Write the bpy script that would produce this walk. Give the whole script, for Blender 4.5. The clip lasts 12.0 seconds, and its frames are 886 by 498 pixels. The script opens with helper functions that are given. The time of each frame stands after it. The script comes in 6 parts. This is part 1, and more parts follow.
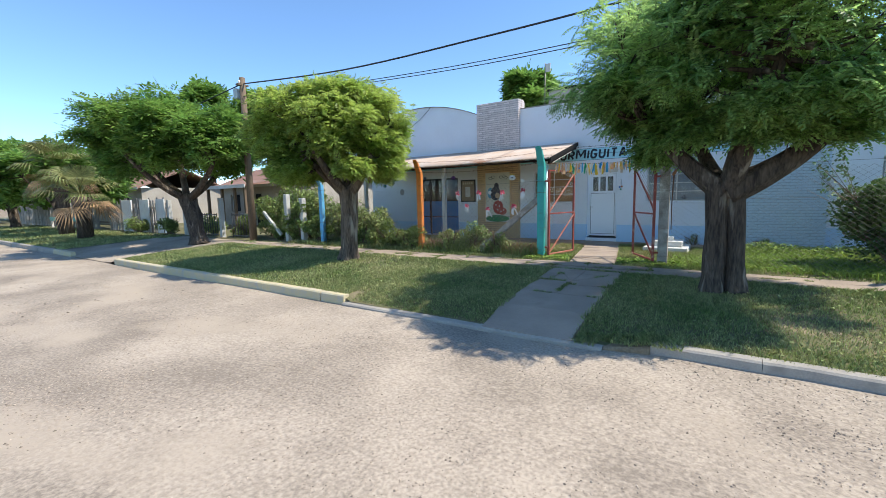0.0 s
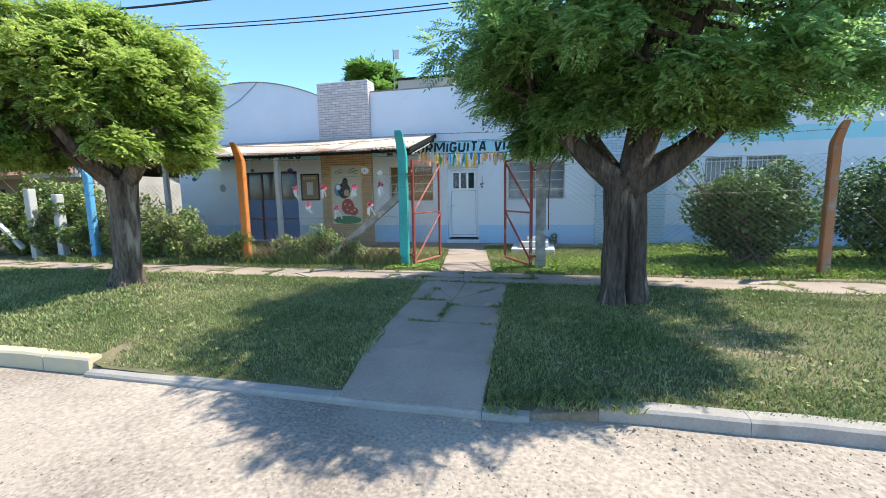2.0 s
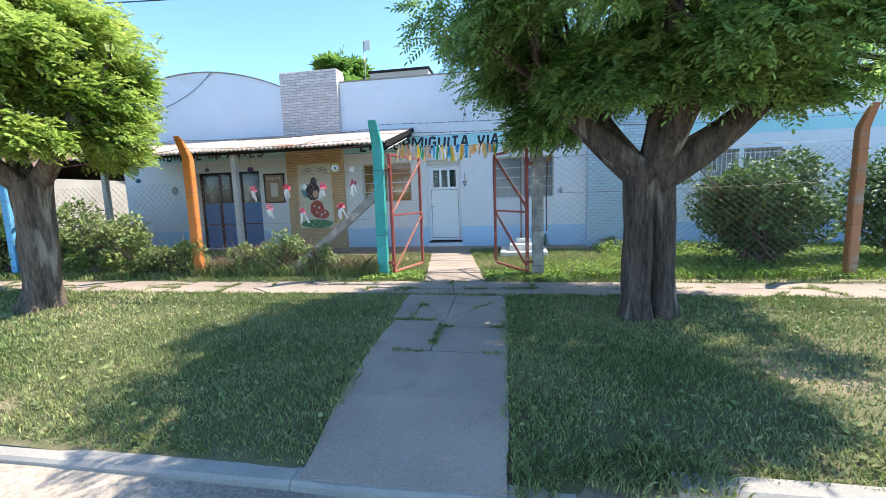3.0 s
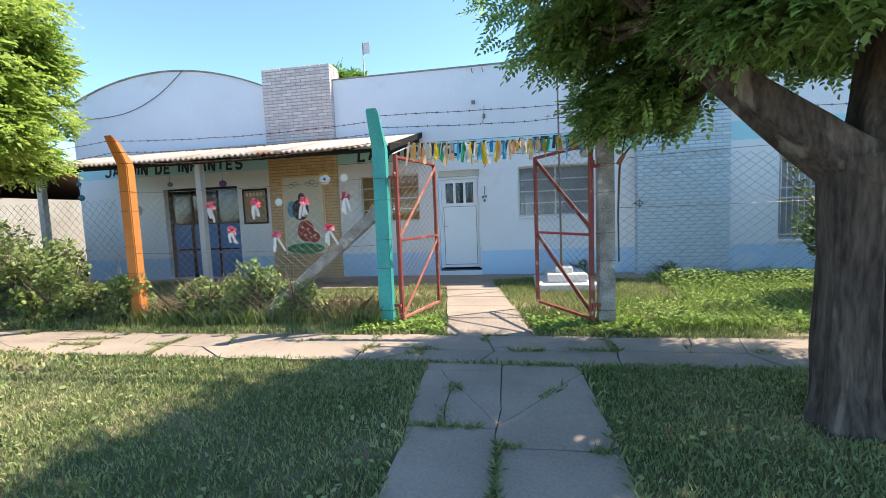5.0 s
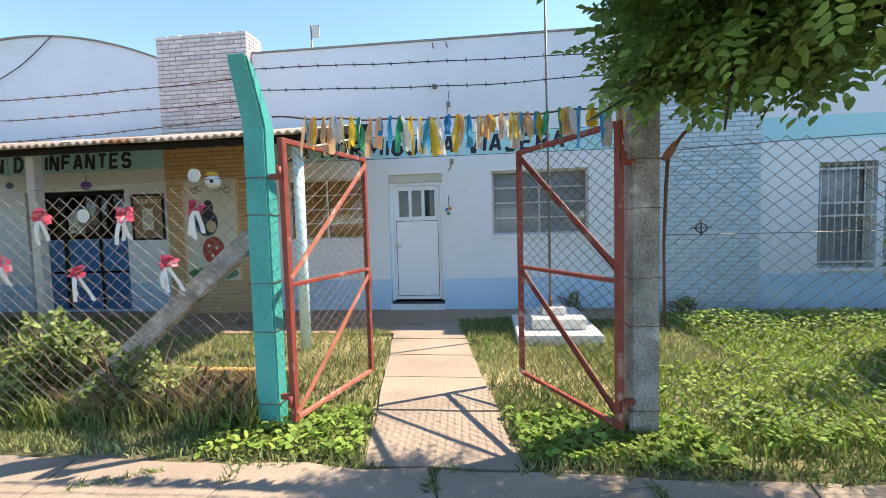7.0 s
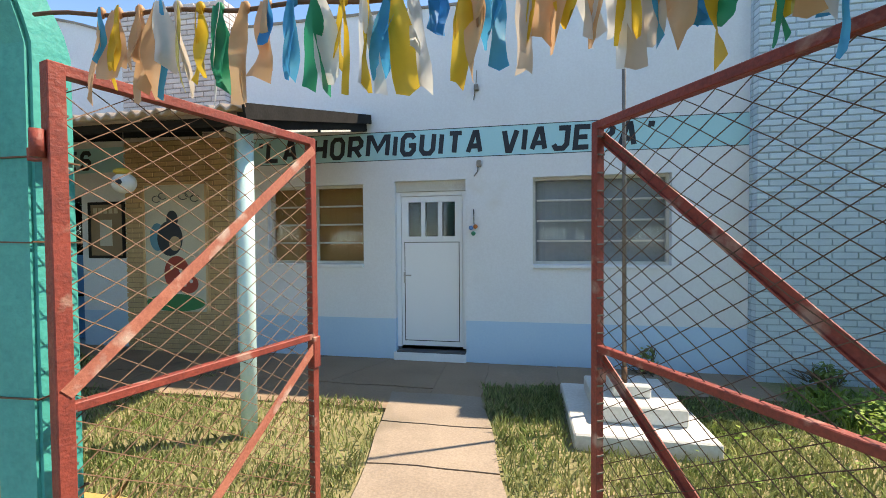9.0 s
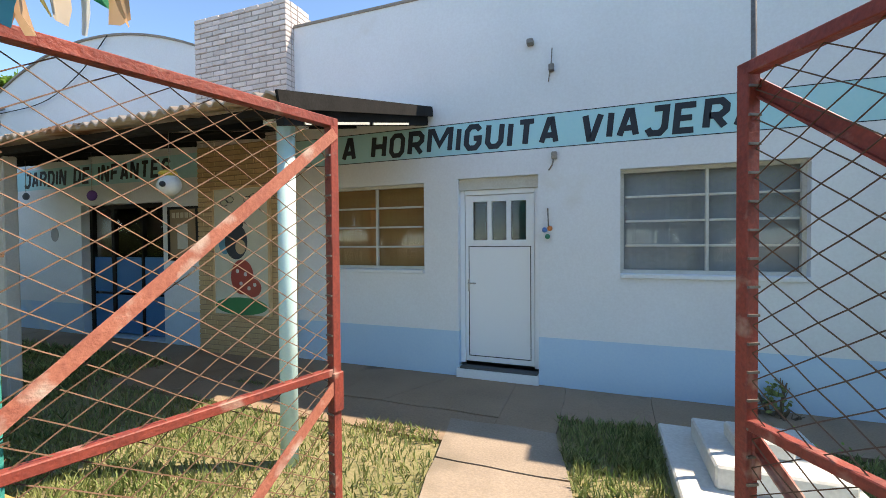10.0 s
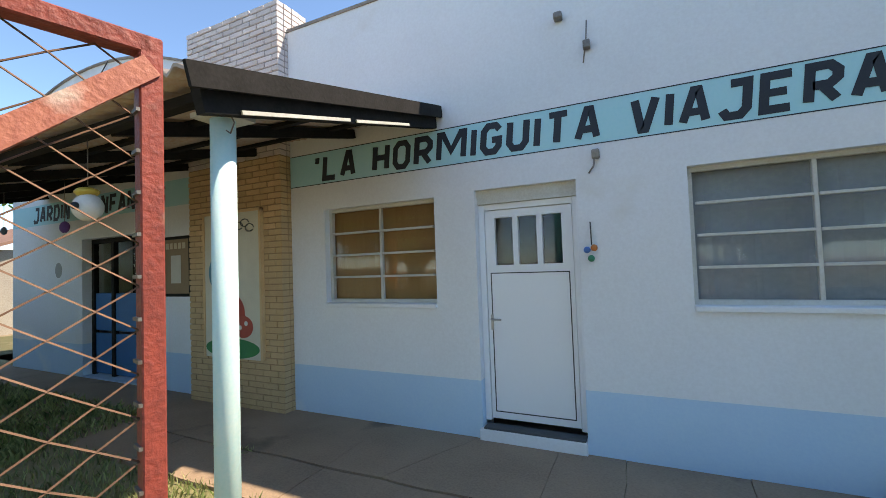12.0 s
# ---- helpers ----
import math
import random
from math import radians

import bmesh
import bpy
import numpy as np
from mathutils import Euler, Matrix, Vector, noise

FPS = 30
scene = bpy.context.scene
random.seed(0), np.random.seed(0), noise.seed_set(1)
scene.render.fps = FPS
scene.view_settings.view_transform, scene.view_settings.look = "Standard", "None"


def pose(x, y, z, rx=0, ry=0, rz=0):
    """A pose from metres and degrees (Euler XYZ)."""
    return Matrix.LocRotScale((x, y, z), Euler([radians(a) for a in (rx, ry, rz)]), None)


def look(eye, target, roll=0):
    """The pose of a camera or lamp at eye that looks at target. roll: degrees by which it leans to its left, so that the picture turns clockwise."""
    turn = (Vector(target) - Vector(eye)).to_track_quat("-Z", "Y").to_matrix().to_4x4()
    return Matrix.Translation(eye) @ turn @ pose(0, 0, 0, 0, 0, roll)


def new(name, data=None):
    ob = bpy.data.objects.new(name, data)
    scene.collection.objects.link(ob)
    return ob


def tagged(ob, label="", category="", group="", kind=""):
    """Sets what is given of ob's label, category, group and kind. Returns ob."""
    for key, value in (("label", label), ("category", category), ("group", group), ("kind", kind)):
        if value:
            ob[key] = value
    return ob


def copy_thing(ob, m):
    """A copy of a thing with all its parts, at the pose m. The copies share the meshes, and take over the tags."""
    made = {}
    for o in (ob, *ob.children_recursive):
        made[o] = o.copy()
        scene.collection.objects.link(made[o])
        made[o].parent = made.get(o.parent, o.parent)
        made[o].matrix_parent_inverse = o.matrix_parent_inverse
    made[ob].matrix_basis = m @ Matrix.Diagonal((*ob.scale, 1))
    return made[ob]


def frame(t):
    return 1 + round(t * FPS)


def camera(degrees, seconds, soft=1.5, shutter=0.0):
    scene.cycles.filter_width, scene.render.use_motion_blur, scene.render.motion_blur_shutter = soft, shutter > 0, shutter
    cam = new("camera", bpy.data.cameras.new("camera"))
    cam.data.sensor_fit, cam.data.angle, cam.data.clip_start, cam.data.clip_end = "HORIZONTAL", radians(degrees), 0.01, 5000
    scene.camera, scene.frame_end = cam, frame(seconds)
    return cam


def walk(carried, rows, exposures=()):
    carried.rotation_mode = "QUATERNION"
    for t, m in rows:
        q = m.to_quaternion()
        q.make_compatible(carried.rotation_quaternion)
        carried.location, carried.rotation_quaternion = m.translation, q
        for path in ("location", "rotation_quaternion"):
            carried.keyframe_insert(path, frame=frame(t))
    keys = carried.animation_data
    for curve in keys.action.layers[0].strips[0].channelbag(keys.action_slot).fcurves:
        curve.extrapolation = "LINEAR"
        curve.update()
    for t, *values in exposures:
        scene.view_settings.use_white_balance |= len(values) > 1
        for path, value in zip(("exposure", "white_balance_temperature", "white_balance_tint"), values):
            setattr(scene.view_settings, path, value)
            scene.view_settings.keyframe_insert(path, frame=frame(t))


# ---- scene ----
cam = camera(93.2, 12.0, soft=0.65)
EXPOSURES = [(0.0, 1.02, 6560, 9), (1.0, 1.24, 6410, 8), (1.6, 1.39, 6410, 8), (2.5, 1.52, 6410, 8), (3.0, 1.68, 6490, 10), (5.0, 1.6, 6960, 11), (7.0, 1.62, 7510, 13), (9.0, 1.4, 7860, 11), (9.5, 1.28, 7760, 11), (10.0, 1.42, 7760, 12), (11.0, 1.47, 7760, 13), (11.5, 1.62, 7760, 13), (12.0, 1.36, 7760, 13)]
METRES, EYE, TILT, LEAN, TURN = 10.6, 1.5, 0.0, 0.0, 34.0
ROWS = [
    (0.0, 0.0, 0.0, 0.0, -0.16, -6.99, 1.28),
    (0.5, 0.0011, 0.05, -0.003, -4.36, -7.1, 1.07),
    (1.0, 0.0012, 0.0953, -0.0057, -9.61, -7.21, 0.63),
    (1.5, 0.0075, 0.152, -0.0071, -17.93, -7.3, 0.87),
    (2.0, 0.0157, 0.196, -0.0083, -20.82, -7.32, 0.99),
    (2.5, 0.0233, 0.2452, -0.009, -23.49, -7.19, 1.36),
    (3.0, 0.0361, 0.2897, -0.0117, -24.38, -7.28, 1.88),
    (5.0, 0.0854, 0.4739, -0.0133, -24.41, -4.67, 2.28),
    (5.5, 0.1146, 0.5261, -0.0158, -24.87, -3.33, 2.12),
    (6.0, 0.1385, 0.5646, -0.0182, -25.45, -3.3, 1.93),
    (6.5, 0.1695, 0.6055, -0.0118, -27.35, -3.43, 1.7),
    (7.0, 0.1978, 0.6397, -0.0023, -28.08, -3.53, 1.59),
    (9.0, 0.288, 0.7816, 0.0067, -23.49, -1.43, 0.42),
    (9.5, 0.3047, 0.8092, 0.0067, -17.52, -1.33, 0.54),
    (10.0, 0.3143, 0.8292, 0.0092, -13.48, -1.17, 0.45),
    (10.5, 0.3212, 0.8523, 0.011, -18.94, 0.49, 0.52),
    (11.0, 0.3281, 0.864, 0.0111, -22.08, 0.75, 0.48),
    (11.5, 0.3438, 0.8876, 0.0115, -14.53, 1.28, 1.32),
    (12.0, 0.3522, 0.9102, 0.0115, -8.6, 2.15, 2.07),
]
walk(cam, [(t, pose(0, 0, EYE, TILT, LEAN, TURN) @ pose(METRES * x, METRES * y, METRES * z, 90 + pitch, roll, yaw)) for t, x, y, z, yaw, pitch, roll in ROWS], EXPOSURES)

# ---- light ----
SUN = Vector((0.64, 0.31, 1.0)).normalized()
world = bpy.data.worlds.new("sky")
scene.world = world
world.use_nodes = True
wn = world.node_tree
sky = wn.nodes.new("ShaderNodeTexSky")
sky.sky_type = "NISHITA"
sky.sun_disc = False
sky.sun_elevation = math.asin(SUN.z)
sky.sun_rotation = math.atan2(SUN.x, SUN.y)
sky.altitude, sky.air_density, sky.dust_density, sky.ozone_density = 2500.0, 0.95, 0.02, 3.0
tint = wn.nodes.new("ShaderNodeMix")
tint.data_type, tint.blend_type = "RGBA", "MULTIPLY"
tint.inputs[0].default_value, tint.inputs[7].default_value = 1.0, (0.85, 0.985, 1.03, 1)
wn.links.new(sky.outputs[0], tint.inputs[6])
wn.links.new(tint.outputs[2], wn.nodes["Background"].inputs[0])
wn.nodes["Background"].inputs[1].default_value = 0.15
sun = new("sun", bpy.data.lights.new("sun", "SUN"))
sun.data.energy, sun.data.angle, sun.data.color = 3.25, radians(0.53), (1.0, 0.94, 0.84)
sun.matrix_world = look((0, 0, 30), Vector((0, 0, 30)) - SUN)


# ---- materials ----
def mat(name, colour, other=None, rough=0.8, scale=6.0, fine=60.0, amount=0.5, bump=0.3, metal=0.0,
        stain=None, stain_at=0.62, leaf=0.0, vary=0.0, per="island", spec=0.4, stretch=(1, 1, 1), bump_dist=0.01):
    """Two-scale noise colour between colour and other, an optional stain, per-piece variation, bump."""
    m = bpy.data.materials.new(name)
    m.use_nodes = True
    nt = m.node_tree
    n, link = nt.nodes, nt.links.new
    b = n["Principled BSDF"]
    b.inputs["Roughness"].default_value, b.inputs["Metallic"].default_value = rough, metal
    b.inputs["Specular IOR Level"].default_value = spec
    other = other or tuple(c * 0.8 for c in colour)
    geo = n.new("ShaderNodeNewGeometry")
    mp = n.new("ShaderNodeMapping")
    mp.inputs["Scale"].default_value = stretch
    link(geo.outputs["Position"], mp.inputs[0])

    def noise_tex(s, detail=5.0):
        t = n.new("ShaderNodeTexNoise")
        t.inputs["Scale"].default_value, t.inputs["Detail"].default_value = s, detail
        link(mp.outputs[0], t.inputs["Vector"])
        return t

    def mix(fac, a, c):
        x = n.new("ShaderNodeMix")
        x.data_type = "RGBA"
        for src, sock in ((fac, x.inputs[0]), (a, x.inputs[6]), (c, x.inputs[7])):
            if isinstance(src, tuple):
                sock.default_value = (*src, 1)
            else:
                link(src, sock)
        return x.outputs[2]

    def ramp(src, lo, hi):
        r = n.new("ShaderNodeMapRange")
        r.inputs[1].default_value, r.inputs[2].default_value = lo, hi
        link(src, r.inputs[0])
        return r.outputs[0]

    big, small = noise_tex(scale), noise_tex(fine, 8.0)
    both = n.new("ShaderNodeMath")
    both.operation = "MULTIPLY_ADD"
    both.inputs[1].default_value = 0.5
    link(small.outputs[0], both.inputs[0])
    half = n.new("ShaderNodeMath")
    half.operation = "MULTIPLY"
    half.inputs[1].default_value = 0.5
    link(big.outputs[0], half.inputs[0])
    link(half.outputs[0], both.inputs[2])
    col = mix(ramp(both.outputs[0], 0.5 - 0.25 / max(amount, 0.05) * 0.5, 0.5 + 0.25 / max(amount, 0.05) * 0.5), colour, other)
    if stain:
        st = noise_tex(scale * 0.7, 9.0)
        col = mix(ramp(st.outputs[0], stain_at, stain_at + 0.1), col, stain)
    if vary:
        if per == "island":
            rnd = geo.outputs["Random Per Island"]
        else:
            rnd = n.new("ShaderNodeObjectInfo").outputs["Random"]
        hsv = n.new("ShaderNodeHueSaturation")
        link(ramp_out(n, link, rnd, 1 - vary, 1 + vary), hsv.inputs["Value"])
        link(col, hsv.inputs["Color"])
        col = hsv.outputs[0]
    link(col, b.inputs["Base Color"])
    if bump:
        bm = n.new("ShaderNodeBump")
        bm.inputs["Strength"].default_value, bm.inputs["Distance"].default_value = bump, bump_dist
        link(both.outputs[0], bm.inputs["Height"])
        link(bm.outputs[0], b.inputs["Normal"])
    if leaf:
        tr = n.new("ShaderNodeBsdfTranslucent")
        link(col, tr.inputs[0])
        ms = n.new("ShaderNodeMixShader")
        ms.inputs[0].default_value = leaf
        link(b.outputs[0], ms.inputs[1])
        link(tr.outputs[0], ms.inputs[2])
        link(ms.outputs[0], n["Material Output"].inputs[0])
    return m


def ramp_out(n, link, src, lo, hi):
    r = n.new("ShaderNodeMapRange")
    r.inputs[3].default_value, r.inputs[4].default_value = lo, hi
    link(src, r.inputs[0])
    return r.outputs[0]


M = dict(
    road=mat("road_gravel", (0.44, 0.365, 0.285), (0.22, 0.18, 0.14), 0.95, 0.7, 34, 1.15, 0.75, stain=(0.39, 0.32, 0.245), stain_at=0.56, bump_dist=0.02),
    pebble=mat("pebble", (0.39, 0.315, 0.245), (0.25, 0.20, 0.155), 0.9, 9, 80, 0.8, 0.2, vary=0.55),
    dirt=mat("dirt", (0.30, 0.23, 0.15), (0.18, 0.13, 0.08), 0.95, 2, 40, 0.9, 0.6, bump_dist=0.02),
    yardsoil=mat("dry_yard_soil", (0.17, 0.17, 0.07), (0.33, 0.27, 0.15), 0.95, 1.3, 40, 0.9, 0.7, stain=(0.42, 0.33, 0.2), stain_at=0.54, bump_dist=0.02),
    bark2=mat("pale_bark", (0.19, 0.145, 0.105), (0.055, 0.04, 0.03), 0.95, 9, 40, 1.0, 1.0, stain=(0.33, 0.28, 0.21), stain_at=0.57, stretch=(1, 1, 0.18), bump_dist=0.05),
    soil=mat("lawn_soil", (0.085, 0.10, 0.035), (0.17, 0.14, 0.075), 0.95, 1.3, 40, 0.9, 0.7, stain=(0.27, 0.21, 0.135), stain_at=0.56, bump_dist=0.02),
    grass=mat("grass_blade", (0.17, 0.245, 0.075), (0.41, 0.415, 0.19), 0.8, 0.9, 12, 1.0, 0, leaf=0.35, vary=0.45),
    cover=mat("groundcover_leaf", (0.17, 0.29, 0.05), (0.32, 0.41, 0.085), 0.7, 1.5, 12, 1.0, 0, leaf=0.35, vary=0.35),
    weed=mat("weed_leaf", (0.14, 0.22, 0.05), (0.30, 0.34, 0.12), 0.55, 1.5, 12, 1.0, 0, leaf=0.3, vary=0.4),
    dry=mat("dry_stalk", (0.38, 0.25, 0.13), (0.24, 0.14, 0.07), 0.8, 3, 20, 0.8, 0, vary=0.3),
    leaf1=mat("dark_leaflet", (0.19, 0.34, 0.10), (0.38, 0.54, 0.17), 0.5, 0.9, 6, 1.0, 0, leaf=0.65, vary=0.4),
    leaf2=mat("bright_leaflet", (0.25, 0.38, 0.07), (0.44, 0.53, 0.13), 0.5, 0.9, 6, 1.0, 0, leaf=0.58, vary=0.35),
    leaf3=mat("mid_leaflet", (0.12, 0.25, 0.05), (0.24, 0.37, 0.08), 0.5, 0.6, 5, 1.0, 0, leaf=0.5, vary=0.4),
    shrub=mat("shrub_leaf", (0.06, 0.13, 0.035), (0.14, 0.22, 0.06), 0.6, 1.5, 9, 1.0, 0, leaf=0.25, vary=0.45),
    palmleaf=mat("palm_leaf", (0.13, 0.17, 0.05), (0.30, 0.29, 0.12), 0.5, 1.5, 9, 1.0, 0, leaf=0.25, vary=0.4),
    bark=mat("bark", (0.12, 0.09, 0.066), (0.03, 0.022, 0.017), 0.95, 9, 40, 1.0, 1.0, stain=(0.24, 0.20, 0.155), stain_at=0.58, stretch=(1, 1, 0.18), bump_dist=0.05),
    white=mat("white_wall_paint", (0.78, 0.80, 0.83), (0.70, 0.71, 0.73), 0.75, 1.1, 45, 0.7, 0.25, stain=(0.66, 0.64, 0.60), stain_at=0.66),
    dado=mat("pale_blue_dado_paint", (0.42, 0.60, 0.78), (0.48, 0.65, 0.80), 0.7, 1.5, 45, 0.7, 0.25, stain=(0.60, 0.70, 0.78), stain_at=0.62),
    band=mat("turquoise_band_paint", (0.36, 0.68, 0.74), (0.42, 0.71, 0.76), 0.7, 1.2, 45, 0.7, 0.2, stain=(0.52, 0.72, 0.75), stain_at=0.66),
    ink=mat("dark_lettering_paint", (0.018, 0.024, 0.035), (0.03, 0.035, 0.045), 0.6, 8, 60, 0.6, 0.15),
    brick=mat("white_painted_brick", (0.74, 0.66, 0.63), (0.60, 0.51, 0.475), 0.85, 5, 70, 0.8, 0.5, vary=0.12, per="object", stain=(0.46, 0.36, 0.30), stain_at=0.70),
    brickb=mat("bluish_painted_brick", (0.57, 0.69, 0.76), (0.49, 0.60, 0.68), 0.85, 5, 70, 0.8, 0.5, vary=0.10, per="object"),
    brickj=mat("painted_brick_joint", (0.42, 0.37, 0.34), (0.30, 0.26, 0.24), 0.95, 9, 70, 0.8, 0.5),
    brickjb=mat("bluish_painted_joint", (0.39, 0.49, 0.55), (0.31, 0.40, 0.46), 0.95, 9, 70, 0.8, 0.5),
    brickjp=mat("peach_painted_joint", (0.42, 0.27, 0.15), (0.30, 0.20, 0.11), 0.95, 9, 70, 0.8, 0.5),
    brickpeach=mat("peach_painted_brick", (0.66, 0.46, 0.25), (0.55, 0.37, 0.20), 0.85, 5, 70, 0.8, 0.5, vary=0.12, per="object"),
    apron=mat("brown_worn_concrete", (0.38, 0.265, 0.18), (0.27, 0.19, 0.13), 0.95, 1.6, 60, 0.9, 0.4, stain=(0.15, 0.11, 0.08), stain_at=0.62),
    concrete=mat("concrete", (0.34, 0.305, 0.265), (0.22, 0.195, 0.17), 0.95, 2.5, 60, 0.9, 0.5, stain=(0.22, 0.20, 0.17), stain_at=0.63),
    oldpost=mat("pitted_post_concrete", (0.42, 0.385, 0.34), (0.20, 0.18, 0.16), 0.95, 7, 60, 1.2, 0.9, stain=(0.60, 0.57, 0.53), stain_at=0.6),
    slab=mat("path_concrete", (0.40, 0.315, 0.245), (0.28, 0.222, 0.175), 0.95, 1.6, 60, 1.0, 0.5, stain=(0.24, 0.195, 0.15), stain_at=0.6),
    kerb=mat("kerb_concrete", (0.38, 0.345, 0.29), (0.28, 0.255, 0.225), 0.95, 3, 60, 0.9, 0.5, stain=(0.24, 0.22, 0.19), stain_at=0.64),
    kerby=mat("worn_yellow_kerb_paint", (0.55, 0.45, 0.24), (0.46, 0.41, 0.32), 0.9, 5, 50, 1.0, 0.5, stain=(0.42, 0.38, 0.32), stain_at=0.58),
    teal=mat("teal_paint", (0.035, 0.31, 0.28), (0.06, 0.42, 0.37), 0.55, 4, 50, 0.9, 0.6, stain=(0.34, 0.44, 0.40), stain_at=0.64),
    orange=mat("orange_paint", (0.66, 0.22, 0.04), (0.55, 0.18, 0.04), 0.65, 4, 50, 0.9, 0.4, stain=(0.42, 0.30, 0.20), stain_at=0.66),
    rustorange=mat("faded_orange_concrete", (0.42, 0.18, 0.08), (0.30, 0.15, 0.08), 0.85, 4, 50, 0.9, 0.5, stain=(0.32, 0.27, 0.22), stain_at=0.55),
    bluepaint=mat("sky_blue_paint", (0.10, 0.36, 0.62), (0.14, 0.42, 0.66), 0.65, 4, 50, 0.8, 0.3, stain=(0.36, 0.42, 0.44), stain_at=0.66),
    redpaint=mat("rusty_red_paint", (0.33, 0.065, 0.045), (0.21, 0.045, 0.035), 0.55, 10, 80, 1.1, 0.5, stain=(0.46, 0.28, 0.22), stain_at=0.6),
    # sunlit copy of the red paint, lightened in colour; the pale stain is wear
    redlit=mat("worn_sunlit_red_paint", (0.50, 0.18, 0.12), (0.38, 0.12, 0.085), 0.6, 10, 80, 1.1, 0.5, stain=(0.60, 0.44, 0.37), stain_at=0.56),
    wire=mat("galvanised_wire", (0.26, 0.24, 0.22), (0.16, 0.13, 0.11), 0.5, 12, 60, 0.8, 0, metal=0.5),
    # lighter copy of the wire, sun glint put into its colour
    wirelit=mat("sunlit_wire", (0.40, 0.34, 0.29), (0.27, 0.21, 0.17), 0.55, 12, 60, 0.8, 0, metal=0.3),
    wirerust=mat("rusty_wire", (0.20, 0.11, 0.07), (0.12, 0.065, 0.04), 0.7, 12, 60, 0.8, 0, metal=0.3),
    darkwire=mat("dark_cable", (0.03, 0.03, 0.032), None, 0.6, 8, 60, 0.5, 0),
    tin=mat("rusty_corrugated_tin", (0.52, 0.46, 0.41), (0.46, 0.32, 0.22), 0.6, 1.2, 30, 1.0, 0.2, metal=0.2, stain=(0.30, 0.14, 0.07), stain_at=0.6),
    darkwood=mat("dark_beam", (0.028, 0.026, 0.025), (0.016, 0.015, 0.014), 0.8, 6, 50, 0.8, 0.4, stretch=(0.2, 1, 1), spec=0.12),
    postpaint=mat("pale_turquoise_pole_paint", (0.50, 0.75, 0.75), (0.62, 0.79, 0.78), 0.5, 4, 60, 0.8, 0.2, stain=(0.64, 0.58, 0.52), stain_at=0.7),
    postgrey=mat("grey_white_post_paint", (0.52, 0.51, 0.48), (0.42, 0.41, 0.38), 0.8, 4, 60, 0.8, 0.3),
    wood=mat("weathered_wood", (0.20, 0.14, 0.09), (0.11, 0.08, 0.055), 0.9, 5, 40, 0.9, 0.6, stretch=(1, 1, 0.15)),
    greywood=mat("grey_palings", (0.36, 0.33, 0.29), (0.22, 0.20, 0.18), 0.9, 5, 40, 0.9, 0.6, stretch=(1, 1, 0.15), vary=0.25, per="object"),
    doorwhite=mat("white_door_lacquer", (0.80, 0.82, 0.85), (0.77, 0.79, 0.82), 0.35, 2, 30, 0.4, 0.05),
    trimdark=mat("dark_trim", (0.05, 0.05, 0.055), None, 0.5, 8, 60, 0.5, 0.1),
    framepaint=mat("window_frame_paint", (0.62, 0.62, 0.58), (0.50, 0.48, 0.43), 0.6, 6, 60, 0.8, 0.2),
    ochre=mat("ochre_blind", (0.30, 0.17, 0.055), (0.24, 0.13, 0.045), 0.6, 2, 40, 0.7, 0.15),
    greyblind=mat("grey_frosted_curtain", (0.26, 0.29, 0.31), (0.20, 0.225, 0.245), 0.6, 2, 30, 0.7, 0.15),
    bluedoor=mat("blue_door_paint", (0.03, 0.15, 0.36), (0.04, 0.18, 0.40), 0.5, 3, 40, 0.7, 0.15),
    roof=mat("flat_roof", (0.30, 0.28, 0.26), None, 0.95, 2, 30, 0.8, 0.4),
    rooftile=mat("red_brown_roof", (0.30, 0.17, 0.12), (0.22, 0.13, 0.10), 0.9, 2, 30, 0.9, 0.4),
    stucco=mat("old_stucco", (0.46, 0.42, 0.36), (0.32, 0.28, 0.23), 0.95, 1, 30, 0.9, 0.4),
    plaster=mat("whitewash", (0.72, 0.71, 0.67), (0.58, 0.56, 0.52), 0.9, 1.5, 40, 0.9, 0.4, stain=(0.45, 0.42, 0.38), stain_at=0.66),
    rubber=mat("black_mat", (0.10, 0.105, 0.11), None, 0.9, 20, 90, 0.6, 0.5),
    steel=mat("bare_steel", (0.45, 0.44, 0.42), None, 0.35, 12, 60, 0.6, 0.1, metal=0.9),
    # near-black base colour: the shade of rooms behind glass is put into it
    unlit=mat("unlit_room_black", (0.014, 0.014, 0.016), None, 0.9, 4, 30, 0.5, 0.1),
)


def plain(name, colour, rough=0.6):
    return mat(name, colour, tuple(c * 0.86 for c in colour), rough, 7, 60, 0.7, 0.1)


def glass_material():
    m = bpy.data.materials.new("window_glass")
    m.use_nodes = True
    n = m.node_tree.nodes
    tr, gl, mx = n.new("ShaderNodeBsdfTransparent"), n.new("ShaderNodeBsdfGlossy"), n.new("ShaderNodeMixShader")
    gl.inputs["Roughness"].default_value = 0.02
    mx.inputs[0].default_value = 0.022
    m.node_tree.links.new(tr.outputs[0], mx.inputs[1])
    m.node_tree.links.new(gl.outputs[0], mx.inputs[2])
    m.node_tree.links.new(mx.outputs[0], n["Material Output"].inputs[0])
    return m


M["glass"] = glass_material()


# ---- building blocks ----
def mesh_from(name, bm, *materials):
    me = bpy.data.meshes.new(name)
    bm.to_mesh(me)
    bm.free()
    for m in materials:
        me.materials.append(m)
    return me


def part(name, bm, material, parent=None, label=""):
    me = bm if isinstance(bm, bpy.types.Mesh) else mesh_from(name, bm, material)
    if isinstance(bm, bpy.types.Mesh) and not me.materials:
        me.materials.append(material)
    ob = new(name, me)
    ob.parent = parent
    return tagged(ob, label)


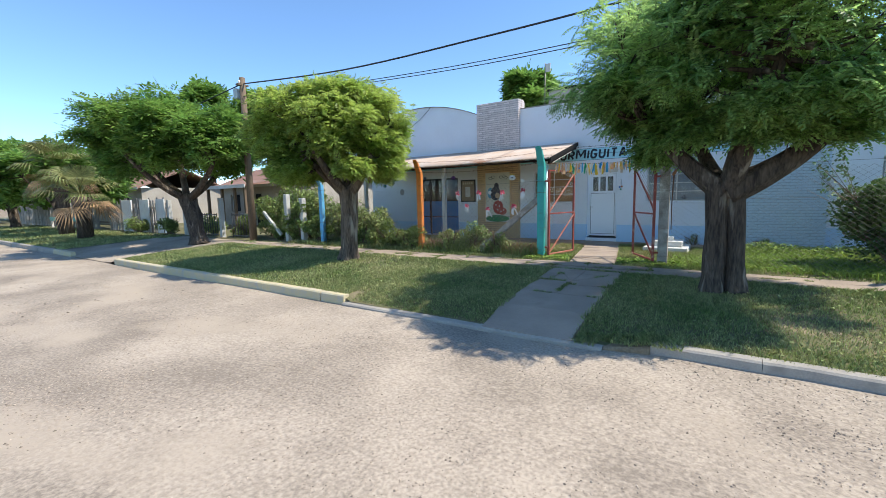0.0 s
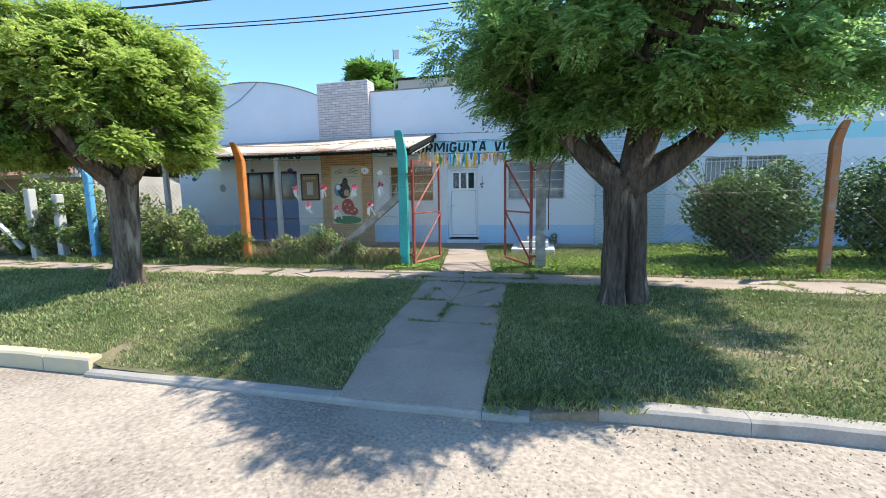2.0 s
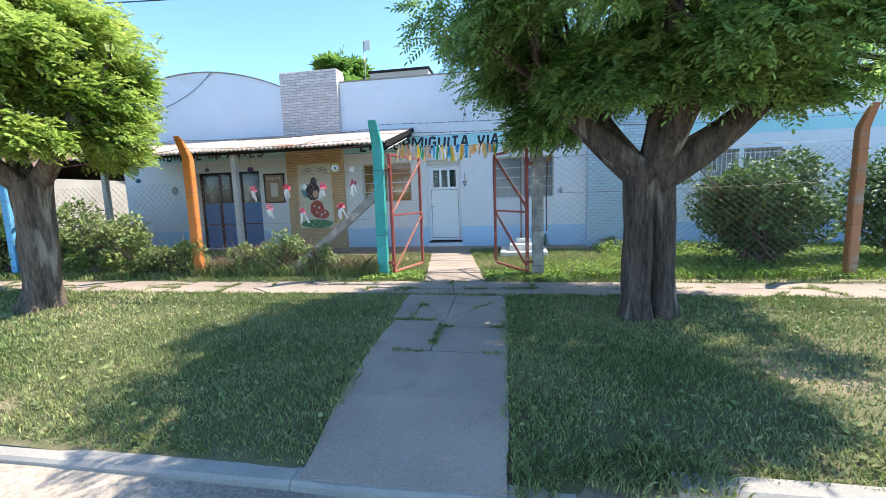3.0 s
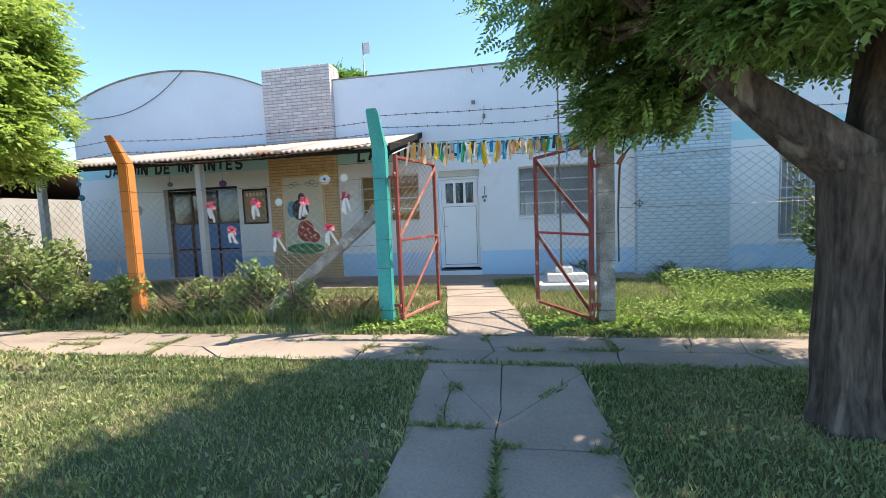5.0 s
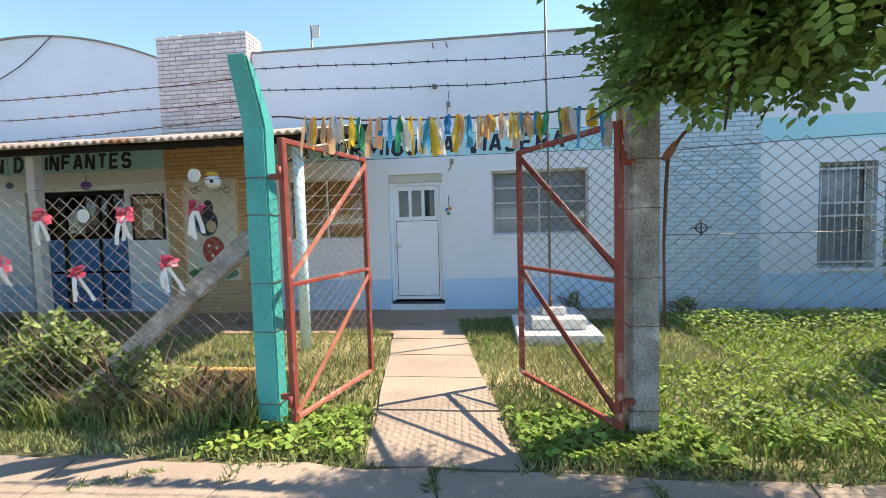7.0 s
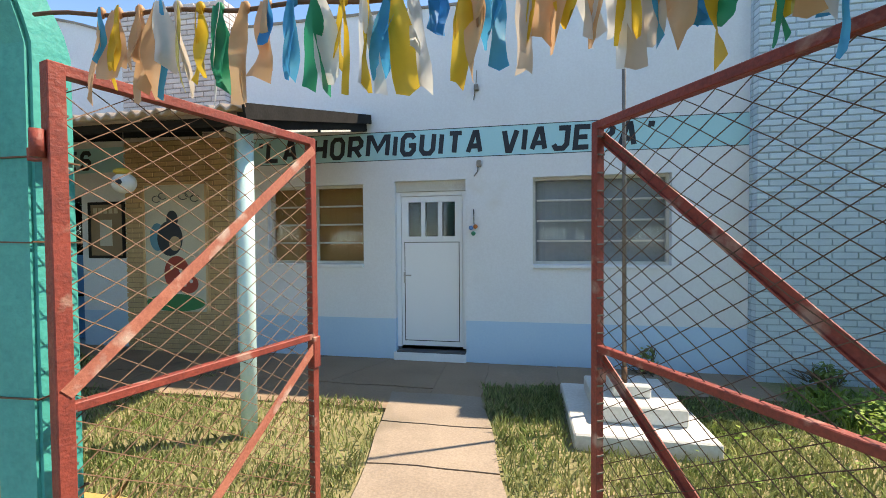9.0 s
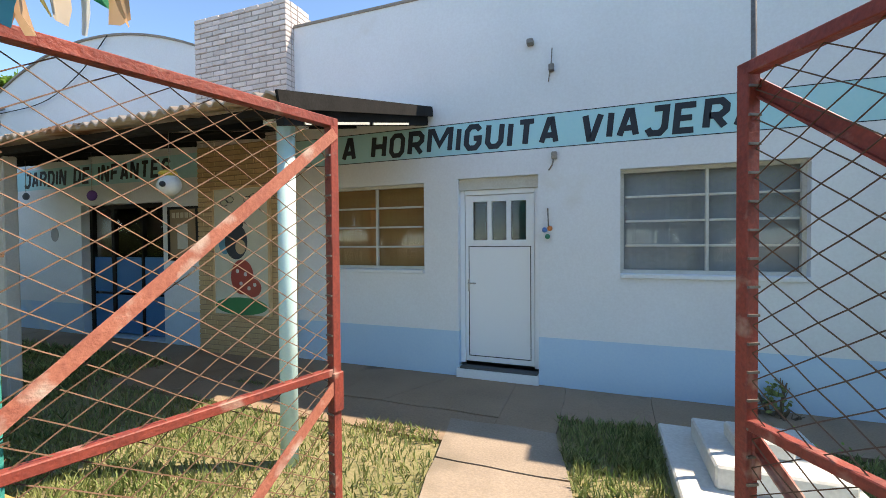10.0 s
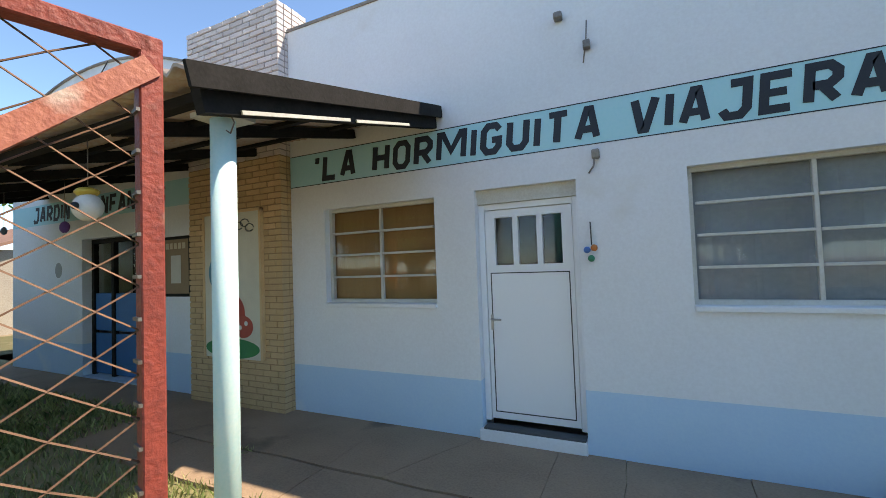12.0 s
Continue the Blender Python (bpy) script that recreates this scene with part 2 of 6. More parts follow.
def thing(name, label, category, at=(0, 0, 0), rz=0.0, group="", kind=""):
    ob = new(name)
    ob.empty_display_size = 0.1
    ob.matrix_world = pose(*at, 0, 0, rz)
    return tagged(ob, label, category, group, kind)


def box(bm, x0, x1, y0, y1, z0, z1, bevel=0.0, mi=0):
    v = [bm.verts.new((x, y, z)) for z in (z0, z1) for x, y in ((x0, y0), (x1, y0), (x1, y1), (x0, y1))]
    f = [bm.faces.new([v[i] for i in q]) for q in ((3, 2, 1, 0), (4, 5, 6, 7), (0, 1, 5, 4), (1, 2, 6, 5), (2, 3, 7, 6), (3, 0, 4, 7))]
    for a in f:
        a.material_index = mi
    if bevel:
        e = list({e for a in f for e in a.edges})
        bmesh.ops.bevel(bm, geom=e, offset=bevel, segments=1, affect="EDGES")
    return bm


def boxed(*a, **k):
    return box(bmesh.new(), *a, **k)


def bar(bm, p, q, w, d=None, up=(0, 0, 1), bevel=0.0):
    """A square bar from p to q."""
    p, q = Vector(p), Vector(q)
    d = d or w
    t = (q - p).normalized()
    s = t.cross(Vector(up))
    if s.length < 1e-3:
        s = t.cross(Vector((0, 1, 0)))
    s.normalize()
    u = s.cross(t).normalized()
    v = [bm.verts.new(c + s * w / 2 * a + u * d / 2 * b) for c in (p, q) for a, b in ((-1, -1), (1, -1), (1, 1), (-1, 1))]
    fs = [bm.faces.new([v[i] for i in f]) for f in ((3, 2, 1, 0), (4, 5, 6, 7), (0, 1, 5, 4), (1, 2, 6, 5), (2, 3, 7, 6), (3, 0, 4, 7))]
    if bevel:
        bmesh.ops.bevel(bm, geom=list({e for a in fs for e in a.edges}), offset=bevel, segments=1, affect="EDGES")
    return bm


def tube(bm, pts, radii, sides=8, cap=True, wob=0.0, seed=0.0):
    """A round tube through pts, with its radius at each."""
    pts = [Vector(p) for p in pts]
    if not isinstance(radii, (list, tuple)):
        radii = [radii] * len(pts)
    rings, ref, run = [], None, 0.0
    for i, p in enumerate(pts):
        run += (p - pts[i - 1]).length if i else 0.0
        t = (pts[min(i + 1, len(pts) - 1)] - pts[max(i - 1, 0)]).normalized()
        if ref is None:
            ref = t.orthogonal().normalized()
        ref = (ref - t * ref.dot(t)).normalized()
        b = t.cross(ref)
        ring = []
        for k in range(sides):
            a = 2 * math.pi * k / sides
            d = ref * math.cos(a) + b * math.sin(a)
            r = radii[i]
            if wob:
                r *= 1 + wob * noise.noise(Vector((math.cos(a) * 1.3 + seed, math.sin(a) * 1.3, run * 1.7))) + wob * 0.4 * math.sin(a * 5 + seed + run * 0.7)
                r *= 1 + wob * 0.55 * noise.noise(Vector((math.cos(a) * 4.5 + seed, math.sin(a) * 4.5, run * 2.2))) + (wob * 0.3 * abs(noise.noise(Vector((math.cos(a) * 9, math.sin(a) * 9 + seed, run * 3.5)))) if sides > 24 else 0)
            ring.append(bm.verts.new(p + d * r))
        rings.append(ring)
    for r0, r1 in zip(rings, rings[1:]):
        for k in range(sides):
            f = bm.faces.new((r0[k], r0[(k + 1) % sides], r1[(k + 1) % sides], r1[k]))
            f.smooth = True
    if cap:
        bm.faces.new(rings[0][::-1])
        bm.faces.new(rings[-1])
    return bm


def quads_mesh(name, verts, k, material):
    """A mesh of separate k-sided faces; verts is (n, k, 3)."""
    verts = np.asarray(verts, dtype=np.float32)
    n = len(verts)
    me = bpy.data.meshes.new(name)
    me.vertices.add(n * k)
    me.vertices.foreach_set("co", verts.reshape(-1))
    me.loops.add(n * k)
    me.loops.foreach_set("vertex_index", np.arange(n * k, dtype=np.int32))
    me.polygons.add(n)
    me.polygons.foreach_set("loop_start", np.arange(0, n * k, k, dtype=np.int32))
    me.update(calc_edges=True)
    me.materials.append(material)
    return me


def frames_of(d, up):
    """Rotation matrices (n, 3, 3) whose columns are d, the side, and the normal."""
    d = d / np.linalg.norm(d, axis=1, keepdims=True)
    s = np.cross(up, d)
    s /= np.linalg.norm(s, axis=1, keepdims=True) + 1e-9
    return np.stack([d, s, np.cross(d, s)], axis=2)


def sheet(name, xs, ys, height, material):
    """A grid over xs, ys with z from height(x, y)."""
    bm = bmesh.new()
    v = [[bm.verts.new((x, y, height(x, y))) for x in xs] for y in ys]
    for j in range(len(ys) - 1):
        for i in range(len(xs) - 1):
            f = bm.faces.new((v[j][i], v[j][i + 1], v[j + 1][i + 1], v[j + 1][i]))
            f.smooth = True
    return mesh_from(name, bm, material)


def walls(name, xs, zs, y0, y1, holes, material_of, mats, along="x"):
    """A wall on a grid of xs and zs between y0 (front) and y1, with holes (x0, x1, z0, z1) cut through. material_of(x, z) gives the slot."""
    xs = sorted({round(a, 4) for a in xs} | {round(h[i], 4) for h in holes for i in (0, 1)})
    zs = sorted({round(a, 4) for a in zs} | {round(h[i], 4) for h in holes for i in (2, 3)})
    full = {}
    for i in range(len(xs) - 1):
        for j in range(len(zs) - 1):
            cx, cz = (xs[i] + xs[i + 1]) / 2, (zs[j] + zs[j + 1]) / 2
            full[i, j] = not any(h[0] < cx < h[1] and h[2] < cz < h[3] for h in holes)
    bm, seen = bmesh.new(), {}

    def v(i, j, k):
        if (i, j, k) not in seen:
            y = (y0, y1)[k]
            p = (xs[i], y, zs[j]) if along == "x" else (y, xs[i], zs[j])
            seen[i, j, k] = bm.verts.new(p)
        return seen[i, j, k]

    for (i, j), on in full.items():
        if not on:
            continue
        cx, cz = (xs[i] + xs[i + 1]) / 2, (zs[j] + zs[j + 1]) / 2
        quads = [[(i, j, 0), (i + 1, j, 0), (i + 1, j + 1, 0), (i, j + 1, 0)], [(i + 1, j, 1), (i, j, 1), (i, j + 1, 1), (i + 1, j + 1, 1)]]
        for di, dj, q in ((-1, 0, [(i, j, 1), (i, j, 0), (i, j + 1, 0), (i, j + 1, 1)]), (1, 0, [(i + 1, j, 0), (i + 1, j, 1), (i + 1, j + 1, 1), (i + 1, j + 1, 0)]),
                          (0, -1, [(i, j, 1), (i + 1, j, 1), (i + 1, j, 0), (i, j, 0)]), (0, 1, [(i, j + 1, 0), (i + 1, j + 1, 0), (i + 1, j + 1, 1), (i, j + 1, 1)])):
            if not full.get((i + di, j + dj), False):
                quads.append(q)
        for q in quads:
            f = bm.faces.new([v(*a) for a in q])
            f.material_index = material_of(cx, cz)
    bmesh.ops.recalc_face_normals(bm, faces=bm.faces)
    return mesh_from(name, bm, *mats)


# ---- ground ----
ROAD_Z, FACE = -0.29, 13.72


def verge_z(x, y):
    s = min(max((y - 5.0) / 3.2, 0), 1)
    low = 0.085 * min(max((5.45 - y) / 0.5, 0), 1) if -5.4 < x < -0.75 else 0.0
    if y < 8.3 and -2.66 - 0.06 * (y - 4.8) < x < -1.45 - 0.02 * (y - 4.8):
        low += 0.05
    if 8.38 < y < 9.12:
        low += 0.05
    return -0.15 - low + 0.16 * s ** 0.8 + 0.018 * noise.noise(Vector((x * 0.9, y * 0.9, 3)))


def yard_z(x, y):
    return 0.005 + 0.025 * noise.noise(Vector((x * 0.8, y * 0.8, 9)))


def road_z(x, y):
    return ROAD_Z + 0.02 * noise.noise(Vector((x * 0.35, y * 0.5, 1))) + 0.006 * noise.noise(Vector((x * 3, y * 3, 5))) - 0.0012 * (y - 0.5) ** 2 * (1 if y > 0.5 else 0.2) + 0.02 + 0.055 * min(max((y - 4.25) / 0.6, 0), 1) ** 1.5 * min(max((x + 1.2) / 0.6, 0), 1)


def span(a, b, step):
    n = max(1, round((b - a) / step))
    return [a + (b - a) * i / n for i in range(n + 1)]


tagged(new("ground", sheet("ground", [-900, -60, 60, 900], [-900, -40, 60, 900], lambda x, y: -0.42, M["dirt"])), "bare earth ground running out to the horizon", "ground", kind="structure")
tagged(new("road", sheet("road", span(-90, -14, 2.0) + span(-13.75, 12, 0.25) + span(14, 60, 2.0), span(-7, 4.88, 0.25), road_z, M["road"])), "dusty pale gravel road with loose stones", "road", kind="structure")
tagged(new("ground_1", sheet("verge_far_side", span(-90, 60, 3), span(-40, -6.9, 2), lambda x, y: -0.22, M["soil"])), "grassy ground across the road", "ground", kind="structure")
verge = tagged(new("ground_2", sheet("verge", span(-15.2, 12, 0.25), span(4.9, 8.3, 0.2) + [8.35, 8.4, 8.75, 9.1, 9.14, 9.3], verge_z, M["soil"])), "mown grass verge sloping down to the kerb", "lawn", kind="structure")
tagged(new("ground_3", sheet("verge_left", span(-70, -20.6, 0.8), span(4.98, 9.3, 0.4), verge_z, M["soil"])), "mown grass verge beyond the driveway", "lawn", kind="structure")
tagged(new("ground_4", sheet("yard", span(-15, 14, 0.4), span(9.3, 14, 0.3), yard_z, M["yardsoil"])), "grassy front yard of the kindergarten", "lawn", kind="structure")
tagged(new("ground_5", sheet("neighbour_yard", span(-90, -15, 1.5), span(9.3, 60, 2.0), yard_z, M["soil"])), "neighbouring grassy yard", "lawn", kind="structure")
tagged(new("ground_6", sheet("right_yard", span(14, 70, 3), span(5, 60, 3.0), lambda x, y: -0.02, M["soil"])), "grassy ground beside the kindergarten", "lawn", kind="structure")
tagged(new("ground_7", sheet("back_yard", span(-15, 14, 3), span(24, 60, 3.0), lambda x, y: 0.0, M["soil"])), "ground behind the kindergarten", "ground", kind="structure")

def drive_z(x, y):
    h = -0.27 + 0.27 * min(max((y - 4.86) / 3.6, 0), 1) + 0.01 * noise.noise(Vector((x, y, 2)))
    k = max(min((-20.0 - x) / 0.6, 1), min((x + 15.7) / 0.55, 1), 0)
    return h * (1 - k) + (max(verge_z(x, y), h) + 0.004) * k


tagged(new("driveway", sheet("driveway", span(-20.7, -15.1, 0.5), span(4.86, 9.4, 0.3), drive_z, M["road"])),
       "dusty sandy driveway crossing the verge", "driveway", kind="structure")



# kerbs
def kerb_stone(x0, x1, material, parent, drop=0.0, front=4.86, ramp=0.0):
    bm = bmesh.new()
    prof = [(front - 0.015, -0.45), (front, -0.145 - drop), (front + 0.02, -0.125 - drop), (front + 0.13, -0.12 - drop), (front + 0.15, -0.45)]
    n = max(2, int((x1 - x0) / 0.25))
    rings = []
    for i in range(n + 1):
        x = x0 + (x1 - x0) * i / n
        w = 0.008 * noise.noise(Vector((x * 2, drop * 9, 4)))
        dz = ramp * i / n
        rings.append([bm.verts.new((x, y + w, z + 0.8 * w + (dz if z > -0.4 else 0))) for y, z in prof])
    for a, b in zip(rings, rings[1:]):
        for k in range(5):
            bm.faces.new((a[k], b[k], b[(k + 1) % 5], a[(k + 1) % 5]))
    bm.faces.new(rings[0][::-1])
    bm.faces.new(rings[-1])
    bmesh.ops.recalc_face_normals(bm, faces=bm.faces)
    return part("kerb_stone", bm, material, parent)


kerb = thing("kerb", "worn concrete kerb along the grass verge", "kerb", kind="structure")
x = -15.3
while x < -5.5:
    x1 = min(x + 1.9, -5.95)
    kerb_stone(x, x1 - 0.004, M["kerby"], kerb)
    if x1 >= -5.95:
        break
    x = x1
kerb_stone(-5.94, -5.35, M["kerby"], kerb)
for x, x1 in ((-5.346, -4.0), (-4.0, -2.7), (-2.7, -1.45), (-1.45, -1.09)):
    kerb_stone(x, x1 - 0.004, M["kerb"], kerb, 0.115, 4.80)
x = -0.6
while x < 30:
    x1 = 0.37 if x < 0 else x + 1.25
    kerb_stone(x, x1 - 0.004, M["kerb"], kerb)
    x = x1
for x in span(-60, -21.2, 2.0):
    kerb_stone(x, x + 1.996, M["kerb"] if x < -23 else M["kerby"], kerb)
# the broken ramp-like end of the kerb beside the path
kerb_stone(-1.09, -0.604, M["dirt"], kerb, 0.115, 4.84, 0.085)


# paths of concrete slabs
def slab_piece(corners, z, material, parent, thick=0.09, sag=0.012, rough=0.018):
    """One slab with chipped, uneven edges; corners in order round it."""
    bm = bmesh.new()
    ring = []
    for i in range(len(corners)):
        a, b = Vector((*corners[i], 0)), Vector((*corners[(i + 1) % len(corners)], 0))
        m = max(2, int((b - a).length / 0.18))
        for k in range(m):
            p = a.lerp(b, k / m)
            q = Vector((p.x, p.y, 7)) * 2.3
            ring.append(p + Vector((noise.noise(q), noise.noise(q + Vector((5, 5, 5))), 0)) * rough)
    zt = [z(p.x, p.y) if callable(z) else z for p in ring]
    off = random.uniform(-sag, sag)
    top = [bm.verts.new((p.x, p.y, h + off)) for p, h in zip(ring, zt)]
    low = [bm.verts.new((p.x, p.y, h + off - thick)) for p, h in zip(ring, zt)]
    bm.faces.new(top)
    for i in range(len(ring)):
        j = (i + 1) % len(ring)
        bm.faces.new((top[j], top[i], low[i], low[j]))
    bmesh.ops.triangulate(bm, faces=[f for f in bm.faces if len(f.verts) > 4])
    bmesh.ops.recalc_face_normals(bm, faces=bm.faces)
    return part("slab", bm, material, parent)


CRACKS = []


def halves(poly, p, d):
    """A convex polygon cut in two by the line through p along d, and the cut."""
    sides, cut = ([], []), []
    n = len(poly)
    for i in range(n):
        a, b = poly[i], poly[(i + 1) % n]
        fa = (a[0] - p[0]) * d[1] - (a[1] - p[1]) * d[0]
        fb = (b[0] - p[0]) * d[1] - (b[1] - p[1]) * d[0]
        sides[fa < 0].append(a)
        if fa * fb < 0:
            k = fa / (fa - fb)
            c = (a[0] + (b[0] - a[0]) * k, a[1] + (b[1] - a[1]) * k)
            sides[0].append(c), sides[1].append(c), cut.append(c)
    return sides, cut


def area(poly):
    return abs(sum(a[0] * b[1] - b[0] * a[1] for a, b in zip(poly, poly[1:] + poly[:1]))) / 2


def cracked(corners, times, z, material, parent, rnd, gap=0.006, sag=0.012, rough=0.045):
    """A slab broken by a few cracks into pieces that have settled a little."""
    pieces = [list(corners)]
    CRACKS.extend(zip(corners, list(corners[1:]) + [corners[0]]))
    for _ in range(times):
        pieces.sort(key=area)
        poly = pieces.pop()
        c = (sum(p[0] for p in poly) / len(poly), sum(p[1] for p in poly) / len(poly))
        ang = rnd.uniform(0, math.pi)
        sides, cut = halves(poly, (c[0] + rnd.uniform(-0.12, 0.12), c[1] + rnd.uniform(-0.08, 0.08)), (math.cos(ang), math.sin(ang)))
        pieces += [q for q in sides if len(q) > 2]
        if len(cut) == 2:
            CRACKS.append(tuple(cut))
    for poly in pieces:
        c = Vector((sum(p[0] for p in poly) / len(poly), sum(p[1] for p in poly) / len(poly)))
        inset = [tuple(Vector(p) - (Vector(p) - c).normalized() * gap) for p in poly]
        slab_piece(inset, z, material, parent, sag=sag, rough=rough)


def path_z(x, y):
    s = min(max((y - 5.0) / 3.2, 0), 1)
    return -0.128 + 0.152 * s ** 0.8 - 0.105 * min(max((5.5 - y) / 0.66, 0), 1)


path = thing("pavement", "cracked dusty concrete path from road to gate", "path", kind="structure")
edge_l = lambda y: -2.66 - 0.06 * (y - 4.8)
edge_r = lambda y: -1.45 - 0.02 * (y - 4.8)
rc = random.Random(19)
for a, b in ((4.84, 5.6), (5.6, 6.4)):
    slab_piece([(edge_l(a), a), (edge_r(a), a), (edge_r(b), b - 0.004), (edge_l(b), b - 0.004)], path_z, M["slab"], path, sag=0.001)
MID = -2.19
cracked([(edge_l(6.4), 6.4), (MID, 6.4), (MID, 7.25), (edge_l(7.25), 7.25)], 0, path_z, M["slab"], path, rc, 0.007, 0.006)
cracked([(MID, 6.4), (edge_r(6.4), 6.4), (edge_r(7.06), 7.06), (MID, 7.06)], 0, path_z, M["slab"], path, rc, 0.009, 0.006)
cracked([(edge_l(7.25), 7.25), (MID, 7.25), (MID, 8.16), (edge_l(8.16), 8.16)], 2, path_z, M["slab"], path, rc, 0.007, 0.006)
cracked([(MID, 7.06), (edge_r(7.06), 7.06), (edge_r(8.28), 8.28), (MID, 8.28)], 1, path_z, M["slab"], path, rc, 0.007, 0.006)
cracked([(edge_l(8.16), 8.16), (MID, 8.16), (MID, 8.3), (edge_l(8.3), 8.3)], 0, path_z, M["slab"], path, rc, 0.006, 0.004)
footpath = thing("pavement_1", "cracked concrete footpath with weeds in its joints", "pavement", kind="structure")
x, s, m = -15.0, 0.0, 8.74
while x < 11:
    x1, s1, m1 = x + rc.uniform(0.85, 1.45), rc.uniform(-0.16, 0.16), 8.74 + rc.uniform(-0.12, 0.12)
    cracked([(x, 8.32), (x1, 8.32), (x1 + s1, m1), (x + s, m)], rc.choice((0, 1, 1, 2)), 0.022, M["slab"], footpath, rc, sag=0.010, rough=0.05)
    cracked([(x + s, m), (x1 + s1, m1), (x1, 9.16), (x, 9.16)], rc.choice((0, 1, 1, 2)), 0.022, M["slab"], footpath, rc, sag=0.010, rough=0.05)
    x, s, m = x1, s1, m1
gatepath = thing("pavement_2", "narrow concrete slab path from gate to door", "path", kind="structure")
gl = lambda y: -2.82 - (y - 9.2) * 0.165
gr = lambda y: -1.86 - (y - 9.2) * 0.18
ys = [9.19, 9.95, 10.65, 11.3, 11.95, 12.62]
for i, (a, b) in enumerate(zip(ys, ys[1:])):
    slab_piece([(gl(a), a), (gr(a), a), (gr(b), b - 0.015), (gl(b), b - 0.015)], 0.028, M["slab"], gatepath, sag=0.006, rough=0.03)
apron = thing("pavement_3", "concrete apron along the foot of the facade", "pavement", kind="structure")
AP = dict(gap=0.003, sag=0.003, rough=0.03)
for x in [-13.2, -11.5, -9.8, -8.1, -6.4, -4.7]:
    cracked([(x, 12.2), (x + 1.7, 12.2), (x + 1.7, 12.75), (x, 12.75)], 0, 0.03, M["apron"], apron, rc, **AP)
    cracked([(x, 12.77), (x + 1.7, 12.77), (x + 1.7, 13.74), (x, 13.74)], 1 if x > -6 else 0, 0.03, M["apron"], apron, rc, **AP)
cracked([(-3.0, 12.6), (-2.48, 12.6), (-2.48, 13.74), (-3.0, 13.74)], 0, 0.03, M["apron"], apron, rc, **AP)
cracked([(-2.48, 12.9), (-0.8, 12.9), (-0.8, 13.74), (-2.48, 13.74)], 1, 0.03, M["apron"], apron, rc, **AP)
cracked([(-0.8, 12.95), (0.34, 12.95), (0.34, 13.74), (-0.8, 13.74)], 0, 0.03, M["apron"], apron, rc, **AP)


# ---- kindergarten ----
W, D, B = M["white"], M["dado"], M["band"]


def zones(x, z):
    return 1 if z < 0.55 else 2 if 2.57 < z < 2.93 else 0


zs_main = [-0.1, 0.55, 2.57, 2.93, 4.42]
WIN1, WIN2 = (-5.46, -4.1, 1.25, 2.28), (-1.96, -0.42, 1.25, 2.3)
DOOR = (-3.68, -2.77, 0.0, 2.3)
tagged(new("wall_front", walls("wall_front", [-5.95, 0.36], zs_main, FACE, FACE + 0.3, [WIN1, WIN2, DOOR], zones, (W, D, B))),
       "white rendered facade with pale blue dado", "wall", kind="structure")
WIN3, WIN4 = (2.95, 3.76, 0.62, 2.23), (3.86, 4.66, 0.62, 2.23)
tagged(new("wall_right", walls("wall_right", [2.05, 11.0], zs_main, FACE, FACE + 0.3, [WIN3, WIN4], zones, (W, D, B))),
       "bluish white side block of the facade", "wall", kind="structure")
BLUE = (-10.5, -8.5, 0.05, 2.24)
tagged(new("wall_left", walls("wall_left", [-12.92, -7.58], [-0.1, 0.55, 2.57, 2.93, 4.42], FACE, FACE + 0.3, [BLUE], zones, (W, D, B))),
       "white rendered wall below the arched gable", "wall", kind="structure")
# arched gable above the left wall
bm = bmesh.new()
n = 28
x0, x1, zb, zt = -12.92, -7.58, 4.42, 5.0
arc = [(x0 + (x1 - x0) * i / n, zb + (zt - zb) * (1 - (2 * i / n - 1) ** 2)) for i in range(n + 1)]
for yy, flip in ((FACE, False), (FACE + 0.3, True)):
    v = [bm.verts.new((px, yy, pz)) for px, pz in arc]
    bm.faces.new(v if flip else v[::-1])
fr = [v for v in bm.verts if abs(v.co.y - FACE) < 1e-4]
bk = [v for v in bm.verts if abs(v.co.y - FACE - 0.3) < 1e-4]
for i in range(n):
    bm.faces.new((fr[i], bk[i], bk[i + 1], fr[i + 1]))
bmesh.ops.recalc_face_normals(bm, faces=bm.faces)
tagged(new("wall_gable", mesh_from("wall_gable", bm, W)), "white rendered low arched gable", "wall", kind="structure")
# thin grey coping
bm = bmesh.new()
for a, b in zip(arc, arc[1:]):
    bar(bm, (a[0], FACE + 0.14, a[1] + 0.012), (b[0], FACE + 0.14, b[1] + 0.012), 0.34, 0.03)
tagged(new("trim_1", mesh_from("coping", bm, M["concrete"])), "thin grey cement coping on the arch", "coping", kind="structure")
for i, (a, b) in enumerate(((-5.95, 0.36), (2.05, 11.0))):
    tagged(new("trim_%d" % (i + 2), mesh_from("coping", boxed(a, b, FACE - 0.015, FACE + 0.315, 4.42, 4.452), M["concrete"])), "thin grey cement coping on the parapet", "coping", kind="structure")
for i, (x, y0, y1) in enumerate(((-12.92, 14.02, 24), (11.0, FACE, 24))):
    tagged(new("wall_side_%d" % (i + 1), mesh_from("wall_side", boxed(min(x, x + 0.3) if i == 0 else x - 0.3, x + 0.3 if i == 0 else x, y0 if i == 0 else 14.02, y1, -0.1, 4.42), M["plaster"])), "white rendered side wall", "wall", kind="structure")
tagged(new("wall_back", mesh_from("wall_back", boxed(-12.92, 11.0, 24.0, 24.3, -0.1, 4.42), M["plaster"])), "plain rendered rear wall", "wall", kind="structure")
tagged(new("roof", mesh_from("roof", boxed(-12.62, 10.7, 14.02, 24.0, 4.0, 4.15), M["roof"])), "flat grey roof behind the parapet", "roof", kind="structure")
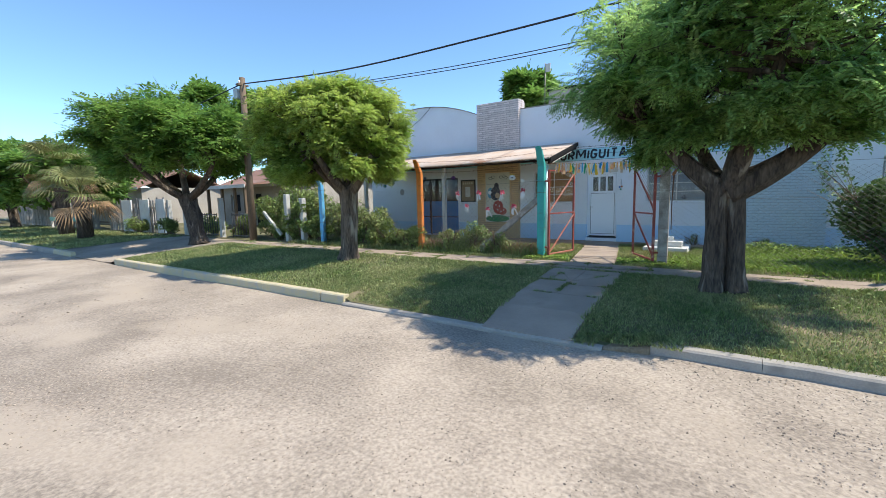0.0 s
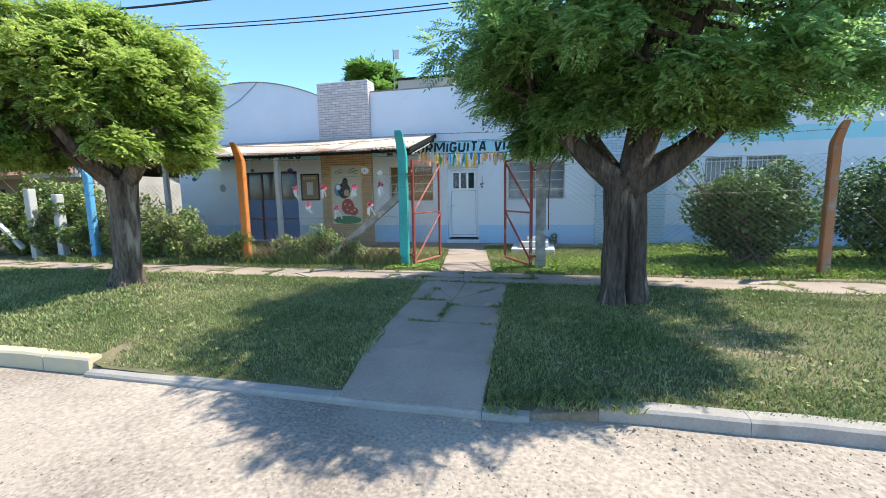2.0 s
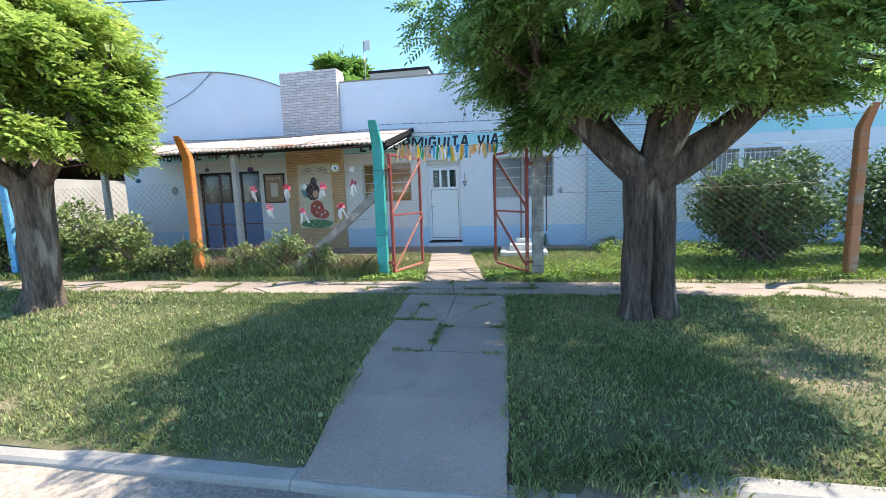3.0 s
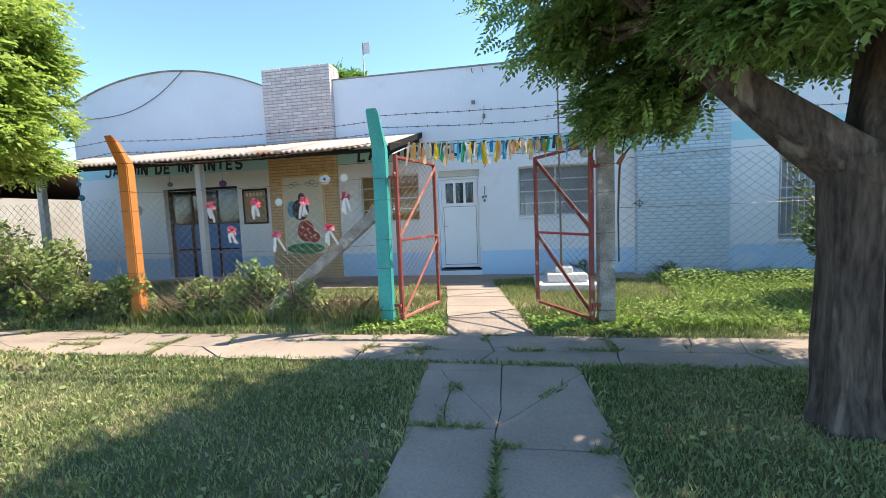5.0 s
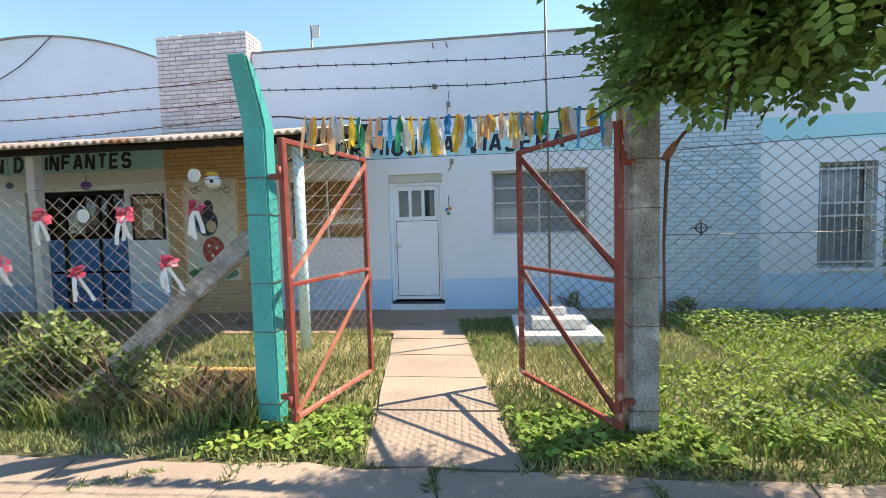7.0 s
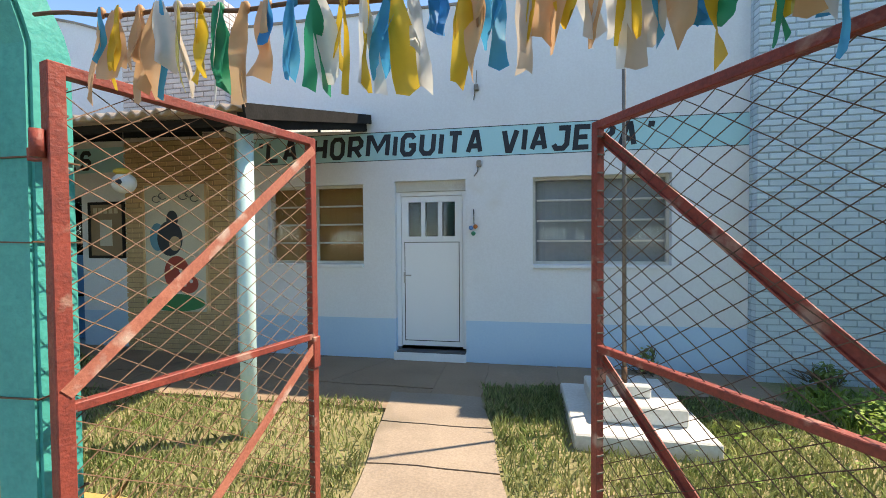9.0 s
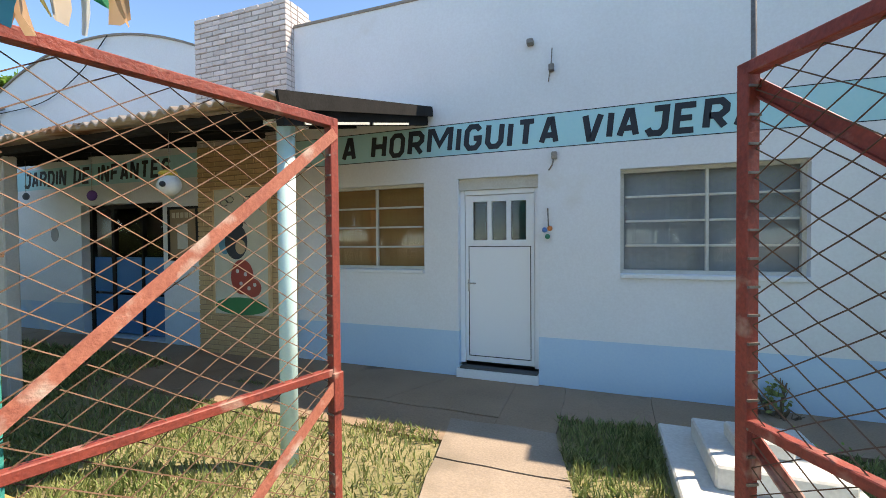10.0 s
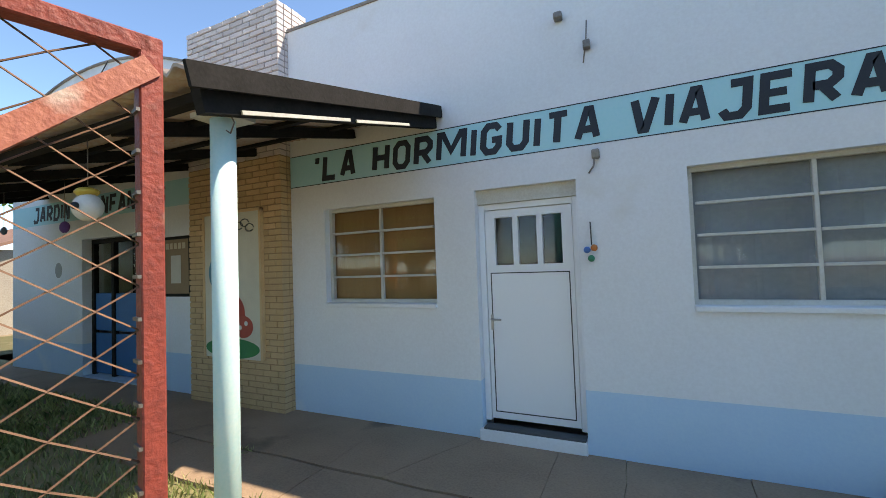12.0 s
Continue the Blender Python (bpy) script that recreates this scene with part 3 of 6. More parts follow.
tagged(new("floor", mesh_from("floor", boxed(-12.62, 10.7, 14.02, 24.0, -0.1, 0.06), M["concrete"])), "plain inner floor", "floor", kind="structure")
# added wall, coloured near-black so the rooms look unlit through the glass
tagged(new("wall_inner", mesh_from("wall_inner", boxed(-12.62, 10.7, 15.6, 15.75, 0.06, 4.0), M["unlit"])), "near-black inner wall standing in for the rooms' shade", "wall", kind="structure")


# brick piers: recessed core, each brick its own piece
BRICK = {}


def brick_mesh(w, key, material):
    k = (round(w, 3), key)
    if k not in BRICK:
        bm = boxed(-w / 2, w / 2, -0.05, 0.05, -0.028, 0.028, bevel=0.005)
        BRICK[k] = mesh_from("brick", bm, material)
    return BRICK[k]


def pier(name, x0, x1, y0, y1, top, label, material_at, limit, cores):
    p = thing(name, label, "brick pier", kind="structure")
    for z0, z1, m in cores:
        part("core", boxed(x0 + 0.012, x1 - 0.012, y0 + 0.012, y1, z0, z1), m, p)
    course, length, count, joined = 0.07, 0.235, 0, bmesh.new()
    rows = int((top + 0.05) / course)
    rnd = random.Random(4)
    order = sorted(range(rows), key=lambda r: -r)
    for r in order:
        z = 0.0 + course * (r + 0.5)
        key, m = material_at(z)
        xs = [x0]
        nx = x0 + (length if r % 2 else length / 2)
        while nx < x1 - 0.06:
            xs.append(nx)
            nx += length
        xs.append(x1)
        for a, b in zip(xs, xs[1:]):
            w = round(b - a - 0.012, 3)
            c = Vector(((a + b) / 2, y0 + 0.05 + rnd.uniform(-0.004, 0.004), z))
            if count < limit:
                ob = part("brick", brick_mesh(w, key, m), m, p)
                ob.location = c
                ob.rotation_euler = (rnd.uniform(-0.02, 0.02), 0, rnd.uniform(-0.012, 0.012))
                count += 1
            else:
                box(joined, c.x - w / 2, c.x + w / 2, c.y - 0.05, c.y + 0.05, z - 0.028, z + 0.028, mi=0 if key == "w" or key == "b" else 1)
        # side faces, one header each
        for sx in (x0 + 0.03, x1 - 0.03):
            ny = int((y1 - y0 - 0.1) / 0.12)
            for k in range(ny):
                yy = y0 + 0.1 + 0.12 * k
                box(joined, sx - 0.03 - 0.004 * (k % 2), sx + 0.03 + 0.004 * (k % 2), yy + 0.005, yy + 0.115, z - 0.028, z + 0.028, mi=0 if key in "wb" else 1)
    mats = (material_at(4)[1], material_at(1)[1])
    ob = new("brick_rest", mesh_from("brick_rest", joined, *mats))
    ob.parent = p
    tagged(ob, kind="stuff")
    return p


peach = lambda z: ("p", M["brickpeach"]) if z < 2.96 else ("w", M["brick"])
pier("chimney", -7.58, -5.95, 13.57, 14.1, 4.72, "brick chimney pier, white above and peach below", peach, 300, ((-0.1, 2.96, M["brickjp"]), (2.96, 4.70, M["brickj"])))
pier("brick_pier", 0.36, 2.05, 13.57, 13.95, 4.72, "bluish white painted brick pier", lambda z: ("b", M["brickb"]), 300, ((-0.1, 4.70, M["brickjb"]),))


# ---- trees ----
def rand_unit(rng, n):
    v = rng.normal(size=(n, 3))
    return v / np.linalg.norm(v, axis=1, keepdims=True)


def leaf_template(pairs, length, leaflet, width, droop, oval=False):
    """A pinnate leaf along +x: pairs of leaflets and one at the tip."""
    q = []
    for i in range(pairs):
        s = (i + 1.2) / (pairs + 1.2)
        x, z = length * s, -droop * s * s
        k = leaflet * (0.75 + 0.5 * math.sin(math.pi * min(s, 0.95)))
        for side in (-1, 1):
            a = radians(62) * side
            dx, dy = math.cos(a) * k, math.sin(a) * k
            nx, ny = -math.sin(a) * width / 2, math.cos(a) * width / 2
            q.append([(x, 0.004 * side, z)] + [(x + dx * f + nx * s_, dy * f + ny * s_, z + 0.006) for f, s_ in ((0.3, 0.9), (0.72, 0.85))] + [(x + dx, dy, z - 0.012)] + [(x + dx * f - nx * s_, dy * f - ny * s_, z + 0.006) for f, s_ in ((0.72, 0.85), (0.3, 0.9))])
    x, z = length, -droop
    w = width / 2
    q.append([(x, 0, z), (x + leaflet * 0.3, w, z), (x + leaflet * 0.72, w, z), (x + leaflet, 0, z - 0.01), (x + leaflet * 0.72, -w, z), (x + leaflet * 0.3, -w, z)])
    q = np.array(q)
    return q if oval else q[:, [0, 1, 3, 4]]


def place_leaves(tpl, org, d, up, size):
    R = frames_of(d, up)
    q = np.einsum("nij,mkj->nmki", R, tpl) * size[:, None, None, None]
    return (q + org[:, None, None, :]).reshape(-1, tpl.shape[1], 3)


def crown_points(rng, centre, radii, n, floor, hollow=0.55, lumps=26):
    """Points in a lumpy dome: many clumps on a flattened ellipsoid, with an uneven outline and gaps."""
    u = rand_unit(rng, lumps * 4)
    u = u[u[:, 2] > (-0.42 if callable(floor) else -0.72)][:lumps]
    f = rng.uniform(hollow, 0.92, size=len(u))
    c = np.array(centre) + u * np.array(radii) * f[:, None]
    c[:, 2] = np.maximum(c[:, 2], (0 if callable(floor) else floor) + 0.1)
    r = rng.uniform(0.14, 0.31, size=len(u)) * np.mean(radii)
    k = rng.integers(0, len(c), n)
    v = rand_unit(rng, n)
    v[:, 2] *= 0.62
    p = c[k] + v * (r[k] * rng.uniform(0.35, 1.0, n) ** 0.6)[:, None]
    return p, v, c


def tree(name, label, base, fork, trunk_r, limbs, centre, radii, floor, n_leaves, tpl, material, seed, size=(0.8, 1.25), lumps=26, twin=False, lean=0.0, weep=0.2, extra=(), low_tpl=None):
    rng = np.random.default_rng(seed)
    t = thing(name, label, "tree")
    bx, by, bz = base
    fx, fy, fz = fork
    bm = bmesh.new()
    steps = 44
    if twin:
        for k, (ox, sc) in enumerate(((-0.13, 0.72), (0.15, 0.62))):
            pts = [(bx + ox * (1.05 - 0.35 * s) + (fx - bx) * s, by + 0.04 * k + (fy - by) * s, bz - 0.12 + (fz + 0.12 - bz) * s) for s in [i / steps for i in range(steps + 1)]]
            rr = [trunk_r * sc * (1.35 - 0.35 * min(1, 5 * s) + 0.16 * max(0, s - 0.75) * 4) for s in [i / steps for i in range(steps + 1)]]
            tube(bm, pts, rr, 48, wob=0.17, seed=seed + 3.1 * k)
    else:
        pts = [(bx + (fx - bx) * s + 0.05 * math.sin(3 * s), by + (fy - by) * s, bz - 0.12 + (fz + 0.12 - bz) * s) for s in [i / steps for i in range(steps + 1)]]
        rr = [trunk_r * (1.4 - 0.4 * min(1, 5 * s) + 0.12 * max(0, s - 0.75) * 4) for s in [i / steps for i in range(steps + 1)]]
        tube(bm, pts, rr, 48, wob=0.2, seed=seed)
    bark = M["bark2"] if material is M["leaf2"] else M["bark"]
    part("trunk", bm, bark, t, "rough furrowed brown bark")
    pos, vec, clumps = crown_points(rng, centre, radii, n_leaves, floor, lumps=lumps)
    for e in extra:
        m = int(n_leaves * e[4])
        v = rand_unit(rng, m)
        v[:, 2] *= 0.6
        pos = np.vstack([pos, np.array(e[:3]) + v * e[3] * rng.uniform(0.2, 1, m)[:, None]])
        vec = np.vstack([vec, v])
        clumps = np.vstack([clumps, np.array(e[:3])])
    low = np.array([floor(a, b) for a, b, _ in pos]) if callable(floor) else np.full(len(pos), floor)
    keep = pos[:, 2] > low - 0.1
    if low_tpl is not None:
        # the crown thins out on its sunny side
        keep &= (pos[:, 0] + 0.5 * (pos[:, 2] - 3.4) < 0.9) | (rng.uniform(0, 1, len(pos)) < 0.6)
    pos, low = pos[keep], low[keep]
    pos[:, 2] = np.maximum(pos[:, 2], low + rng.uniform(0, 0.3, len(pos)))
    cl = np.array([floor(a, b) for a, b, _ in clumps]) if callable(floor) else np.full(len(clumps), floor)
    clumps[:, 2] = np.maximum(clumps[:, 2], cl + 0.15)
    ends = []
    for q, r0 in limbs:
        p0, p1 = Vector((fx, fy, fz - 0.12)), Vector(q)
        mid = p0.lerp(p1, 0.5) + Vector((rng.uniform(-0.1, 0.1), rng.uniform(-0.1, 0.1), -0.12 * (p1 - p0).length))
        pts = [((1 - s) ** 2) * p0 + 2 * s * (1 - s) * mid + s * s * p1 for s in [i / 16 for i in range(17)]]
        bm = bmesh.new()
        tube(bm, pts, [r0 * (1 - 0.62 * i / 16) for i in range(17)], 26, wob=0.16, seed=seed + r0 * 40)
        part("limb", bm, bark, t)
        ends.append(pts)
    bm = bmesh.new()
    for c in clumps:
        c = Vector(c)
        best = min((p for pts in ends for p in pts[7:]), key=lambda p: (p - c).length + 0.3 * rng.uniform())
        mid = best.lerp(c, 0.5) + Vector((0, 0, -0.1))
        tube(bm, [best, mid, c], [0.035, 0.024, 0.01], 5, cap=False)
        for k in range(4):
            e = c + Vector(rng.normal(size=3)) * 0.17 * float(np.mean(radii)) * 0.5
            tube(bm, [mid.lerp(c, 0.6), e], [0.012, 0.005], 3, cap=False)
    tagged(part("twig_mass", bm, M["bark"], t), kind="stuff")
    out = pos - np.array(centre)
    out[:, 2] *= 0.3
    d = out / (np.linalg.norm(out, axis=1, keepdims=True) + 1e-6) * 0.7 + rand_unit(rng, len(pos)) * 0.75
    d[:, 2] *= 0.55
    d[:, 2] -= weep * rng.uniform(0, 1, len(pos))
    up = np.tile([0, 0, 1.0], (len(pos), 1)) + rand_unit(rng, len(pos)) * 0.45
    sizes = rng.uniform(*size, len(pos))
    if low_tpl is not None:
        low_bough = (pos[:, 2] < 2.9) & (pos[:, 1] > 8.0)
        q = place_leaves(low_tpl, pos[low_bough], d[low_bough], up[low_bough], sizes[low_bough])
        tagged(part("low_bough", quads_mesh("low_bough", q, low_tpl.shape[1], material), material, t, "hanging boughs of oval leaflets"), kind="stuff")
        pos, d, up, sizes = pos[~low_bough], d[~low_bough], up[~low_bough], sizes[~low_bough]
    q = place_leaves(tpl, pos, d, up, sizes)
    tagged(part("crown", quads_mesh("crown", q, tpl.shape[1], material), material, t, "feathery pinnate leaves"), kind="stuff")
    return t


def acacia_floor(x, y):
    """The underside of the near crown: high over the path, hanging low towards the fence and the road's right."""
    if y > 8.95:
        return 3.1
    if x > 0.6:
        return 2.1
    if y > 8.05:
        return 1.95 + 0.85 * max(0, -1.35 - x) + (0.12 if x > -0.75 else 0.0)
    return 2.02 if x > -1.0 else 2.75


tree("tree", "broad umbrella-shaped acacia with dark feathery leaves and thick twin trunk", (0.02, 7.5, 0.02), (0.0, 7.5, 1.6), 0.205,
     [((-1.1, 7.75, 2.6), 0.18), ((-0.6, 8.5, 2.9), 0.13), ((1.55, 7.6, 2.8), 0.2), ((0.5, 6.6, 3.2), 0.14), ((0.3, 7.8, 3.8), 0.17)],
     (0.25, 7.8, 3.4), (2.6, 2.4, 1.65), acacia_floor, 11000, leaf_template(6, 0.24, 0.056, 0.03, 0.05), M["leaf1"], 11, twin=True, lumps=130, low_tpl=leaf_template(6, 0.24, 0.052, 0.028, 0.05, True),
     extra=((-0.75, 7.2, 2.4, 0.36, 0.03), (-1.05, 7.45, 2.55, 0.36, 0.025), (-0.35, 6.95, 2.4, 0.35, 0.03), (0.75, 7.05, 2.35, 0.34, 0.02), (0.35, 6.95, 2.3, 0.32, 0.02), (0.0, 6.9, 2.5, 0.3, 0.02), (1.2, 7.2, 2.2, 0.3, 0.012), (-0.63, 8.7, 2.15, 0.2, 0.008), (-1.2, 8.65, 2.15, 0.28, 0.015), (0.3, 9.6, 3.5, 0.6, 0.04), (1.1, 9.7, 3.5, 0.6, 0.04), (2.0, 9.5, 3.4, 0.6, 0.04), (2.7, 9.0, 3.3, 0.6, 0.04), (0.7, 9.2, 3.9, 0.7, 0.04),
            (0.05, 7.4, 3.65, 0.75, 0.05), (0.35, 7.7, 4.2, 0.8, 0.045), (-0.45, 7.2, 4.1, 0.7, 0.04), (-1.45, 8.35, 2.78, 0.42, 0.025), (-1.0, 8.5, 2.35, 0.42, 0.03), (-0.85, 8.7, 2.3, 0.45, 0.03), (-0.2, 8.8, 2.65, 0.45, 0.03), (0.4, 8.8, 2.7, 0.45, 0.025), (-1.0, 8.3, 2.85, 0.5, 0.035), (-0.4, 8.4, 2.75, 0.6, 0.035),
            (1.0, 8.7, 2.7, 0.55, 0.025), (1.7, 8.5, 2.55, 0.5, 0.02), (2.3, 8.0, 2.5, 0.45, 0.015), (2.5, 7.3, 2.5, 0.5, 0.015), (0.3, 6.3, 2.55, 0.45, 0.025), (0.95, 6.2, 2.6, 0.5, 0.025), (1.7, 6.5, 2.5, 0.5, 0.025), (-0.5, 6.2, 2.95, 0.5, 0.025), (-1.3, 6.6, 3.0, 0.5, 0.025),
            (-0.5, 7.2, 2.6, 0.45, 0.03), (0.2, 6.9, 2.55, 0.45, 0.03), (-0.75, 7.8, 2.75, 0.45, 0.03), (0.7, 7.1, 2.6, 0.45, 0.03), (1.2, 7.6, 2.6, 0.5, 0.03), (-1.5, 7.6, 3.0, 0.5, 0.03)))
tree("tree", "rounded acacia with bright yellow-green feathery leaves", (-8.0, 7.5, 0.02), (-7.88, 7.5, 1.75), 0.205,
     [((-9.4, 7.2, 2.9), 0.14), ((-8.3, 8.6, 3.0), 0.12), ((-6.9, 7.5, 2.8), 0.14), ((-8.0, 6.4, 2.9), 0.12), ((-8.6, 7.6, 3.5), 0.13)],
     (-8.4, 7.5, 3.2), (1.95, 1.9, 1.4), 1.85, 24000, leaf_template(4, 0.15, 0.056, 0.03, 0.03), M["leaf2"], 23, lumps=150,
     extra=((-9.0, 6.6, 2.2, 0.5, 0.03), (-8.4, 6.2, 2.2, 0.5, 0.03), (-7.1, 6.9, 2.25, 0.45, 0.025), (-6.9, 7.9, 2.3, 0.45, 0.025), (-9.6, 7.6, 2.2, 0.5, 0.03), (-7.7, 8.6, 2.2, 0.5, 0.03)))
tree("tree", "wide spreading acacia with green feathery leaves beside the driveway", (-16.6, 8.0, 0.0), (-17.4, 8.1, 1.75), 0.27,
     [((-19.8, 7.8, 3.3), 0.16), ((-17.3, 9.8, 3.3), 0.13), ((-15.2, 8.1, 3.0), 0.15), ((-17.4, 6.2, 3.2), 0.13), ((-18.0, 8.1, 4.2), 0.14)],
     (-18.0, 8.1, 3.95), (3.7, 3.0, 1.75), 2.0, 12500, leaf_template(3, 0.34, 0.16, 0.075, 0.08), M["leaf3"], 37, lumps=95)
for i, (x, y, h, s) in enumerate(((-33.5, 8.3, 5.2, 41), (-44.0, 8.2, 5.6, 43), (-58.0, 8.6, 6.0, 47))):
    tree("tree", "street acacia with dense green crown farther along the verge", (x, y, 0.0), (x - 0.5, y, 1.7), 0.26,
         [((x - 2.5, y, 3.0), 0.14), ((x + 1.6, y, 3.0), 0.14), ((x, y + 1.5, 3.2), 0.12), ((x, y - 1.5, 3.2), 0.12)],
         (x, y, 3.3), (4.2, 3.2, h - 3.2), 1.9, 3600, leaf_template(2, 0.5, 0.36, 0.17, 0.1), M["leaf3"], s, lumps=34)


def far_tree(base, height, crown_r, seed, n=3800):
    x, y = base
    tree("tree", "tall leafy tree rising behind the houses", (x, y, 0.0), (x, y, height * 0.45), 0.3,
         [((x - crown_r * 0.5, y, height * 0.75), 0.16), ((x + crown_r * 0.5, y, height * 0.75), 0.16), ((x, y, height * 0.85), 0.16)],
         (x, y, height * 0.72), (crown_r, crown_r, height * 0.3), height * 0.42, n, leaf_template(2, 0.5, 0.34, 0.2, 0.1), M["leaf3"], seed, lumps=26)


for b, h, r, s in (((-45, 18.5), 10.6, 3.0, 51), ((-40, 21), 12.6, 3.2, 52), ((-36, 24.5), 11.8, 3.0, 53), ((-12.6, 31), 11.3, 2.3, 54), ((-54, 20), 9, 3.4, 55), ((-38, 33), 6.5, 2.4, 56), ((-72, 14), 9, 4.5, 57)):
    far_tree(b, h, r, s)


def palm(x, y, h, r, seed):
    rng = np.random.default_rng(seed)
    t = thing("palm_tree", "short fan palm with dry lower fronds on the verge", "palm tree")
    bm = bmesh.new()
    tube(bm, [(x, y, -0.1), (x + 0.03, y, h * 0.5), (x, y, h)], [0.32, 0.27, 0.36], 14, wob=0.2, seed=seed)
    part("trunk", bm, M["bark"], t)
    for k in range(26):
        a, e = k * 2.4, rng.uniform(-0.75, 1.2)
        d = Vector((math.cos(a) * math.cos(e), math.sin(a) * math.cos(e), math.sin(e)))
        s = d.cross(Vector((0, 0, 1))).normalized()
        u = s.cross(d)
        o = Vector((x, y, h + 0.1))
        hub = o + d * r * 0.5
        bm = bmesh.new()
        bar(bm, o, hub, 0.03, 0.02)
        for j in range(-8, 9):
            b = radians(j * 9.5)
            f = (d * math.cos(b) + s * math.sin(b)).normalized()
            tip = hub + f * r * 0.62 + Vector((0, 0, -0.22 * r))
            m = hub + f * r * 0.36 + u * 0.03
            w = f.cross(u).normalized() * 0.035
            v = [bm.verts.new(c) for c in (hub, m - w, tip, m + w)]
            bm.faces.new(v)
        part("frond", bm, M["palmleaf"] if e > -0.3 else M["dry"], t)


palm(-25.2, 7.0, 1.9, 1.7, 61)
palm(-29.5, 7.4, 3.4, 1.9, 62)


# ---- openings of the facade ----
def glyphs():
    """Block capitals as centre lines on a unit square; a line that starts where it ends is closed."""
    lap = [(0, 0), (0, 1), (0.72, 1), (1, 0.82), (1, 0.62), (0.72, 0.45), (0.12, 0.45)]
    return {
        "L": [[(0, 1), (0, 0), (1, 0)]], "I": [[(0, 0), (0, 1)]], "T": [[(0, 1), (1, 1)], [(0.5, 1), (0.5, 0)]],
        "A": [[(0, 0), (0.4, 1), (0.6, 1), (1, 0)], [(0.2, 0.3), (0.8, 0.3)]], "V": [[(0, 1), (0.4, 0), (0.6, 0), (1, 1)]],
        "H": [[(0, 0), (0, 1)], [(1, 0), (1, 1)], [(0, 0.5), (1, 0.5)]], "R": [lap, [(0.45, 0.45), (1, 0)]],
        "O": [[(0, 0.2), (0, 0.8), (0.25, 1), (0.75, 1), (1, 0.8), (1, 0.2), (0.75, 0), (0.25, 0), (0, 0.2)]],
        "M": [[(0, 0), (0, 1), (0.14, 1), (0.5, 0.3), (0.86, 1), (1, 1), (1, 0)]], "N": [[(0, 0), (0, 1), (0.14, 1), (0.86, 0), (1, 0), (1, 1)]],
        "G": [[(1, 0.82), (0.75, 1), (0.25, 1), (0, 0.8), (0, 0.2), (0.25, 0), (0.75, 0), (1, 0.2), (1, 0.45), (0.55, 0.45)]],
        "U": [[(0, 1), (0, 0.2), (0.25, 0), (0.75, 0), (1, 0.2), (1, 1)]], "J": [[(0.3, 1), (1, 1), (1, 0.2), (0.75, 0), (0.2, 0), (0, 0.2)]],
        "E": [[(1, 1), (0, 1), (0, 0), (1, 0)], [(0, 0.5), (0.85, 0.5)]], "F": [[(1, 1), (0, 1), (0, 0)], [(0, 0.5), (0.85, 0.5)]],
        "D": [[(0, 0), (0, 1), (0.7, 1), (1, 0.75), (1, 0.25), (0.7, 0), (0, 0)]],
        "S": [[(1, 0.8), (0.78, 1), (0.22, 1), (0, 0.82), (0, 0.62), (0.22, 0.5), (0.78, 0.5), (1, 0.38), (1, 0.18), (0.78, 0), (0.22, 0), (0, 0.2)]],
        '"': [[(0, 1), (-0.1, 0.72)], [(0.5, 1), (0.4, 0.72)]],
    }


GLYPHS = glyphs()


def brush_line(bm, pts, half, y, depth):
    """A painted stroke of even width along pts (x, z), mitred at its corners."""
    closed = pts[0] == pts[-1]
    P = [Vector(p) for p in (pts[:-1] if closed else pts)]
    n, left, right = len(P), [], []
    for i, p in enumerate(P):
        a = (p - P[i - 1]).normalized() if (closed or i) else None
        b = (P[(i + 1) % n] - p).normalized() if (closed or i < n - 1) else None
        a, b = a or b, b or a
        na, nb = Vector((-a.y, a.x)), Vector((-b.y, b.x))
        m = (na + nb).normalized()
        k = half / max(m.dot(na), 0.62)
        left.append(p + m * k)
        right.append(p - m * k)
    ring = [[bm.verts.new((q.x, yy, q.y)) for q in side] for yy in (y - depth, y) for side in (left, right)]
    for i in range(n if closed else n - 1):
        j = (i + 1) % n
        bm.faces.new((ring[0][i], ring[0][j], ring[1][j], ring[1][i]))
        bm.faces.new((ring[0][j], ring[0][i], ring[2][i], ring[2][j]))
        bm.faces.new((ring[1][i], ring[1][j], ring[3][j], ring[3][i]))
    if not closed:
        for i in (0, n - 1):
            bm.faces.new((ring[0][i], ring[1][i], ring[3][i], ring[2][i]))


def letters(body, x0, x1, z0, z1, y, parent, slant=0.10):
    """Hand-painted block capitals, each a thin mesh of its own, spread between x0 and x1."""
    widths = {"I": 0.26, "M": 1.5, '"': 0.6, " ": 0.62}
    total = sum(widths.get(c, 0.98) + 0.2 for c in body) - 0.2
    k, h, pen = (x1 - x0) / total, z1 - z0, x0
    half = 0.098 * h
    wob = random.Random(len(body))
    for ch in body:
        w = widths.get(ch, 0.98) * k
        if ch != " ":
            bm = bmesh.new()
            dz = wob.uniform(-0.006, 0.006)
            for i, line in enumerate(GLYPHS[ch]):
                pts = []
                for u, v in line:
                    z = z0 + half + v * (h - 2 * half) + dz
                    pts.append((pen + half + u * max(w - 2 * half, 0.0) + slant * (z - z0), z))
                brush_line(bm, pts, half * wob.uniform(0.94, 1.06) * (0.6 if ch == '"' else 1), y, 0.003 + 0.0005 * i)
            bmesh.ops.recalc_face_normals(bm, faces=bm.faces)
            part("letter", bm, M["ink"], parent)
        pen += w + 0.2 * k


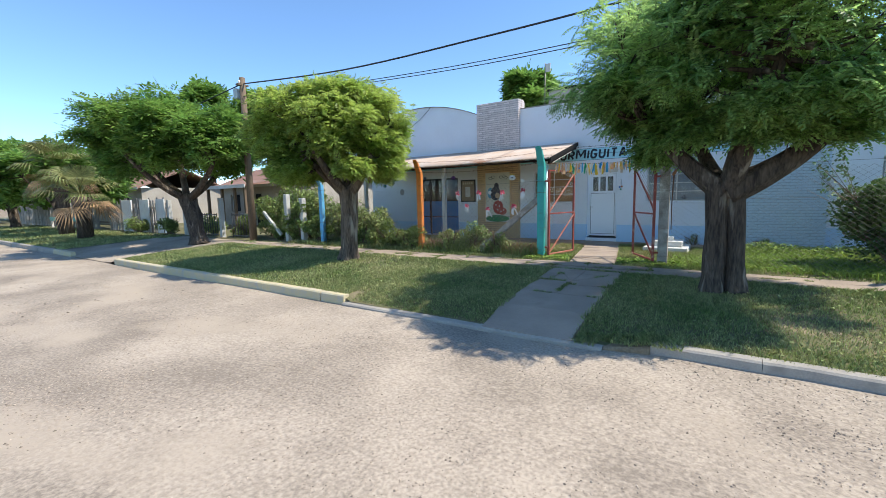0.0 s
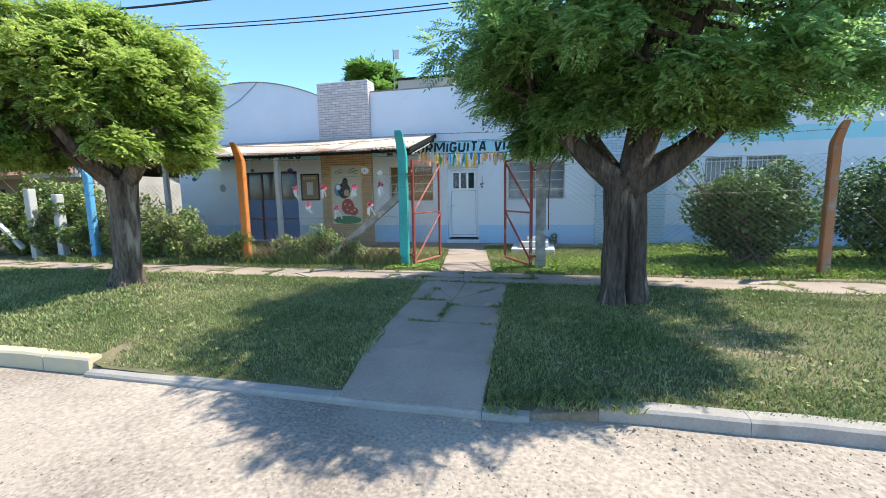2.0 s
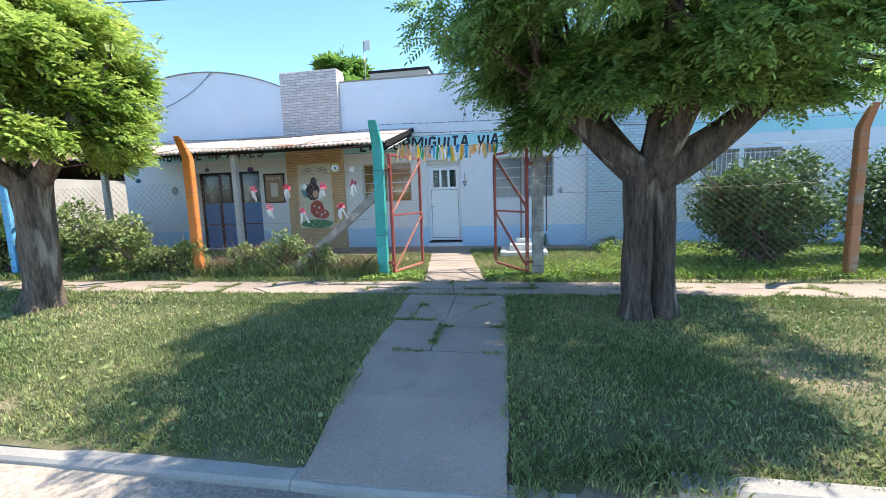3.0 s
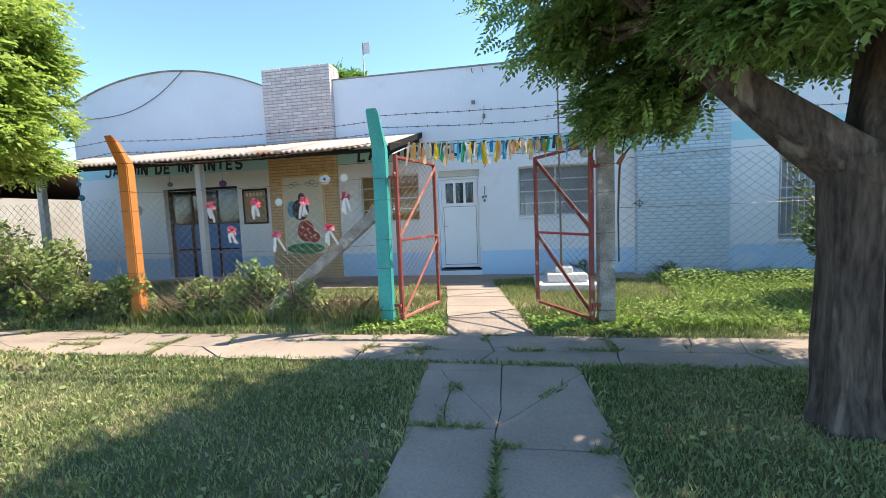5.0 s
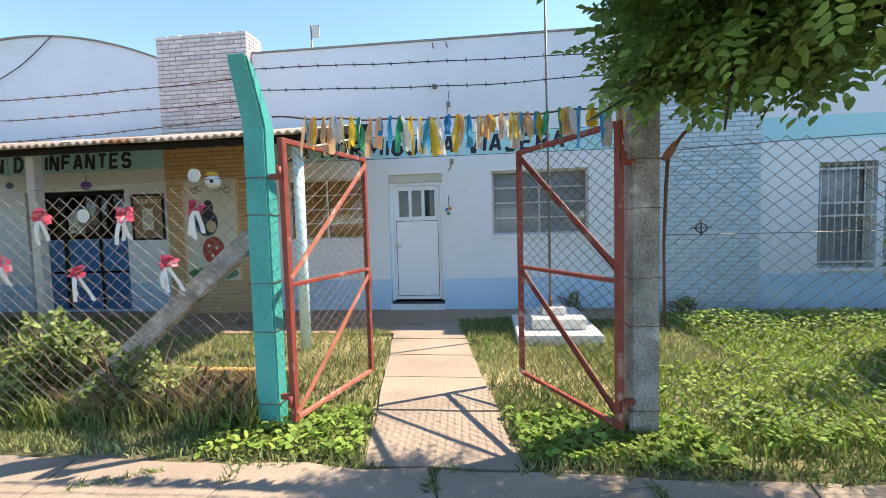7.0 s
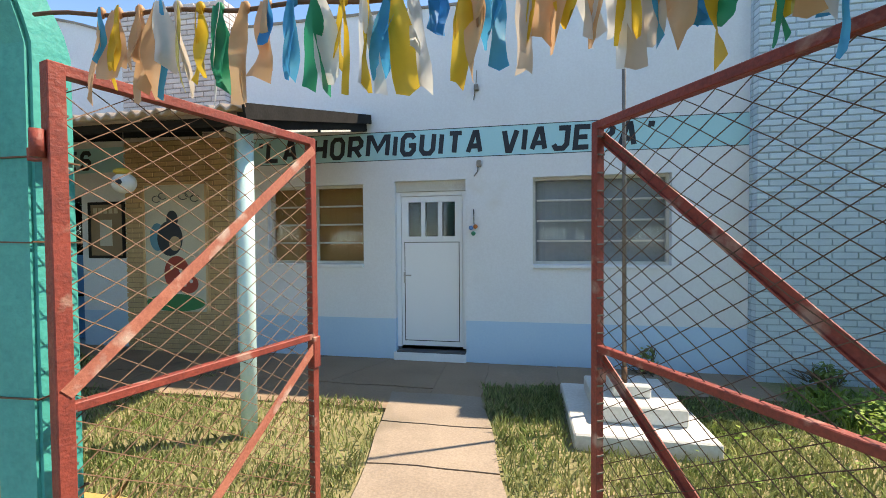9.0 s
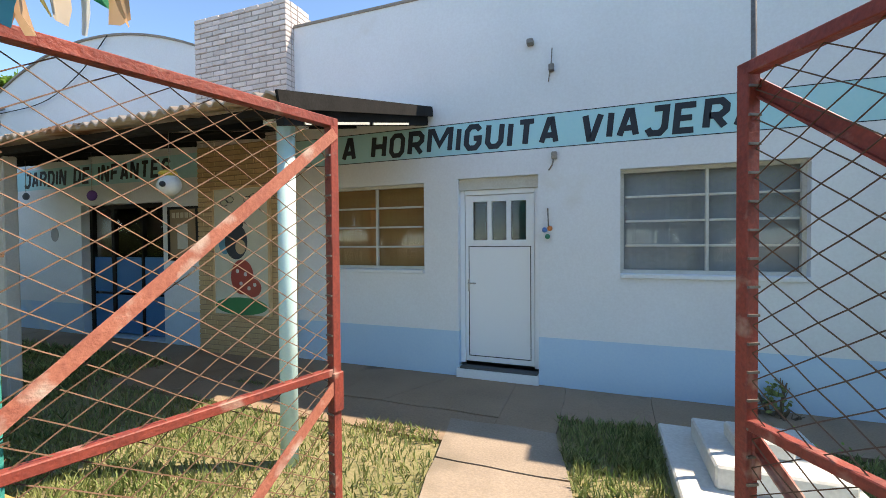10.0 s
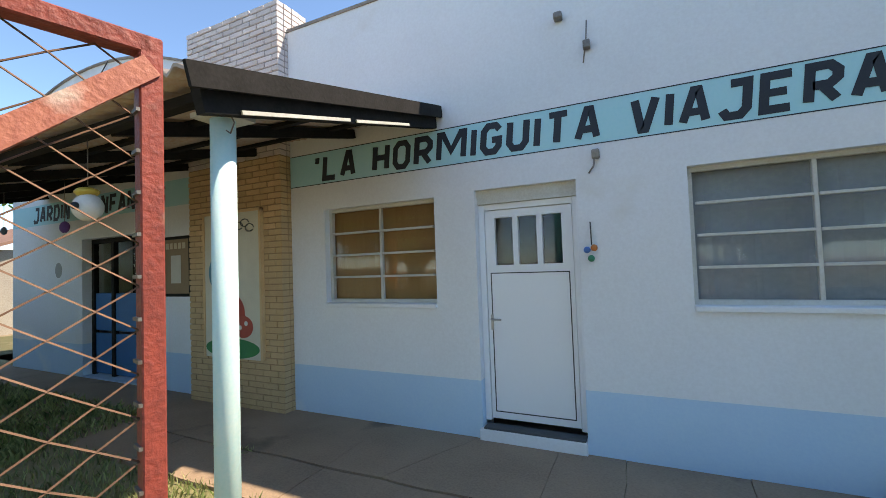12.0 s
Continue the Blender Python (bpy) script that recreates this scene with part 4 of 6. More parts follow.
sign = thing("sign_lettering", "dark painted name lettering on the turquoise band", "sign")
letters("LA HORMIGUITA VIAJERA", -5.48, -0.80, 2.603, 2.897, FACE - 0.001, sign)
letters('"', -5.60, -5.50, 2.62, 2.90, FACE - 0.001, sign)
letters('"', -0.70, -0.58, 2.64, 2.92, FACE - 0.001, sign)
for z in (2.572, 2.928):
    part("outline", boxed(-5.94, 0.35, FACE - 0.003, FACE - 0.001, z - 0.004, z + 0.004), M["ink"], sign, "thin dark painted border line")
sign = thing("sign_lettering", "dark painted kindergarten lettering under the awning", "sign")
letters("JARDIN DE INFANTES", -12.13, -8.32, 2.61, 2.895, FACE - 0.001, sign)


def casement(name, hole, blind, label, cols, rows, depth=0.10, fold=0.3):
    x0, x1, z0, z1 = hole
    w = thing(name, label, "window", kind="structure")
    y = FACE + depth
    bm = bmesh.new()
    t = 0.035
    for a in ((x0, x0 + t, z0, z1), (x1 - t, x1, z0, z1), (x0 + t, x1 - t, z0, z0 + t), (x0 + t, x1 - t, z1 - t, z1)):
        box(bm, a[0], a[1], y - 0.02, y + 0.03, a[2], a[3])
    part("window_frame", bm, M["framepaint"], w)
    xs = [x0 + t + (x1 - x0 - 2 * t) * i / cols for i in range(cols + 1)]
    zs = [z0 + t + (z1 - z0 - 2 * t) * i / rows for i in range(rows + 1)]
    for xx in xs[1:-1]:
        part("mullion", boxed(xx - 0.014, xx + 0.014, y - 0.022, y + 0.02, z0 + t, z1 - t, bevel=0.003), M["framepaint"], w)
    for i in range(cols):
        for zz in zs[1:-1]:
            part("glazing_bar", boxed(xs[i] + 0.016, xs[i + 1] - 0.016, y - 0.034, y + 0.012, zz - 0.011, zz + 0.011, bevel=0.003), M["framepaint"], w)
        for a, b in zip(zs, zs[1:]):
            g = part("pane", boxed(xs[i] + 0.015, xs[i + 1] - 0.015, y - 0.002, y + 0.003, a + 0.012, b - 0.012), M["glass"], w)
            g.rotation_euler = (random.uniform(-0.006, 0.006), 0, 0)
            g.visible_shadow = False
    bm = bmesh.new()
    n = 40
    cols_v = [[bm.verts.new((x0 + (x1 - x0) * i / n, y + 0.07 + fold * (0.008 * math.sin(i * 1.1) + 0.004 * math.sin(i * 2.7)), z)) for i in range(n + 1)] for z in (z0 + 0.01, z1 - 0.01)]
    for i in range(n):
        bm.faces.new((cols_v[0][i], cols_v[0][i + 1], cols_v[1][i + 1], cols_v[1][i]))
    part("curtain", bm, blind, w)
    bm = boxed(x0 - 0.0, x1 + 0.0, FACE - 0.035, y - 0.022, z0 - 0.045, z0 - 0.002, bevel=0.006)
    part("window_sill", bm, M["white"], w)


casement("window_1", WIN1, M["ochre"], "steel window with eight panes and ochre blind", 2, 4)
casement("window_2", WIN2, M["greyblind"], "wide steel window with eight panes and grey curtain", 2, 4)


def grille(name, hole, label):
    x0, x1, z0, z1 = hole
    casement(name, hole, M["greyblind"], label, 1, 2, 0.16)
    g = thing("window_grille", "white painted iron bars over the window", "grille", group="window grilles")
    for i in range(8):
        x = x0 + 0.05 + (x1 - x0 - 0.1) * i / 7
        part("bar", tube(bmesh.new(), [(x, FACE + 0.03, z0), (x, FACE + 0.03, z1)], 0.009, 6), M["plaster"], g)
    for z in (z0 + 0.1, z0 + (z1 - z0) * 0.5, z0 + (z1 - z0) * 0.62, z1 - 0.1):
        part("rail", boxed(x0, x1, FACE + 0.02, FACE + 0.03, z - 0.015, z + 0.015), M["plaster"], g)


grille("window_3", WIN3, "barred steel window of the side block")
grille("window_4", WIN4, "second barred steel window of the side block")

# front door
d = thing("door_1", "closed white panelled door with three small panes", "door", kind="structure")
x0, x1, z0, z1 = DOOR
y = FACE + 0.12
bm = bmesh.new()
for a in ((x0, x0 + 0.055, 0.17, 2.17), (x1 - 0.055, x1, 0.17, 2.17), (x0 + 0.055, x1 - 0.055, 2.115, 2.17)):
    box(bm, a[0], a[1], y - 0.03, y + 0.05, a[2], a[3], bevel=0.004)
part("door_frame", bm, M["doorwhite"], d)
part("lintel", boxed(x0, x1, FACE + 0.06, FACE + 0.25, 2.172, 2.3), M["framepaint"], d)
lx0, lx1 = x0 + 0.06, x1 - 0.06
bm = bmesh.new()
# leaf with openings for the panes
pw = (lx1 - lx0 - 0.09 * 2 - 0.05 * 2) / 3
pz0, pz1 = 1.60, 2.04
px = [lx0 + 0.09 + i * (pw + 0.05) for i in range(3)]
leaf = walls("door_leaf", [lx0, lx1], [0.19, 2.11], y - 0.012, y + 0.03, [(p, p + pw, pz0, pz1) for p in px], lambda a, b: 0, (M["doorwhite"],))
leaf = part("door_leaf", leaf, M["doorwhite"], d)
for p in px:
    g = part("pane", boxed(p, p + pw, y + 0.006, y + 0.011, pz0, pz1), M["glass"], leaf)
    g.visible_shadow = False
    # near-black sheet paints the indoor darkness behind each door pane
    part("backing", boxed(p - 0.01, p + pw + 0.01, y + 0.04, y + 0.045, pz0 - 0.01, pz1 + 0.01), M["unlit"], leaf)
bm = bmesh.new()
ix0, ix1, iz0, iz1 = lx0 + 0.035, lx1 - 0.035, 0.25, 1.53
for a in ((ix0, ix0 + 0.009, iz0, iz1), (ix1 - 0.009, ix1, iz0, iz1), (ix0, ix1, iz0, iz0 + 0.009), (ix0, ix1, iz1 - 0.009, iz1)):
    box(bm, a[0], a[1], y - 0.0155, y - 0.0125, a[2], a[3])
part("bead", bm, M["trimdark"], d, "thin dark line round the panel")
bm = bmesh.new()
tube(bm, [(lx0 + 0.035, y - 0.012, 1.10), (lx0 + 0.035, y - 0.05, 1.10), (lx0 + 0.13, y - 0.055, 1.10)], 0.009, 8)
box(bm, lx0 + 0.022, lx0 + 0.048, y - 0.018, y - 0.0121, 1.0, 1.14)
part("door_handle", bm, M["steel"], d, "steel lever handle")
part("threshold", boxed(x0 - 0.02, x1, FACE - 0.04, y - 0.03, -0.05, 0.13, bevel=0.008), M["white"], d)
part("door_mat", boxed(x0 + 0.02, x1 - 0.01, FACE - 0.035, y - 0.035, 0.131, 0.15, bevel=0.004), M["rubber"], d, "dark rubber strip on the step")

# blue double door under the awning
d = thing("door_2", "dark recessed doorway with blue lower panels", "door", kind="structure")
x0, x1, z0, z1 = BLUE
y = FACE + 0.16
bm = bmesh.new()
for a in ((x0, x0 + 0.07, z0, z1), (x1 - 0.07, x1, z0, z1), (x0 + 0.07, x1 - 0.07, z1 - 0.07, z1), (-9.93, -9.86, z0, z1 - 0.07), (-9.2, -9.16, z0, z1 - 0.07)):
    box(bm, a[0], a[1], y - 0.03, y + 0.04, a[2], a[3])
part("door_frame", bm, M["darkwood"], d)
for a, b in ((x0 + 0.07, -9.93), (-9.86, -9.2), (-9.16, x1 - 0.07)):
    part("panel", boxed(a, b, y - 0.005, y + 0.02, z0 + 0.02, 0.72, bevel=0.008), M["bluedoor"], d)
    part("panel", boxed(a, b, y - 0.005, y + 0.02, 0.76, 1.36, bevel=0.008), M["bluedoor"], d)
    part("pane", boxed(a, b, y, y + 0.005, 1.38, z1 - 0.07), M["glass"], d)

# notice board, mural board, small fittings
nb = thing("notice_board", "brown framed notice board with pinned papers", "notice board")
part("board", boxed(-8.34, -7.75, FACE - 0.02, FACE - 0.002, 1.34, 2.12), plain("cork_board", (0.30, 0.20, 0.11)), nb)
bm = bmesh.new()
for a in ((-8.36, -8.32, 1.32, 2.14), (-7.77, -7.73, 1.32, 2.14), (-8.32, -7.77, 1.32, 1.36), (-8.32, -7.77, 2.10, 2.14)):
    box(bm, a[0], a[1], FACE - 0.035, FACE - 0.004, a[2], a[3], bevel=0.004)
part("board_frame", bm, M["darkwood"], nb)
part("paper", boxed(-8.16, -7.95, FACE - 0.024, FACE - 0.0205, 1.5, 1.88), plain("paper", (0.62, 0.58, 0.50)), nb)
for i in range(5):
    part("paper_shape", boxed(-8.27 + i * 0.09, -8.21 + i * 0.09, FACE - 0.025, FACE - 0.0205, 1.97, 2.05), plain("paper_letter", (0.60, 0.50, 0.34)), nb)


def disc(x, z, rx, rz, y, n=28):
    bm = bmesh.new()
    a = [bm.verts.new((x + rx * math.cos(2 * math.pi * i / n), y, z + rz * math.sin(2 * math.pi * i / n))) for i in range(n)]
    b = [bm.verts.new((v.co.x, y + 0.004, v.co.z)) for v in a]
    bm.faces.new(a)
    for i in range(n):
        bm.faces.new((a[i], b[i], b[(i + 1) % n], a[(i + 1) % n]))
    bmesh.ops.recalc_face_normals(bm, faces=bm.faces)
    return bm


mu = thing("mural_panel", "pale painted panel with simple coloured mural shapes", "mural")
Y = 13.53
part("panel", boxed(-7.22, -6.27, Y + 0.003, Y + 0.045, 0.6, 2.33, bevel=0.006), plain("mural_ground", (0.66, 0.62, 0.50)), mu)
bm = bmesh.new()
for a in ((-7.25, -7.22, 0.6, 2.36), (-6.27, -6.24, 0.6, 2.36), (-7.25, -6.24, 2.33, 2.36)):
    box(bm, a[0], a[1], Y - 0.004, Y + 0.045, a[2], a[3])
part("panel_frame", bm, M["brickpeach"], mu)
part("hill_shape", disc(-6.75, 0.72, 0.46, 0.12, Y - 0.001), plain("mural_green", (0.04, 0.22, 0.08)), mu)
part("body_shape", disc(-6.72, 1.12, 0.2, 0.24, Y - 0.0015), plain("mural_red", (0.42, 0.06, 0.04)), mu)
part("body_shape", disc(-6.55, 0.98, 0.16, 0.13, Y - 0.0025), plain("mural_red_b", (0.45, 0.08, 0.05)), mu)
part("head_shape", disc(-6.82, 1.6, 0.2, 0.24, Y - 0.0015), M["ink"], mu)
part("head_shape", disc(-6.78, 1.86, 0.09, 0.12, Y - 0.0016), M["ink"], mu)
part("bag_shape", disc(-7.02, 1.62, 0.12, 0.19, Y - 0.0012), plain("mural_blue", (0.10, 0.30, 0.42)), mu)
part("face_shape", disc(-6.74, 1.53, 0.09, 0.1, Y - 0.003), plain("mural_cream", (0.55, 0.40, 0.24)), mu)
for i, (a, b) in enumerate(((-6.8, 1.2), (-6.66, 1.16), (-6.74, 1.03), (-6.6, 0.97), (-6.5, 1.02))):
    part("dot_shape", disc(a, b, 0.028, 0.028, Y - 0.0045, 12), M["plaster"], mu)
for a, b in ((-7.02, 2.14), (-6.92, 2.18), (-6.6, 2.17), (-6.5, 2.2), (-6.42, 2.14)):
    bm = bmesh.new()
    tube(bm, [(a + 0.07 * math.cos(k * 0.7), Y, b + 0.045 * math.sin(k * 0.7)) for k in range(9)], 0.006, 5)
    part("cloud_line", bm, M["ink"], mu)


def ball(r, seg=10):
    bm = bmesh.new()
    bmesh.ops.create_uvsphere(bm, u_segments=seg, v_segments=seg // 2 + 2, radius=r)
    for f in bm.faces:
        f.smooth = True
    return bm


bell = thing("wall_ornament", "small hanging ornament of coloured balls beside the door", "ornament")
part("cord", tube(bmesh.new(), [(-2.67, FACE - 0.012, 1.93), (-2.665, FACE - 0.025, 1.74)], 0.006, 5), M["trimdark"], bell)
for dx, dz, c in ((-0.035, 1.70, (0.10, 0.22, 0.50)), (0.02, 1.715, (0.60, 0.20, 0.06)), (-0.005, 1.63, (0.05, 0.26, 0.16))):
    b = part("ball", ball(0.028), plain("felt", c, 0.9), bell)
    b.location = (-2.665 + dx, FACE - 0.042, dz)
hk = thing("wall_bracket", "rusty iron bracket and wire stub on the facade", "bracket")
part("plate", boxed(-2.655, -2.60, FACE - 0.06, FACE - 0.002, 3.36, 3.43, bevel=0.006), M["wire"], hk)
part("wire_stub", tube(bmesh.new(), [(-2.62, FACE - 0.03, 3.6), (-2.63, FACE - 0.03, 3.45), (-2.66, FACE - 0.03, 3.25)], 0.006, 5), M["wire"], hk)
hk = thing("wall_bracket", "small square iron insulator bracket high on the facade", "bracket")
part("plate", boxed(-2.88, -2.81, FACE - 0.08, FACE - 0.002, 3.66, 3.72, bevel=0.01), M["wire"], hk)
hk = thing("cable_stub", "cut cable stub and clip over the door", "cable")
part("clip", boxed(-2.63, -2.57, FACE - 0.05, FACE - 0.002, 2.44, 2.52, bevel=0.01), M["concrete"], hk)
part("wire_stub", tube(bmesh.new(), [(-2.6, FACE - 0.03, 2.5), (-2.62, FACE - 0.04, 2.38), (-2.66, FACE - 0.02, 2.33)], 0.008, 5), M["wire"], hk)

# ---- awning ----
aw = thing("awning", "rusty corrugated tin awning along the facade", "awning")
AX0, AX1 = -11.7, -4.03


def roof_z(y):
    return 2.50 + (y - 11.22) * (3.13 - 2.50) / (FACE - 11.22)


x = AX0
k = 0
while x < AX1 - 0.05:
    x1 = min(x + 0.96, AX1)
    bm = bmesh.new()
    n = 40
    ys_ = [11.2, 12.0, 12.8, FACE - 0.002]
    rows = []
    for side in (0.012, -0.004):
        rows.append([[bm.verts.new((x + (x1 - x) * i / n + (0.03 if i == n else 0), yy, roof_z(yy) + side + 0.02 * math.sin(2 * math.pi * (x + (x1 - x) * i / n) / 0.105) + 0.004 * noise.noise(Vector((x * 3, yy * 2, i * 0.2))))) for i in range(n + 1)] for yy in ys_])
    for g in rows:
        for a, b in zip(g, g[1:]):
            for i in range(n):
                f = bm.faces.new((a[i], a[i + 1], b[i + 1], b[i]))
                f.smooth = True
    for i in range(n):
        bm.faces.new((rows[0][0][i], rows[1][0][i], rows[1][0][i + 1], rows[0][0][i + 1]))
    bmesh.ops.recalc_face_normals(bm, faces=bm.faces)
    s = part("roof_sheet", bm, M["tin"], aw)
    s.location.z = 0.003 * (k % 2)
    x, k = x1, k + 1
part("side_beam", bar(bmesh.new(), (AX1 - 0.04, 11.3, roof_z(11.3) - 0.105), (AX1 - 0.04, FACE - 0.005, roof_z(FACE) - 0.105), 0.06, 0.15), M["darkwood"], aw)
part("side_fascia", bar(bmesh.new(), (AX1 + 0.045, 11.2, roof_z(11.2) - 0.03), (AX1 + 0.045, FACE - 0.005, roof_z(FACE) - 0.03), 0.02, 0.11), M["darkwood"], aw)
part("front_beam", boxed(AX0, AX1 - 0.09, 11.36, 11.43, 2.435, 2.49, bevel=0.006), M["darkwood"], aw)
for xx in span(AX0 + 0.1, AX1 - 1.0, 1.25):
    part("rafter", bar(bmesh.new(), (xx, 11.44, roof_z(11.44) - 0.075), (xx, FACE - 0.01, roof_z(FACE) - 0.075), 0.05, 0.09), M["darkwood"], aw)
for yy in (11.9, 12.6, 13.3):
    part("purlin", boxed(AX0, AX1 - 0.09, yy - 0.025, yy + 0.025, roof_z(yy) - 0.055, roof_z(yy) - 0.024), M["darkwood"], aw)
for a, b in ((11.5, 12.35), (12.42, 13.15)):
    part("edge_strip", bar(bmesh.new(), (AX1 + 0.002, a, roof_z(a) - 0.172), (AX1 + 0.002, b, roof_z(b) - 0.168), 0.012, 0.02), M["framepaint"], aw)
p = part("post", tube(bmesh.new(), [(-4.24, 11.55, -0.1), (-4.235, 11.55, 1.2), (-4.23, 11.55, 2.44)], 0.062, 18), M["postpaint"], aw, "pale turquoise round steel post")
part("plate", boxed(-4.33, -4.12, 11.44, 11.66, 2.41, 2.435), M["framepaint"], aw)
part("hook", tube(bmesh.new(), [(-4.12, 11.5, 2.42), (-4.08, 11.5, 2.36), (-4.11, 11.5, 2.31), (-4.14, 11.5, 2.33)], 0.004, 5), M["wire"], aw)
for xx in (-7.69, -11.2):
    part("post", boxed(xx - 0.06, xx + 0.06, 11.49, 11.61, -0.1, 2.47, bevel=0.012), M["postgrey"], aw, "greyish white square post")
orn = thing("hanging_ornament", "white plastic bottle ornament hanging from the awning", "ornament")
part("cord", tube(bmesh.new(), [(-5.2, 11.4, 2.44), (-5.2, 11.4, 2.16)], 0.003, 4), M["wire"], orn)
b = part("body", ball(0.085, 14), plain("white_plastic", (0.72, 0.72, 0.70), 0.35), orn)
b.location, b.scale = (-5.2, 11.4, 2.03), (1.15, 0.85, 0.95)
b = part("cap", ball(0.06, 10), plain("yellow_plastic", (0.62, 0.42, 0.06), 0.4), orn)
b.location, b.scale = (-5.21, 11.4, 2.12), (1.2, 1, 0.5)
b = part("eye", ball(0.022, 8), M["ink"], orn)
b.location = (-5.17, 11.325, 2.03)

for ox, oy, oz, r_, c_, lab in ((-7.87, 12.4, 2.17, 0.075, (0.13, 0.05, 0.22), "purple paper lantern hanging under the awning"), (-10.2, 11.45, 2.21, 0.05, (0.03, 0.16, 0.22), "dark teal disc hanging under the awning"),
                            (-10.17, 11.45, 1.95, 0.065, (0.03, 0.16, 0.22), "dark teal disc hanging under the awning"), (-9.0, 12.3, 2.2, 0.055, (0.10, 0.14, 0.22), "small blue paper ornament under the awning")):
    o_ = thing("hanging_ornament", lab, "ornament", group="ornaments under the awning")
    part("cord", tube(bmesh.new(), [(ox, oy, roof_z(oy) - 0.05), (ox, oy, oz + r_ * 0.6)], 0.003, 4), M["wire"], o_)
    b = part("body", ball(r_, 12), plain("paper_ornament", c_, 0.8), o_)
    b.location, b.scale = (ox, oy, oz), (1.15, 0.45, 0.85)
wd = thing("wall_tag", "grey round tag fixed on the wall", "tag")
part("disc", disc(-11.24, 1.76, 0.11, 0.13, FACE - 0.006), plain("wall_tag", (0.34, 0.34, 0.34)), wd)
for xx in (-2.86, -2.64):
    hk = thing("wall_bracket", "small rusty hook under the parapet", "hook", group="parapet hooks")
    part("hook", tube(bmesh.new(), [(xx, FACE - 0.002, 4.37), (xx, FACE - 0.07, 4.37), (xx + 0.01, FACE - 0.08, 4.31), (xx + 0.02, FACE - 0.05, 4.28)], 0.009, 5), M["wirerust"], hk)

# ---- flag mast on a stepped plinth ----
ms = thing("flagpole", "grey steel flagpole on white stepped plinth", "flagpole", at=(-1.22, 12.3, 0))
for a, z0, z1, dx, dy in (((0.50, 0.56), -0.05, 0.13, 0, 0), ((0.33, 0.36), 0.13, 0.27, 0.03, 0.03), ((0.15, 0.14), 0.27, 0.37, 0.0, 0.0)):
    part("plinth_step", boxed(dx - a[0], dx + a[0], dy - a[1], dy + a[1], z0, z1, bevel=0.012), M["plaster"], ms, "chipped whitewashed concrete step")
part("pole", tube(bmesh.new(), [(-0.04, -0.06, 0.36), (-0.045, -0.06, 2.0), (-0.07, -0.05, 5.6)], [0.018, 0.0165, 0.014], 10), M["wire"], ms)
part("collar", tube(bmesh.new(), [(-0.04, -0.06, 0.36), (-0.04, -0.06, 0.5)], 0.024, 10), M["wirerust"], ms)


# ---- fence ----
def bent_post(x, y, material, label, h=2.15, w=0.16, d=0.13, bend=(0, -0.2), top=0.42, group="fence posts", base_mat=None):
    """A square concrete fence post whose top leans over."""
    p = thing("fence_post", label, "fence post", at=(x, y, 0), group=group)
    bm = bmesh.new()
    rings = []
    for z, ox, oy, k in ((-0.25, 0, 0, 1), (0.3, 0, 0, 1), (1.0, 0, 0, 1), (h - 0.02, 0, 0, 0.97), (h + 0.05, bend[0] * 0.1, bend[1] * 0.12, 0.96), (h + top, bend[0], bend[1], 0.85)):
        rings.append([bm.verts.new((ox + sx * w / 2 * k + 0.004 * noise.noise(Vector((z * 3, sx, x))), oy + sy * d / 2 * k, z + (0.04 * -sy if z > h + 0.2 else 0))) for sx, sy in ((-1, -1), (1, -1), (1, 1), (-1, 1))])
    for a, b in zip(rings, rings[1:]):
        for k in range(4):
            bm.faces.new((a[k], a[(k + 1) % 4], b[(k + 1) % 4], b[k]))
    bm.faces.new(rings[0][::-1])
    bm.faces.new(rings[-1])
    bmesh.ops.recalc_face_normals(bm, faces=bm.faces)
    bmesh.ops.bevel(bm, geom=[e for e in bm.edges if len(e.link_faces) == 2 and e.calc_face_angle(0) > 0.7], offset=0.012, segments=2, affect="EDGES")
    part("shaft", bm, material, p)
    for z in (0.22, 0.75, 1.1, 1.55, 1.85):
        bm = bmesh.new()
        c = [(-w / 2 - 0.004, -d / 2 - 0.004), (w / 2 + 0.004, -d / 2 - 0.004), (w / 2 + 0.004, d / 2 + 0.004), (-w / 2 - 0.004, d / 2 + 0.004)]
        dz = random.uniform(-0.03, 0.03)
        for i in range(4):
            bar(bm, (*c[i], z + dz), (*c[(i + 1) % 4], z + dz + random.uniform(-0.01, 0.01)), 0.005)
        part("tie_wire", bm, M["wirerust"], p)
    return p


FY = 9.68
bent_post(-3.66, FY, M["teal"], "teal painted concrete fence post with leaning top", w=0.17, d=0.14, h=2.2, bend=(-0.02, -0.14), top=0.40)
bent_post(-7.28, FY, M["orange"], "orange painted concrete fence post with leaning top", h=2.2, bend=(-0.02, -0.16), top=0.34)
bent_post(-11.5, FY, M["bluepaint"], "sky blue painted concrete fence post", h=2.0, bend=(-0.05, -0.22), top=0.3)
bent_post(3.4, FY, M["rustorange"], "faded orange concrete fence post with leaning top", h=2.1, w=0.135, d=0.12, bend=(0.03, -0.12), top=0.3)
bent_post(7.6, FY, M["concrete"], "grey concrete fence post", h=2.05, bend=(0.1, -0.28), top=0.36)
gp = bent_post(-1.04, FY, M["oldpost"], "bare grey concrete gate post", h=2.3, bend=(0.0, -0.05), top=0.3, w=0.18, d=0.16)
br = thing("fence_brace", "slanting grey concrete brace of the teal post", "brace")
part("shaft", bar(bmesh.new(), (-3.74, FY + 0.02, 1.42), (-5.56, FY + 0.1, -0.04), 0.11, 0.14, bevel=0.012), M["oldpost"], br)
